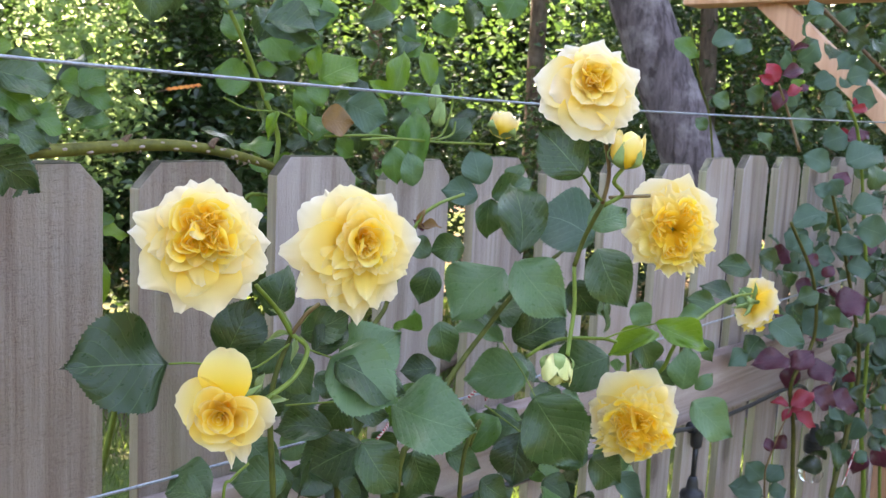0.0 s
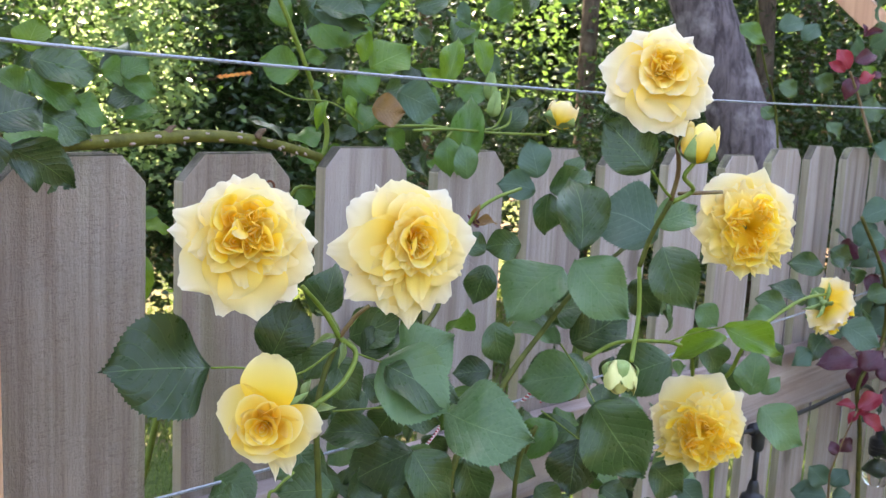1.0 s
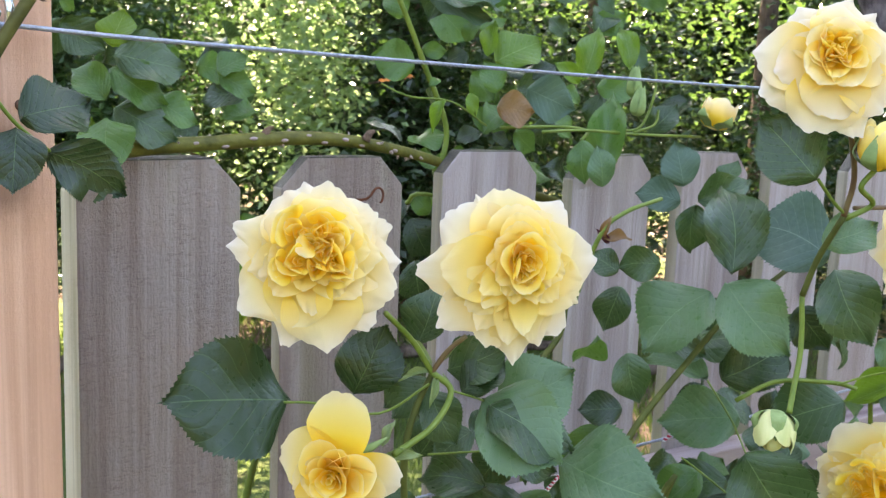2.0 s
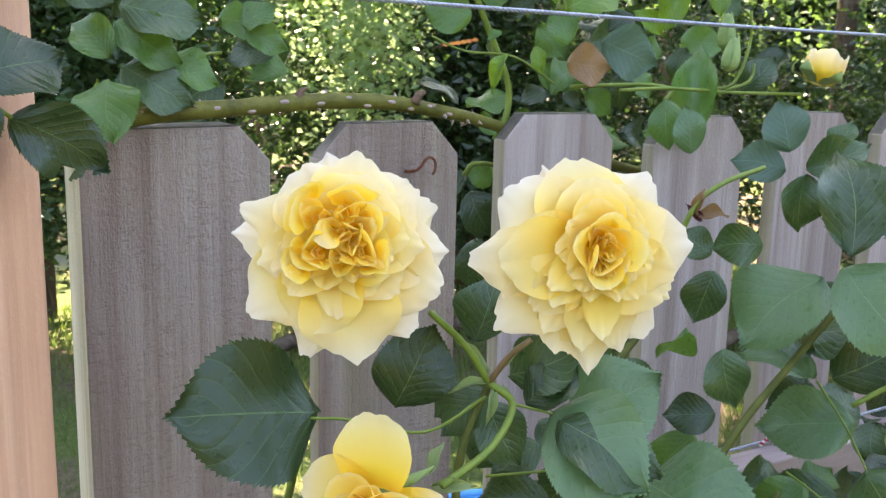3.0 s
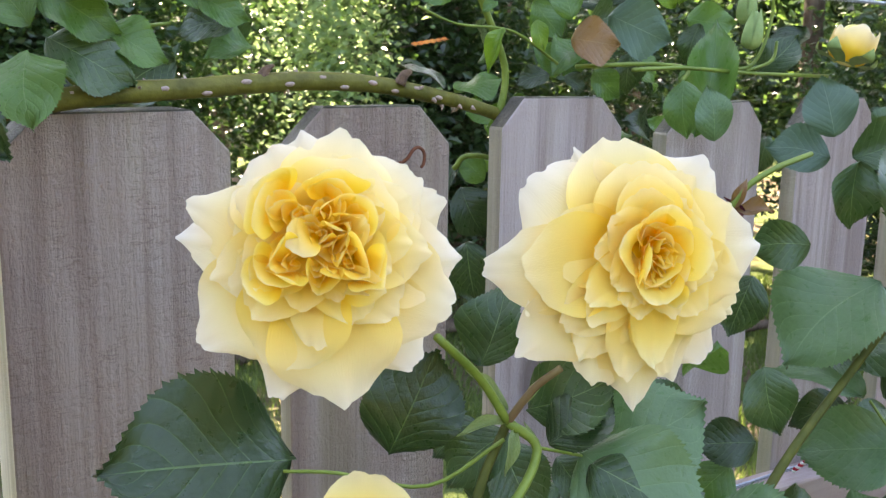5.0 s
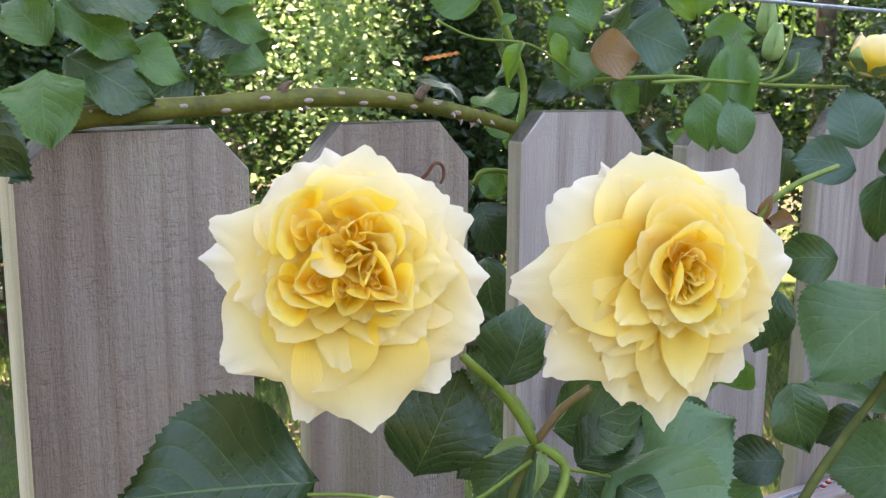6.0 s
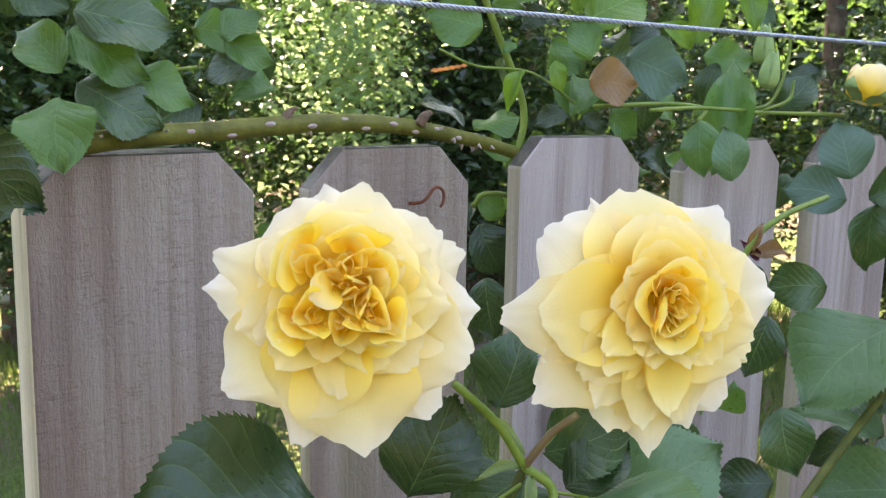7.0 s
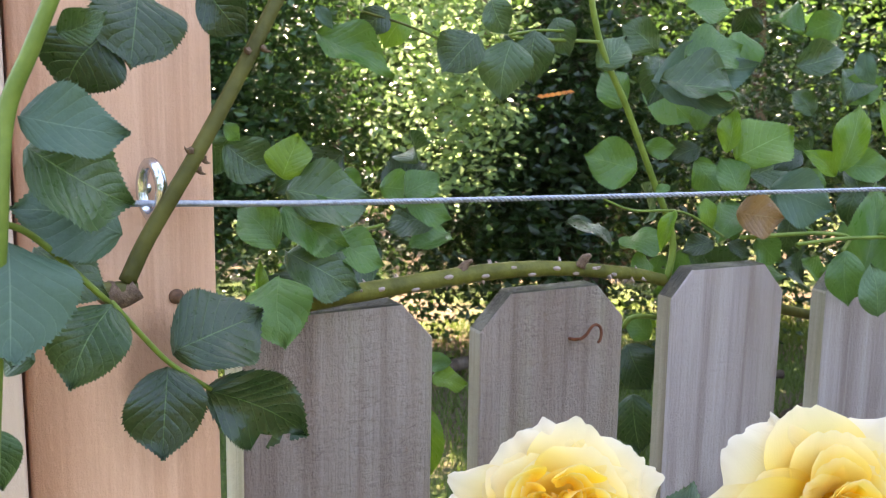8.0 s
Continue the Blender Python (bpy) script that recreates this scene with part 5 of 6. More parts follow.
stem(rose, [(0.152, -0.25, 1.476), (0.158, -0.26, 1.509), (0.139, -0.25, 1.444), (0.144, -0.25, 1.179)], 0.003, 0.0035, STEM_DARK)
stem(rose, [(0.364, -0.332, 1.575), (0.378, -0.327, 1.548), (0.388, -0.325, 1.51), (0.380, -0.335, 1.49)], 0.003, 0.003, STEM)
stem(rose, [(0.153, -0.22, 1.776), (0.098, -0.225, 1.765), (0.073, -0.22, 1.743), (0.065, -0.2, 1.677)], 0.0024, 0.0028, STEM)
stem(rose, [(-0.131, -0.25, 1.583), (-0.046, -0.25, 1.571), (0.021, -0.25, 1.561)], 0.0012, 0.0012, STEM)
stem(rose, [(-0.174, -0.25, 1.535), (-0.193, -0.25, 1.524), (-0.202, -0.25, 1.509), (-0.203, -0.25, 1.387)], 0.0016, 0.002, STEM)

# leaves of the climbing rose on the fence top
leaf(climber, (0.023, 0.02, 1.894), (-0.015, 0.046, 1.906), (-0.54, -0.82, 0.17), "m", 1.2, 2)
leaf(climber, (0.038, 0.03, 1.915), (0.061, 0.015, 1.913), (-0.61, -0.76, 0.22), "m", 0.9, 0)
leaf(climber, (0.101, 0.03, 1.912), (0.079, 0.042, 1.9), (-0.56, -0.79, 0.26), "d", 1, 0)
leaf(climber, (0.105, 0, 1.909), (0.109, 0.001, 1.95), (-0.72, -0.68, 0.12), "y", 0.65, 1)
leaf(climber, (0.117, 0, 1.904), (0.167, -0.016, 1.933), (-0.59, -0.73, 0.34), "y", 1.15, 2)
leaf(climber, (0.112, -0.01, 1.871), (0.105, 0.008, 1.906), (-0.62, -0.73, 0.28), "m", 1, 0)
leaf(climber, (0.173, 0.01, 1.876), (0.222, -0.018, 1.855), (-0.68, -0.57, 0.46), "b", 1.15, 2)
leaf(climber, (0.122, 0, 1.855), (0.16, -0.019, 1.851), (-0.62, -0.71, 0.32), "o", 1.25, 2)
leaf(climber, (0.248, 0, 1.888), (0.266, 0.001, 1.956), (-0.76, -0.6, 0.24), "y", 0.6, 1)
leaf(climber, (0.242, 0, 1.885), (0.216, 0.012, 1.908), (-0.7, -0.63, 0.33), "y", 0.75, 1)
leaf(climber, (0.078, 0.03, 1.994), (0.131, 0.015, 2.007), (-0.53, -0.83, 0.17), "m", 1.1, 0)
leaf(climber, (0.042, 0.02, 1.97), (0.119, -0.009, 1.969), (-0.48, -0.71, 0.51), "d", 0.8, 1)
leaf(climber, (0.052, 0.03, 1.968), (0.11, -0.001, 1.952), (-0.67, -0.55, 0.5), "b", 0.7, 0)
leaf(climber, (0.054, 0.04, 1.997), (0.029, 0.062, 2.021), (-0.54, -0.83, 0.17), "d", 1, 0)
leaf(climber, (-0.085, 0.02, 2.009), (-0.086, 0.018, 1.965), (-0.46, -0.88, 0.07), "d", 1, 0)
leaf(climber, (-0.106, 0.02, 2.001), (-0.118, 0.012, 1.954), (-0.42, -0.9, 0.07), "d", 1.1, 0)
leaf(climber, (-0.137, 0.02, 2.004), (-0.166, 0.025, 1.975), (-0.32, -0.93, 0.15), "d", 1.2, 2)
leaf(climber, (0.212, -0.045, 1.822), (0.208, -0.057, 1.773), (-0.82, -0.47, 0.33), "m", 0.85, 0)
leaf(climber, (0.042, -0.01, 1.862), (0.024, -0.011, 1.829), (-0.76, -0.61, 0.22), "y", 0.5, 3)
leaf(climber, (0.083, 0, 1.87), (0.085, -0.01, 1.844), (-0.59, -0.77, 0.25), "y", 0.7, 0)
leaf(climber, (0.115, 0.02, 1.825), (0.092, 0.038, 1.815), (-0.49, -0.74, 0.47), "d", 0.9, 0)
leaf(climber, (0.158, 0.01, 1.829), (0.183, 0.001, 1.805), (-0.76, -0.52, 0.39), "m", 1, 0)
leaf(climber, (0.133, 0.02, 1.824), (0.153, 0.011, 1.813), (-0.52, -0.71, 0.47), "d", 0.9, 0)
leaf(climber, (0.22, 0.03, 1.845), (0.22, 0.03, 1.806), (-0.53, -0.78, 0.32), "d", 1, 0)
leaf(climber, (0.111, 0.05, 1.927), (0.121, 0.049, 1.953), (-0.68, -0.7, 0.24), "m", 0.9, 0)
leaf(climber, (0.24, 0.04, 1.905), (0.212, 0.048, 1.888), (-0.72, -0.65, 0.23), "d", 1, 0)
leaf(climber, (0.288, 0.01, 1.873), (0.278, 0.012, 1.833), (-0.66, -0.68, 0.31), "d", 0.8, 1)
leaf(climber, (0.043, 0, 1.882), (0.031, 0.004, 1.874), (-0.58, -0.7, 0.43), "m", 0.9, 0)
leaf(climber, (-0.299, 0.01, 1.897), (-0.287, 0.011, 1.929), (-0.43, -0.87, 0.25), "y", 1.3, 2)
leaf(climber, (-0.299, 0, 1.89), (-0.236, -0.01, 1.885), (-0.34, -0.77, 0.54), "d", 1, 0)
leaf(climber, (-0.195, 0.03, 1.879), (-0.17, 0.017, 1.897), (-0.36, -0.84, 0.41), "m", 1.2, 2)
leaf(climber, (-0.167, 0.03, 1.859), (-0.203, 0.052, 1.851), (-0.34, -0.77, 0.54), "d", 0.95, 0)
leaf(climber, (-0.303, 0, 1.878), (-0.255, -0.013, 1.851), (-0.13, -0.84, 0.52), "m", 0.95, 0)
leaf(climber, (-0.261, 0.01, 1.853), (-0.225, -0.006, 1.834), (-0.25, -0.74, 0.62), "m", 1, 0)
leaf(climber, (-0.309, -0.01, 1.851), (-0.334, 0.01, 1.878), (-0.29, -0.89, 0.34), "m", 1, 1)
leaf(climber, (-0.317, -0.04, 1.837), (-0.322, -0.071, 1.797), (-0.33, -0.9, 0.29), "m", 1.15, 0)
leaf(climber, (-0.299, 0, 1.845), (-0.249, -0.015, 1.818), (-0.31, -0.78, 0.54), "d", 1, 2)
leaf(climber, (-0.192, 0.03, 1.878), (-0.159, 0.016, 1.862), (-0.23, -0.86, 0.47), "m", 0.9, 0)
leaf(climber, (-0.336, 0.02, 1.936), (-0.326, 0.019, 1.924), (-0.29, -0.89, 0.36), "m", 1, 0)
leaf(climber, (-0.244, 0.03, 1.901), (-0.232, 0.025, 1.888), (-0.4, -0.88, 0.25), "m", 1, 0)
leaf(climber, (-0.255, 0.06, 2.002), (-0.205, 0.024, 1.979), (-0.3, -0.79, 0.54), "m", 0.7, 1)
leaf(climber, (-0.195, 0.06, 2.021), (-0.217, 0.064, 2.003), (-0.4, -0.89, 0.22), "d", 1.1, 0)
leaf(climber, (-0.175, 0.07, 2.019), (-0.191, 0.08, 1.993), (-0.57, -0.81, 0.15), "y", 1.1, 0)
leaf(climber, (-0.059, 0.03, 2.021), (-0.05, 0.021, 1.99), (-0.51, -0.85, 0.15), "d", 1, 0)
leaf(climber, (-0.015, 0.03, 1.981), (0.013, 0.03, 2.01), (-0.5, -0.85, 0.17), "d", 0.9, 0)
leaf(climber, (-0.126, 0.02, 2.031), (-0.115, 0.011, 2.005), (-0.47, -0.87, 0.15), "d", 1.1, 0)
leaf(climber, (-0.258, 0.05, 2.022), (-0.248, 0.042, 2.006), (-0.28, -0.92, 0.27), "b", 0.7, 1)
leaf(climber, (0.315, 0.04, 2.005), (0.322, 0.032, 1.972), (-0.76, -0.63, 0.15), "b", 0.8, 1)
leaf(climber, (0.262, 0.05, 1.94), (0.248, 0.068, 1.965), (-0.75, -0.62, 0.24), "d", 0.9, 1)
leaf(climber, (0.258, -0.02, 1.769), (0.284, -0.013, 1.883), (-0.72, -0.68, 0.12), "m", 0.5, 1)
leaf(climber, (0.354, -0.01, 1.829), (0.378, -0.031, 1.867), (-0.79, -0.54, 0.29), "d", 1, 0)
leaf(climber, (0.326, 0, 1.905), (0.326, 0.023, 1.961), (-0.6, -0.8, 0.06), "y", 0.6, 1)
leaf(climber, (0.343, 0.02, 1.934), (0.364, 0.004, 1.911), (-0.75, -0.64, 0.15), "b", 0.9, 0)
leaf(climber, (0.232, 0.05, 1.988), (0.269, 0.021, 2.007), (-0.69, -0.68, 0.25), "d", 0.9, 1)
leaf(climber, (0.065, 0.06, 1.972), (0.134, -0.002, 1.992), (-0.6, -0.68, 0.43), "b", 0.7, 0)
leaf(climber, (0.024, 0.05, 1.947), (0.017, 0.071, 1.981), (-0.47, -0.88, 0.12), "m", 1, 0)
leaf(climber, (1.08, 0.03, 2.038), (1.111, -0.013, 2.007), (-0.88, -0.46, 0.12), "m", 0.8, 0)
leaf(climber, (1.24, 0.03, 2.046), (1.275, -0.009, 2.066), (-0.92, -0.32, 0.23), "b", 1, 0)
leaf(climber, (1.352, 0.03, 2.03), (1.38, 0.006, 2.064), (-0.82, -0.5, 0.3), "b", 1, 2)
leaf(climber, (-0.314, 0.03, 1.808), (-0.308, 0.031, 1.835), (-0.1, -0.99, 0.11), "y", 0.5, 3)
leaf(climber, (-0.283, 0, 1.83), (-0.295, 0.021, 1.845), (-0.04, -0.96, 0.27), "d", 1, 0)
leaf(climber, (-0.26, 0.02, 1.846), (-0.243, 0.023, 1.856), (-0.31, -0.9, 0.29), "d", 1.1, 2)
leaf(climber, (-0.327, 0, 1.803), (-0.343, 0.013, 1.784), (-0.23, -0.91, 0.36), "d", 1.2, 0)

# leaves between the pickets
leaf(climber, (-0.135, 0.06, 1.73), (-0.156, 0.074, 1.723), (-0.27, -0.82, 0.51), "m", 0.9, 1)
leaf(climber, (-0.154, 0.06, 1.719), (-0.124, 0.05, 1.712), (-0.25, -0.78, 0.58), "y", 1, 2)
leaf(climber, (-0.152, 0.08, 1.686), (-0.15, 0.07, 1.621), (-0.49, -0.73, 0.48), "y", 0.8, 0)
leaf(climber, (0.07, 0.05, 1.731), (0.05, 0.064, 1.752), (-0.53, -0.72, 0.45), "m", 1, 0)
leaf(climber, (0.052, 0.06, 1.725), (0.073, 0.045, 1.682), (-0.65, -0.63, 0.42), "d", 1.1, 0)
leaf(climber, (0.053, 0.05, 1.678), (0.057, 0.042, 1.621), (-0.69, -0.6, 0.41), "d", 1, 2)
leaf(climber, (0.084, 0.06, 1.738), (0.078, 0.07, 1.748), (-0.71, -0.58, 0.4), "y", 0.8, 0)

# stems of the climbing rose
stem(climber, [(-0.032, 0.03, 2.063), (-0.014, 0.03, 2), (0.013, 0.03, 1.953), (0.046, 0.03, 1.889), (0.074, 0.03, 1.831), (0.07, 0.03, 1.789)], 0.0032, 0.004, STEM)
stem(climber, [(0.155, -0.04, 1.83), (0.218, -0.04, 1.832), (0.309, -0.04, 1.828), (0.418, -0.04, 1.826)], 0.0022, 0.0022, STEM)
stem(climber, [(0.338, -0.03, 1.912), (0.34, -0.03, 1.878), (0.319, -0.03, 1.837), (0.273, -0.03, 1.831)], 0.0018, 0.0022, STEM)
stem(climber, [(0.338, -0.04, 1.858), (0.332, -0.04, 1.84), (0.297, -0.04, 1.83)], 0.0018, 0.002, STEM)
stem(climber, [(-0.212, 0.03, 1.857), (-0.253, 0.02, 1.851), (-0.291, 0.01, 1.834), (-0.278, 0, 1.81)], 0.0016, 0.002, STEM)
stem(climber, [(0.213, -0.04, 1.82), (0.231, -0.03, 1.831), (0.197, -0.02, 1.835), (0.127, 0, 1.832)], 0.0022, 0.0024, STEM)
stem(climber, [(1.136, 0.03, 2.088), (1.162, 0.03, 2.022), (1.205, 0.03, 1.954), (1.26, 0.03, 1.884), (1.295, 0.03, 1.785)], 0.0026, 0.003, STEM_DARK)
stem(climber, [(-0.053, 0.025, 2.01), (-0.081, 0.025, 2.009), (-0.104, 0.025, 2.003), (-0.019, 0.025, 2.002)], 0.0014, 0.0018, STEM)
stem(climber, [(-0.218, 0.06, 2.02), (-0.18, 0.06, 2.011), (-0.145, 0.06, 1.999)], 0.0012, 0.0012, STEM_DARK)
stem(climber, [(0.107, 0, 1.834), (0.055, -0.005, 1.859), (0.001, -0.005, 1.863), (-0.031, 0, 1.875)], 0.0014, 0.0012, STEM)
stem(climber, [(-0.11, 0.1, 1.499), (-0.118, 0.1, 1.464), (-0.133, 0.1, 1.403), (-0.138, 0.1, 1.367), (-0.14, 0.1, 0.986)], 0.0045, 0.006, STEM)
stem(climber, [(0.176, 0.05, 1.726), (0.062, 0.05, 1.754), (0.044, 0.06, 1.742)], 0.003, 0.003, STEM)

# the climbing rose tied to the post
leaf(post_rose, (-0.422, -0.225, 1.844), (-0.377, -0.21, 1.856), (-0.3, -0.89, 0.35), "k", 1.15, 2)
leaf(post_rose, (-0.426, -0.227, 1.838), (-0.432, -0.242, 1.8), (-0.15, -0.93, 0.33), "k", 1.1, 2)
leaf(post_rose, (-0.407, -0.222, 1.823), (-0.361, -0.224, 1.793), (-0.29, -0.88, 0.37), "bitten", 0.95, 0)
leaf(post_rose, (-0.45, -0.24, 1.871), (-0.469, -0.253, 1.84), (-0.02, -0.96, 0.27), "d", 1.1, 0)
leaf(post_rose, (-0.49, -0.27, 1.905), (-0.49, -0.297, 1.865), (0.05, -0.93, 0.37), "b", 1.3, 2)
leaf(post_rose, (-0.445, -0.24, 1.9), (-0.487, -0.241, 1.913), (-0.13, -0.88, 0.45), "b", 1.15, 0)
leaf(post_rose, (-0.484, -0.27, 1.95), (-0.445, -0.274, 1.946), (-0.08, -0.88, 0.45), "b", 0.95, 0)
leaf(post_rose, (-0.481, -0.26, 1.938), (-0.44, -0.255, 1.917), (-0.14, -0.86, 0.49), "d", 1.2, 0)
leaf(post_rose, (-0.447, -0.23, 1.982), (-0.463, -0.226, 1.957), (-0.11, -0.99, 0.09), "k", 1.6, 0)
leaf(post_rose, (-0.432, -0.22, 2.002), (-0.437, -0.236, 1.969), (-0.02, -0.99, 0.13), "k", 1.45, 2)
leaf(post_rose, (-0.395, -0.18, 2.01), (-0.375, -0.185, 1.987), (-0.34, -0.92, 0.19), "d", 1.1, 0)
leaf(post_rose, (-0.483, -0.26, 1.856), (-0.497, -0.246, 1.854), (0.05, -0.92, 0.4), "d", 1, 0)
leaf(post_rose, (-0.498, -0.26, 1.83), (-0.496, -0.268, 1.808), (-0.05, -0.89, 0.46), "d", 1.1, 0)
leaf(post_rose, (-0.478, -0.22, 1.894), (-0.449, -0.23, 1.874), (0.01, -0.89, 0.45), "d", 1, 0)
leaf(post_rose, (-0.467, -0.25, 1.981), (-0.452, -0.26, 1.989), (-0.14, -0.97, 0.22), "d", 1, 1)
stem(post_rose, [(-0.315, -0.15, 2.067), (-0.348, -0.155, 2.012), (-0.371, -0.16, 1.971), (-0.398, -0.165, 1.926), (-0.422, -0.165, 1.887), (-0.433, -0.165, 1.865)], 0.0044, 0.0054, CANE_DARK)
stem(post_rose, [(-0.429, -0.165, 1.861), (-0.454, -0.17, 1.864), (-0.476, -0.18, 1.877), (-0.508, -0.2, 1.897)], 0.0054, 0.0058, CANE_DARK)
stem(post_rose, [(-0.467, -0.27, 2), (-0.478, -0.27, 1.974), (-0.488, -0.27, 1.949), (-0.493, -0.275, 1.907), (-0.502, -0.27, 1.803), (-0.516, -0.26, 1.629)], 0.0034, 0.005, STEM)
stem(post_rose, [(-0.45, -0.235, 1.871), (-0.438, -0.23, 1.855), (-0.425, -0.226, 1.839), (-0.406, -0.222, 1.823)], 0.0016, 0.0014, STEM)
stem(post_rose, [(-0.496, -0.26, 1.911), (-0.48, -0.25, 1.903), (-0.451, -0.236, 1.871)], 0.0018, 0.0016, STEM)

# the burgundy-leaved rose
leaf(burgundy_rose, (1.247, -0.12, 1.964), (1.237, -0.096, 2.002), (-0.88, -0.48, 0.05), "r", 0.9, 1)
leaf(burgundy_rose, (1.29, -0.12, 1.95), (1.271, -0.111, 1.907), (-0.8, -0.53, 0.27), "w", 0.9, 1)
leaf(burgundy_rose, (1.299, -0.12, 1.936), (1.33, -0.139, 1.964), (-0.91, -0.29, 0.31), "r", 0.7, 1)
leaf(burgundy_rose, (1.269, -0.12, 1.978), (1.302, -0.152, 2), (-0.9, -0.35, 0.25), "w", 0.8, 1)
leaf(burgundy_rose, (1.231, -0.12, 1.958), (1.215, -0.092, 1.974), (-0.86, -0.41, 0.3), "r", 0.8, 1)
leaf(burgundy_rose, (1.251, -0.14, 2.028), (1.278, -0.169, 2.041), (-0.87, -0.42, 0.25), "w", 0.5, 3)
leaf(burgundy_rose, (1.256, -0.14, 2.031), (1.26, -0.134, 2.054), (-0.82, -0.53, 0.22), "w", 0.5, 3)
leaf(burgundy_rose, (1.432, -0.1, 1.95), (1.424, -0.075, 1.98), (-0.9, -0.4, 0.17), "y", 0.9, 0)
leaf(burgundy_rose, (1.414, -0.1, 1.955), (1.432, -0.113, 1.969), (-0.89, -0.43, 0.15), "w", 0.9, 0)
leaf(burgundy_rose, (1.569, -0.16, 1.92), (1.602, -0.192, 1.928), (-0.94, -0.27, 0.23), "r", 0.6, 1)
leaf(burgundy_rose, (1.603, -0.16, 1.927), (1.605, -0.151, 1.95), (-0.92, -0.29, 0.26), "r", 0.6, 1)
leaf(burgundy_rose, (1.57, -0.16, 1.855), (1.616, -0.193, 1.875), (-0.8, -0.44, 0.41), "w", 0.9, 0)
leaf(burgundy_rose, (1.609, -0.16, 1.849), (1.582, -0.116, 1.866), (-0.82, -0.43, 0.37), "r", 0.7, 1)
leaf(burgundy_rose, (1.418, -0.2, 1.752), (1.436, -0.214, 1.784), (-0.91, -0.4, 0.13), "w", 1.2, 2)
leaf(burgundy_rose, (1.381, -0.2, 1.765), (1.398, -0.221, 1.736), (-0.83, -0.42, 0.38), "b", 1.3, 2)
leaf(burgundy_rose, (1.39, -0.2, 1.735), (1.375, -0.168, 1.75), (-0.83, -0.44, 0.35), "b", 1.2, 2)
leaf(burgundy_rose, (1.511, -0.18, 1.862), (1.479, -0.137, 1.84), (-0.92, -0.22, 0.32), "b", 1.3, 2)
leaf(burgundy_rose, (1.429, -0.18, 1.787), (1.396, -0.128, 1.815), (-0.82, -0.39, 0.42), "b", 1, 0)
leaf(burgundy_rose, (1.472, -0.2, 1.801), (1.532, -0.248, 1.847), (-0.9, -0.24, 0.37), "b", 1.1, 0)
leaf(burgundy_rose, (1.48, -0.22, 1.702), (1.529, -0.267, 1.73), (-0.8, -0.29, 0.53), "b", 1, 0)
leaf(burgundy_rose, (1.467, -0.24, 1.668), (1.506, -0.295, 1.647), (-0.87, -0.32, 0.38), "b", 1.3, 2)
leaf(burgundy_rose, (1.386, -0.2, 1.692), (1.329, -0.145, 1.667), (-0.81, -0.27, 0.52), "b", 0.9, 0)
leaf(burgundy_rose, (1.371, -0.2, 1.687), (1.358, -0.184, 1.655), (-0.8, -0.32, 0.51), "b", 0.9, 0)
leaf(burgundy_rose, (1.321, -0.2, 1.635), (1.294, -0.166, 1.621), (-0.85, -0.31, 0.43), "b", 1.3, 2)
leaf(burgundy_rose, (1.435, -0.2, 1.577), (1.402, -0.159, 1.549), (-0.81, -0.37, 0.45), "b", 1.2, 2)
leaf(burgundy_rose, (1.459, -0.2, 1.588), (1.436, -0.16, 1.597), (-0.76, -0.34, 0.56), "b", 1.2, 0)
leaf(burgundy_rose, (1.459, -0.2, 1.613), (1.502, -0.244, 1.635), (-0.85, -0.26, 0.46), "b", 1.1, 0)
leaf(burgundy_rose, (1.483, -0.22, 1.576), (1.517, -0.265, 1.566), (-0.89, -0.31, 0.33), "b", 1.2, 2)
leaf(burgundy_rose, (1.385, -0.2, 1.519), (1.358, -0.163, 1.503), (-0.88, -0.29, 0.38), "d", 1.2, 2)
leaf(burgundy_rose, (1.428, -0.2, 1.482), (1.443, -0.229, 1.447), (-0.85, -0.34, 0.39), "d", 1.2, 2)
leaf(burgundy_rose, (1.469, -0.2, 1.458), (1.424, -0.158, 1.417), (-0.87, -0.39, 0.32), "b", 1.3, 2)
leaf(burgundy_rose, (1.367, -0.2, 1.583), (1.344, -0.177, 1.6), (-0.86, -0.28, 0.43), "w", 1, 0)
leaf(burgundy_rose, (1.391, -0.2, 1.556), (1.404, -0.217, 1.582), (-0.87, -0.27, 0.41), "w", 1, 0)
leaf(burgundy_rose, (1.497, -0.2, 1.481), (1.545, -0.251, 1.497), (-0.8, -0.41, 0.43), "w", 1.3, 2)
leaf(burgundy_rose, (1.659, -0.22, 1.492), (1.679, -0.236, 1.52), (-0.85, -0.37, 0.38), "d", 1.3, 2)
leaf(burgundy_rose, (1.72, -0.22, 1.43), (1.742, -0.243, 1.374), (-0.89, -0.34, 0.32), "b", 1.3, 2)
leaf(burgundy_rose, (1.369, -0.16, 1.361), (1.312, -0.095, 1.351), (-0.79, -0.25, 0.56), "w", 0.8, 0)
leaf(burgundy_rose, (1.372, -0.16, 1.348), (1.408, -0.192, 1.388), (-0.81, -0.36, 0.47), "w", 1, 0)
leaf(burgundy_rose, (1.405, -0.16, 1.342), (1.39, -0.146, 1.29), (-0.86, -0.22, 0.46), "w", 1, 0)
leaf(burgundy_rose, (1.477, -0.16, 1.317), (1.522, -0.207, 1.326), (-0.71, -0.36, 0.6), "w", 1.2, 2)
leaf(burgundy_rose, (1.435, -0.16, 1.351), (1.413, -0.135, 1.368), (-0.83, -0.21, 0.51), "w", 1, 0)
leaf(burgundy_rose, (1.369, -0.17, 1.26), (1.409, -0.201, 1.299), (-0.77, -0.36, 0.52), "r", 0.8, 1)
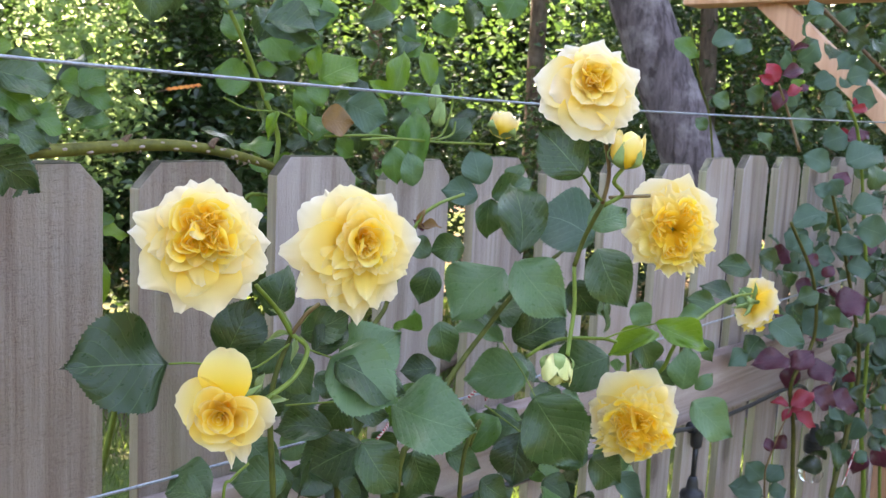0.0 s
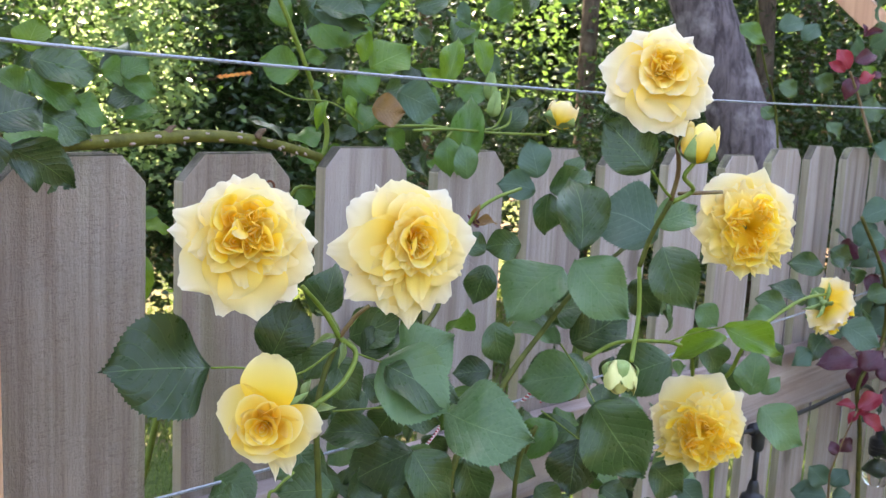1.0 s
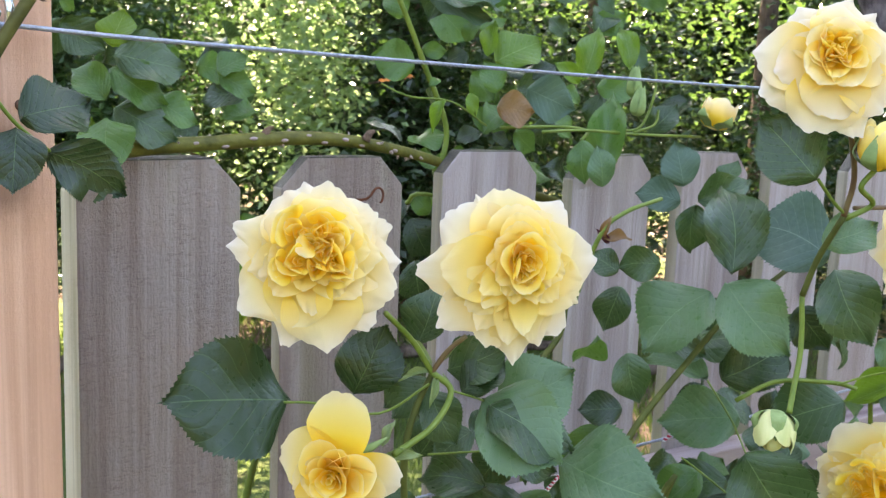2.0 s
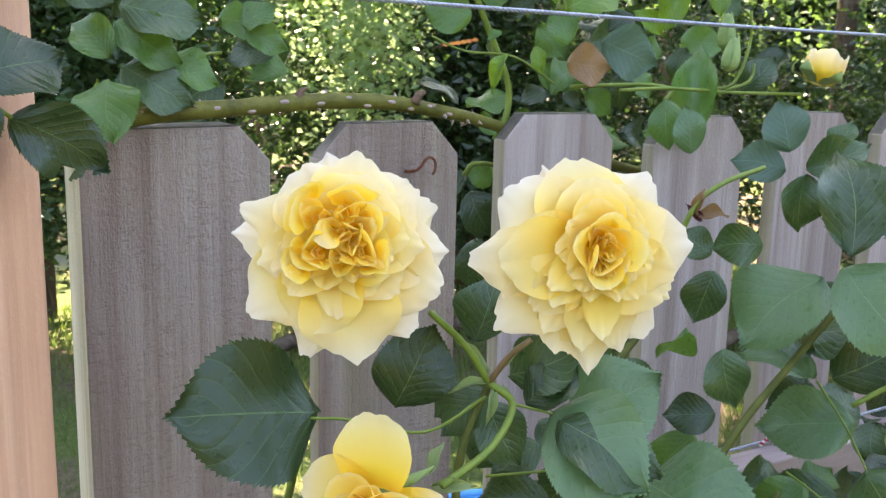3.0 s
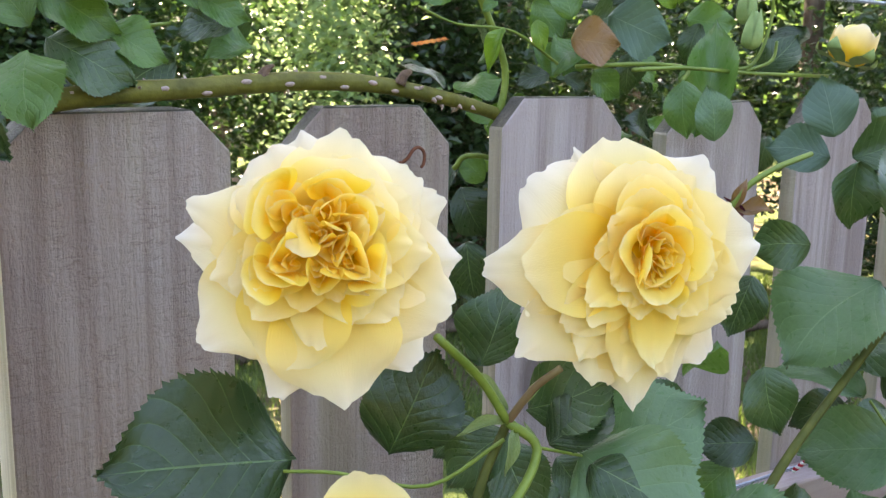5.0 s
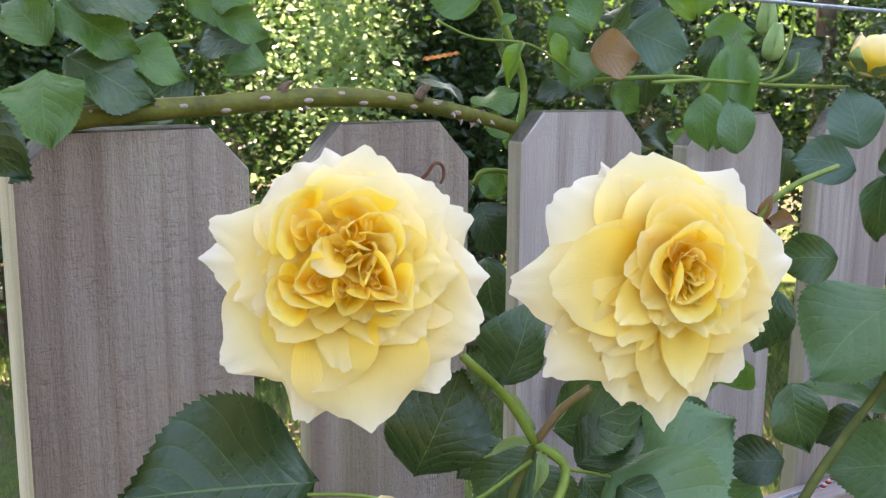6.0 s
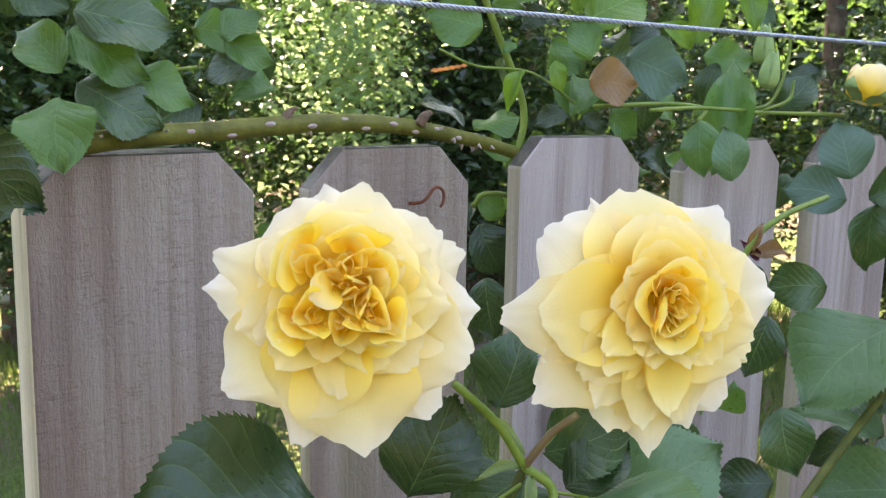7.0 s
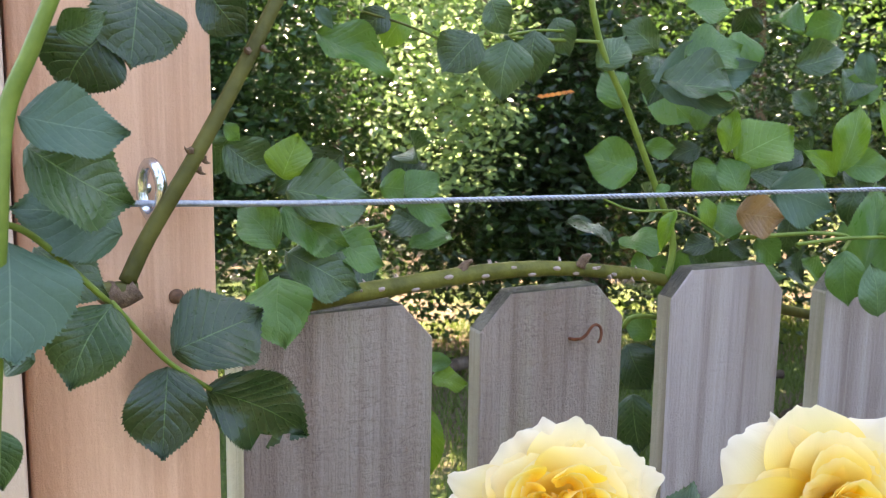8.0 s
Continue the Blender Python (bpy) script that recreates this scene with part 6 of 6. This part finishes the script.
leaf(burgundy_rose, (1.353, -0.17, 1.264), (1.334, -0.139, 1.273), (-0.69, -0.32, 0.65), "r", 0.8, 1)
leaf(burgundy_rose, (1.371, -0.17, 1.253), (1.351, -0.161, 1.229), (-0.8, -0.34, 0.5), "r", 0.8, 1)
leaf(burgundy_rose, (1.406, -0.17, 1.24), (1.43, -0.209, 1.211), (-0.8, -0.34, 0.5), "r", 0.8, 0)
leaf(burgundy_rose, (1.373, -0.17, 1.246), (1.395, -0.185, 1.259), (-0.68, -0.39, 0.61), "r", 0.9, 1)
leaf(burgundy_rose, (1.324, -0.15, 1.161), (1.33, -0.136, 1.188), (-0.81, -0.24, 0.54), "w", 1, 0)
leaf(burgundy_rose, (1.525, -0.2, 1.263), (1.575, -0.25, 1.232), (-0.69, -0.4, 0.6), "w", 1, 2)
leaf(burgundy_rose, (1.468, -0.18, 1.283), (1.499, -0.224, 1.247), (-0.79, -0.16, 0.59), "w", 1.2, 2)
leaf(burgundy_rose, (1.602, -0.2, 1.373), (1.577, -0.187, 1.333), (-0.88, -0.18, 0.44), "d", 1.2, 0)
leaf(burgundy_rose, (1.637, -0.2, 1.381), (1.671, -0.238, 1.412), (-0.85, -0.3, 0.43), "d", 1.2, 2)
leaf(burgundy_rose, (1.745, -0.2, 1.163), (1.727, -0.185, 1.104), (-0.73, -0.38, 0.57), "b", 1.3, 2)
leaf(burgundy_rose, (1.82, -0.2, 1.056), (1.802, -0.184, 0.995), (-0.79, -0.17, 0.59), "w", 1, 0)
leaf(burgundy_rose, (1.909, -0.2, 1.05), (1.926, -0.227, 0.992), (-0.75, -0.3, 0.59), "w", 1, 0)
leaf(burgundy_rose, (1.352, -0.13, 1.082), (1.33, -0.096, 1.118), (-0.82, -0.23, 0.53), "b", 1.2, 2)
leaf(burgundy_rose, (1.368, -0.13, 1.078), (1.398, -0.154, 1.111), (-0.79, -0.36, 0.51), "b", 1.2, 2)
leaf(burgundy_rose, (1.358, -0.13, 1.053), (1.325, -0.084, 1.055), (-0.76, -0.27, 0.59), "b", 1.2, 2)
leaf(burgundy_rose, (1.391, -0.13, 1.044), (1.419, -0.16, 1.053), (-0.75, -0.37, 0.55), "b", 1.2, 0)
leaf(burgundy_rose, (1.362, -0.13, 1.039), (1.317, -0.067, 1.058), (-0.78, -0.28, 0.56), "b", 1, 0)
leaf(burgundy_rose, (1.651, -0.2, 0.951), (1.68, -0.212, 1.006), (-0.74, -0.36, 0.57), "d", 1.2, 2)
leaf(burgundy_rose, (1.639, -0.17, 1.149), (1.615, -0.156, 1.107), (-0.77, -0.26, 0.59), "d", 1.2, 2)
leaf(burgundy_rose, (1.591, -0.17, 1.187), (1.625, -0.199, 1.174), (-0.76, -0.32, 0.57), "d", 1.2, 0)
leaf(burgundy_rose, (1.803, -0.2, 1.24), (1.796, -0.17, 1.279), (-0.8, -0.32, 0.5), "d", 1.2, 2)
leaf(burgundy_rose, (1.907, -0.2, 1.19), (1.885, -0.182, 1.159), (-0.87, -0.24, 0.43), "d", 1.2, 0)
leaf(burgundy_rose, (1.432, -0.08, 1.893), (1.474, -0.116, 1.883), (-0.92, -0.3, 0.25), "d", 1.2, 2)
leaf(burgundy_rose, (1.32, -0.06, 1.926), (1.293, -0.032, 1.948), (-0.92, -0.31, 0.23), "d", 1.2, 0)
leaf(burgundy_rose, (1.223, -0.03, 1.909), (1.199, -0.001, 1.931), (-0.87, -0.44, 0.22), "d", 1.1, 0)
leaf(burgundy_rose, (1.149, -0.02, 1.86), (1.139, 0.002, 1.882), (-0.79, -0.55, 0.28), "d", 1.1, 0)
leaf(burgundy_rose, (1.571, -0.12, 1.989), (1.533, -0.084, 1.974), (-0.83, -0.48, 0.28), "b", 1.2, 2)
leaf(burgundy_rose, (1.586, -0.14, 1.99), (1.625, -0.176, 2.006), (-0.94, -0.23, 0.24), "b", 1.2, 2)
leaf(burgundy_rose, (1.562, -0.14, 1.951), (1.538, -0.112, 1.93), (-0.89, -0.36, 0.29), "b", 1.2, 2)
leaf(burgundy_rose, (1.632, -0.14, 1.96), (1.667, -0.188, 1.943), (-0.9, -0.37, 0.22), "b", 1.2, 0)
leaf(burgundy_rose, (1.417, -0.1, 2.126), (1.45, -0.123, 2.141), (-0.89, -0.42, 0.16), "b", 1.2, 2)
leaf(burgundy_rose, (1.585, -0.1, 2.131), (1.559, -0.059, 2.117), (-0.96, -0.22, 0.18), "d", 1.2, 2)
leaf(burgundy_rose, (1.686, -0.14, 2.153), (1.704, -0.173, 2.128), (-0.91, -0.38, 0.18), "d", 1.2, 2)
leaf(burgundy_rose, (1.556, -0.14, 2.09), (1.596, -0.179, 2.067), (-0.93, -0.3, 0.22), "d", 1.2, 2)
stem(burgundy_rose, [(1.298, -0.16, 1.823), (1.292, -0.13, 1.903), (1.253, -0.12, 1.96)], 0.004, 0.003, STEM_RED)
stem(burgundy_rose, [(1.601, -0.2, 0.994), (1.669, -0.2, 1.15), (1.697, -0.2, 1.316), (1.547, -0.2, 1.554), (1.385, -0.2, 1.753)], 0.008, 0.004, CANE_DARK)
stem(burgundy_rose, [(2.123, -0.2, 0.115), (1.854, -0.2, 0.924), (1.773, -0.2, 1.127), (1.741, -0.2, 1.366), (1.637, -0.2, 1.627), (1.528, -0.2, 1.851), (1.432, -0.2, 1.934)], 0.008, 0.004, STEM)
stem(burgundy_rose, [(1.653, -0.15, 0.319), (1.487, -0.15, 1.01), (1.45, -0.15, 1.185), (1.382, -0.16, 1.307), (1.435, -0.18, 1.407), (1.372, -0.19, 1.544), (1.215, -0.19, 1.682)], 0.007, 0.004, CANE_DARK)
stem(burgundy_rose, [(1.465, -0.14, 0.554), (1.344, -0.14, 1.044), (1.327, -0.15, 1.147), (1.369, -0.17, 1.26)], 0.003, 0.002, STEM_RED)
stem(burgundy_rose, [(1.925, -0.18, 0.201), (1.684, -0.18, 0.962), (1.721, -0.18, 1.104), (1.722, -0.18, 1.293)], 0.008, 0.006, STEM)
stem(burgundy_rose, [(2.229, -0.2, 0.249), (1.98, -0.2, 0.922), (1.926, -0.2, 1.186)], 0.006, 0.005, STEM)
stem(burgundy_rose, [(2.368, -0.2, 1.859), (1.784, -0.16, 2.015), (1.584, -0.13, 2.092), (1.495, -0.1, 2.14)], 0.005, 0.006, BARKY)
thorns(wpart("cane", tube([(-0.429, -0.165, 1.862), (-0.437, -0.166, 1.858), (-0.444, -0.168, 1.862)], [0.0068, 0.0062], 9, 3, wobble=0.3), BARKY, post_rose, "dry brown knot of the cane"),
       [(-0.315, -0.15, 2.067), (-0.348, -0.155, 2.012), (-0.371, -0.16, 1.971), (-0.398, -0.165, 1.926), (-0.422, -0.165, 1.887)], 0.0050, 9, 9, 0.0055, BARKY)


def fill_leaves(plant, count, seed, lo, hi, size, kinds, toward=(-0.5, -0.75, 0.5), lean=0.5):
    """Lesser leaves inside a plant."""
    r = random.Random(seed)
    for k in range(count):
        b = Vector([r.uniform(a, c) for a, c in zip(lo, hi)])
        d = Vector((r.uniform(-1, 1), r.uniform(-0.6, 0.4), r.uniform(-0.9, 0.5))).normalized() * size * r.uniform(0.65, 1.2)
        face = Vector(toward) + Vector([r.uniform(-lean, lean) for _ in range(3)])
        leaf(plant, b, b + d, face, r.choice(kinds), r.uniform(0.9, 1.2))


fill_leaves(rose, 34, 1, (-0.10, -0.24, 1.20), (0.62, -0.12, 1.60), 0.055, "ddds")
fill_leaves(rose, 24, 2, (0.12, -0.28, 1.10), (0.60, -0.14, 1.66), 0.055, "dddm")
fill_leaves(rose, 12, 6, (-0.24, -0.24, 1.25), (0.05, -0.12, 1.52), 0.055, "ddd")
fill_leaves(climber, 36, 3, (0.02, 0.03, 1.74), (0.50, 0.14, 1.92), 0.05, "ddmm")
fill_leaves(climber, 11, 7, (-0.34, 0.04, 1.80), (-0.10, 0.12, 1.95), 0.05, "ddm")
fill_leaves(climber, 30, 8, (0.0, 0.05, 1.95), (0.6, 0.16, 2.15), 0.055, "dmm")
fill_leaves(burgundy_rose, 80, 4, (1.25, -0.10, 1.25), (2.3, -0.04, 2.15), 0.062, "bbdd")
fill_leaves(burgundy_rose, 40, 5, (1.35, -0.18, 1.30), (2.0, -0.10, 1.75), 0.055, "bbdw")
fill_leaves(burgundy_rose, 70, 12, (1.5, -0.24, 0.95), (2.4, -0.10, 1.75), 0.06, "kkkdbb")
# deep-green leaves added low inside to stand in for shade in the gaps
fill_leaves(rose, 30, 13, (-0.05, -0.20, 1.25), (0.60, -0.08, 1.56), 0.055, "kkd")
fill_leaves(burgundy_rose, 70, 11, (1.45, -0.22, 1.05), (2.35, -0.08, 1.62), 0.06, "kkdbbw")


# ---- fittings ----
hook = thing("screw_hook", (-0.052, 0.0, 1.758), "rusty open screw hook in a fence picket", "hook")
wpart("shank", tube([(-0.056, 0.006, 1.7565), (-0.054, -0.004, 1.757), (-0.0505, -0.010, 1.7585)], [0.0014, 0.0014], 8, 4), RUST, hook)
wpart("bend", tube([(-0.0505, -0.010, 1.7585), (-0.0465, -0.012, 1.7625), (-0.0430, -0.013, 1.7680), (-0.0385, -0.013, 1.7700), (-0.0340, -0.013, 1.7675), (-0.0325, -0.013, 1.7625), (-0.0340, -0.014, 1.7575), (-0.0362, -0.014, 1.7545)], [0.0014, 0.0012], 8, 5), RUST, hook)

eye_bolt = thing("eye_bolt", (-0.417, -0.135, 1.905), "bright zinc-plated eye bolt in the arbour post", "eye bolt")
ring = [Vector((-0.417, -0.150, 1.909)) + 0.0135 * Vector((0.26 * math.cos(a), -0.60 * math.cos(a), 1.0 * math.sin(a))) for a in np.linspace(0, 2 * math.pi, 25).tolist()]
wpart("ring", tube(ring, [0.0032], 8, 1, cap=False), STEEL, eye_bolt)
wpart("shank", tube([(-0.4185, -0.142, 1.909), (-0.4185, -0.125, 1.909)], [0.003], 8, 1), STEEL, eye_bolt)


def string_bulb(x, y, top, label, group, neck):
    """A socket and bulb; neck: the length of thin cord between the junction at the top and the socket."""
    ob = thing("string_light", (x, y, top), label, "string light", group)
    z = top
    if neck:
        wpart("junction", tube([(x - 0.03, y, z + 0.004), (x + 0.03, y, z - 0.004)], [0.0125], 12, 1), BLACK, ob)
        wpart("collar", tube([(x, y, z), (x, y, z - 0.012), (x, y, z - 0.040), (x, y, z - 0.046)], [0.013, 0.0135, 0.0125, 0.008], 14, 2), BLACK, ob)
        wpart("cord_drop", tube([(x, y, z - 0.04), (x, y, z - neck)], [0.0055], 10, 2), BLACK, ob)
        z -= neck
    wpart("socket", tube([(x, y, z + 0.010), (x, y, z), (x, y, z - 0.018), (x, y, z - 0.024), (x, y, z - 0.062), (x, y, z - 0.066)], [0.0075, 0.011, 0.0135, 0.0235, 0.0245, 0.0225], 20, 2), BLACK, ob)
    for k in range(3):
        wpart("rib", tube([(x, y, z - 0.030 - 0.010 * k), (x, y, z - 0.034 - 0.010 * k)], [0.0255], 20, 1), BLACK, ob)
    b = z - 0.064
    wpart("bulb", tube([(x, y, b), (x, y, b - 0.012), (x, y, b - 0.035), (x, y, b - 0.060), (x, y, b - 0.078), (x, y, b - 0.086)], [0.017, 0.019, 0.027, 0.0325, 0.024, 0.004], 22, 4), GLASS, ob, "clear glass bulb")
    wpart("filament_stem", tube([(x, y, b), (x, y, b - 0.032)], [0.008, 0.004], 8, 2), WHITE, ob)
    return ob


string_bulb(1.095, -0.085, 1.252, "black string-light socket hanging below the fence rail", "string lights", 0.118)
string_bulb(1.775, -0.085, 1.10, "string-light bulb of clear glass in a black socket", "string lights", 0)
cord = thing("light_cord", (1.2, -0.07, 1.26), "black rubber cord of the string lights along the rail", "cord")
wpart("cord", tube([(-0.6, -0.06, 1.36), (0.2, -0.065, 1.30), (0.7, -0.07, 1.275), (0.985, -0.08, 1.262), (1.10, -0.085, 1.250), (1.35, -0.07, 1.235), (1.65, -0.075, 1.235), (1.775, -0.085, 1.10 + 0.08), (2.1, -0.07, 1.27)], [0.005], 8, 8), BLACK, cord)


def twine(points, label):
    ob = thing("twine", points[0], label, "twine")
    line = curve_points(points, 24)
    n = len(line)
    for s, m in ((0, TWINE_RED), (0.5, TWINE_WHITE)):
        q = [p + 0.0011 * Vector((math.cos(a), 0.3 * math.sin(a), math.sin(a))) for p, a in ((p, 2 * math.pi * (k / 7 + s)) for k, p in enumerate(line))]
        wpart("strand", tube(q, [0.0013], 5, 1), m, ob)
    return ob


TIE = "red and white twine tying a rose stem to the wire"
twine([(0.268, -0.148, 1.488), (0.278, -0.156, 1.500), (0.292, -0.158, 1.503), (0.305, -0.154, 1.492), (0.310, -0.146, 1.478)], TIE)
twine([(0.086, -0.15, 1.462), (0.094, -0.152, 1.472), (0.108, -0.15, 1.480), (0.12, -0.146, 1.486)], TIE)
twine([(-0.10, -0.15, 1.470), (-0.088, -0.155, 1.474), (-0.074, -0.152, 1.470)], TIE)
twine([(1.62, -0.2, 0.95), (1.80, -0.18, 1.05), (1.98, -0.15, 1.2)], "red and white twine running up beside the fence")


# ---- things beyond the fence ----
bin_ = thing("plastic_bin", (0.75, 0.95, 0), "bright blue plastic bin behind the fence", "bin")
wpart("body", tube([(0.75, 0.95, 0.0), (0.75, 0.95, 0.02), (0.75, 0.95, 0.75)], [0.20, 0.20, 0.24], 24, 1), BLUE, bin_)
wpart("rim", tube([Vector((0.75 + 0.245 * math.cos(a), 0.95 + 0.245 * math.sin(a), 0.75)) for a in np.linspace(0, 2 * math.pi, 33).tolist()], [0.012], 8, 1, cap=False), BLUE, bin_)
pipe = thing("white_pipe", (0.4, 6.6, 0.2), "white plastic pipe lying on logs by the woods", "pipe")
wpart("tube", tube([(-1.6, 6.7, 0.62), (1.0, 6.5, 0.60)], [0.075], 16, 1), WHITE, pipe)
wpart("tube", tube([(-1.6, 6.5, 0.40), (0.9, 6.35, 0.36)], [0.06], 16, 1), WHITE, pipe)
for x in (-1.2, 0.6):
    wpart("support", box(x - 0.08, x + 0.08, 6.3, 6.8, -0.05, 0.55, 0.01), BARK_BROWN, pipe)
for k, (x, y, a, L) in enumerate(((2.3, 4.9, 0.3, 1.4), (3.6, 4.3, -0.5, 1.7), (1.2, 5.6, 0.8, 1.1), (4.4, 3.4, 0.1, 1.2))):
    log = thing("fallen_branch", (x, y, 0.05), "fallen dry branch on the leaf litter", "branch", "fallen branches")
    d = Vector((math.cos(a), math.sin(a), 0.03)) * L / 2
    wpart("wood", tube([Vector((x, y, 0.07)) - d, Vector((x + 0.05, y + 0.04, 0.11)), Vector((x, y, 0.08)) + d], [0.05, 0.045, 0.03], 9, 5, wobble=0.15), BARK_BROWN, log)
sprig = thing("orange_sprig", (2.62, 4.18, 1.9), "sprig of orange leaves hanging in the undergrowth", "sprig")
ORANGE = plain("orange_leaf", (0.55, 0.14, 0.03), (0.75, 0.30, 0.06), 30, 0.5)
for k in range(6):
    b = Vector((2.55 + 0.030 * k, 4.22 - 0.016 * k, 1.925 + 0.006 * k))
    bm = bmesh.new()
    v = [bm.verts.new(b + Vector(q)) for q in ((0, 0, 0), (0.022, -0.01, 0.012), (0.045, -0.02, -0.004), (0.022, -0.01, -0.014))]
    bm.faces.new((v[0], v[1], v[2])), bm.faces.new((v[0], v[2], v[3]))
    wpart("leaf", bm, ORANGE, sprig, smooth=False)
wpart("twig", tube([(2.50, 4.25, 1.90), (2.62, 4.19, 1.93), (2.74, 4.12, 1.95)], [0.004, 0.002], 5, 3), BARK_BROWN, sprig)


def grass_patch(count, seed):
    g = np.random.default_rng(seed)
    x, y = g.uniform(-1.2, 6.5, count), g.uniform(1.0, 6.5, count)
    a, h = g.uniform(0, 6.28, count), g.uniform(0.03, 0.09, count)
    base = np.stack([x, y, np.full(count, -0.03)], 1)
    side = np.stack([np.cos(a), np.sin(a), 0 * a], 1) * 0.006
    tip = base + np.stack([np.sin(a) * h * 0.5, np.cos(a) * h * 0.5, h + 0.03], 1)
    verts = np.stack([base - side, base + side, tip], 1).reshape(-1, 3)
    me = bpy.data.meshes.new("grass")
    me.from_pydata(verts.tolist(), [], (np.arange(count)[:, None] * 3 + [0, 1, 2]).tolist())
    me.materials.append(GRASS)
    return new("grass", me)


tagged(grass_patch(40000, 8), "short green lawn grass behind the fence", "grass", kind="stuff")
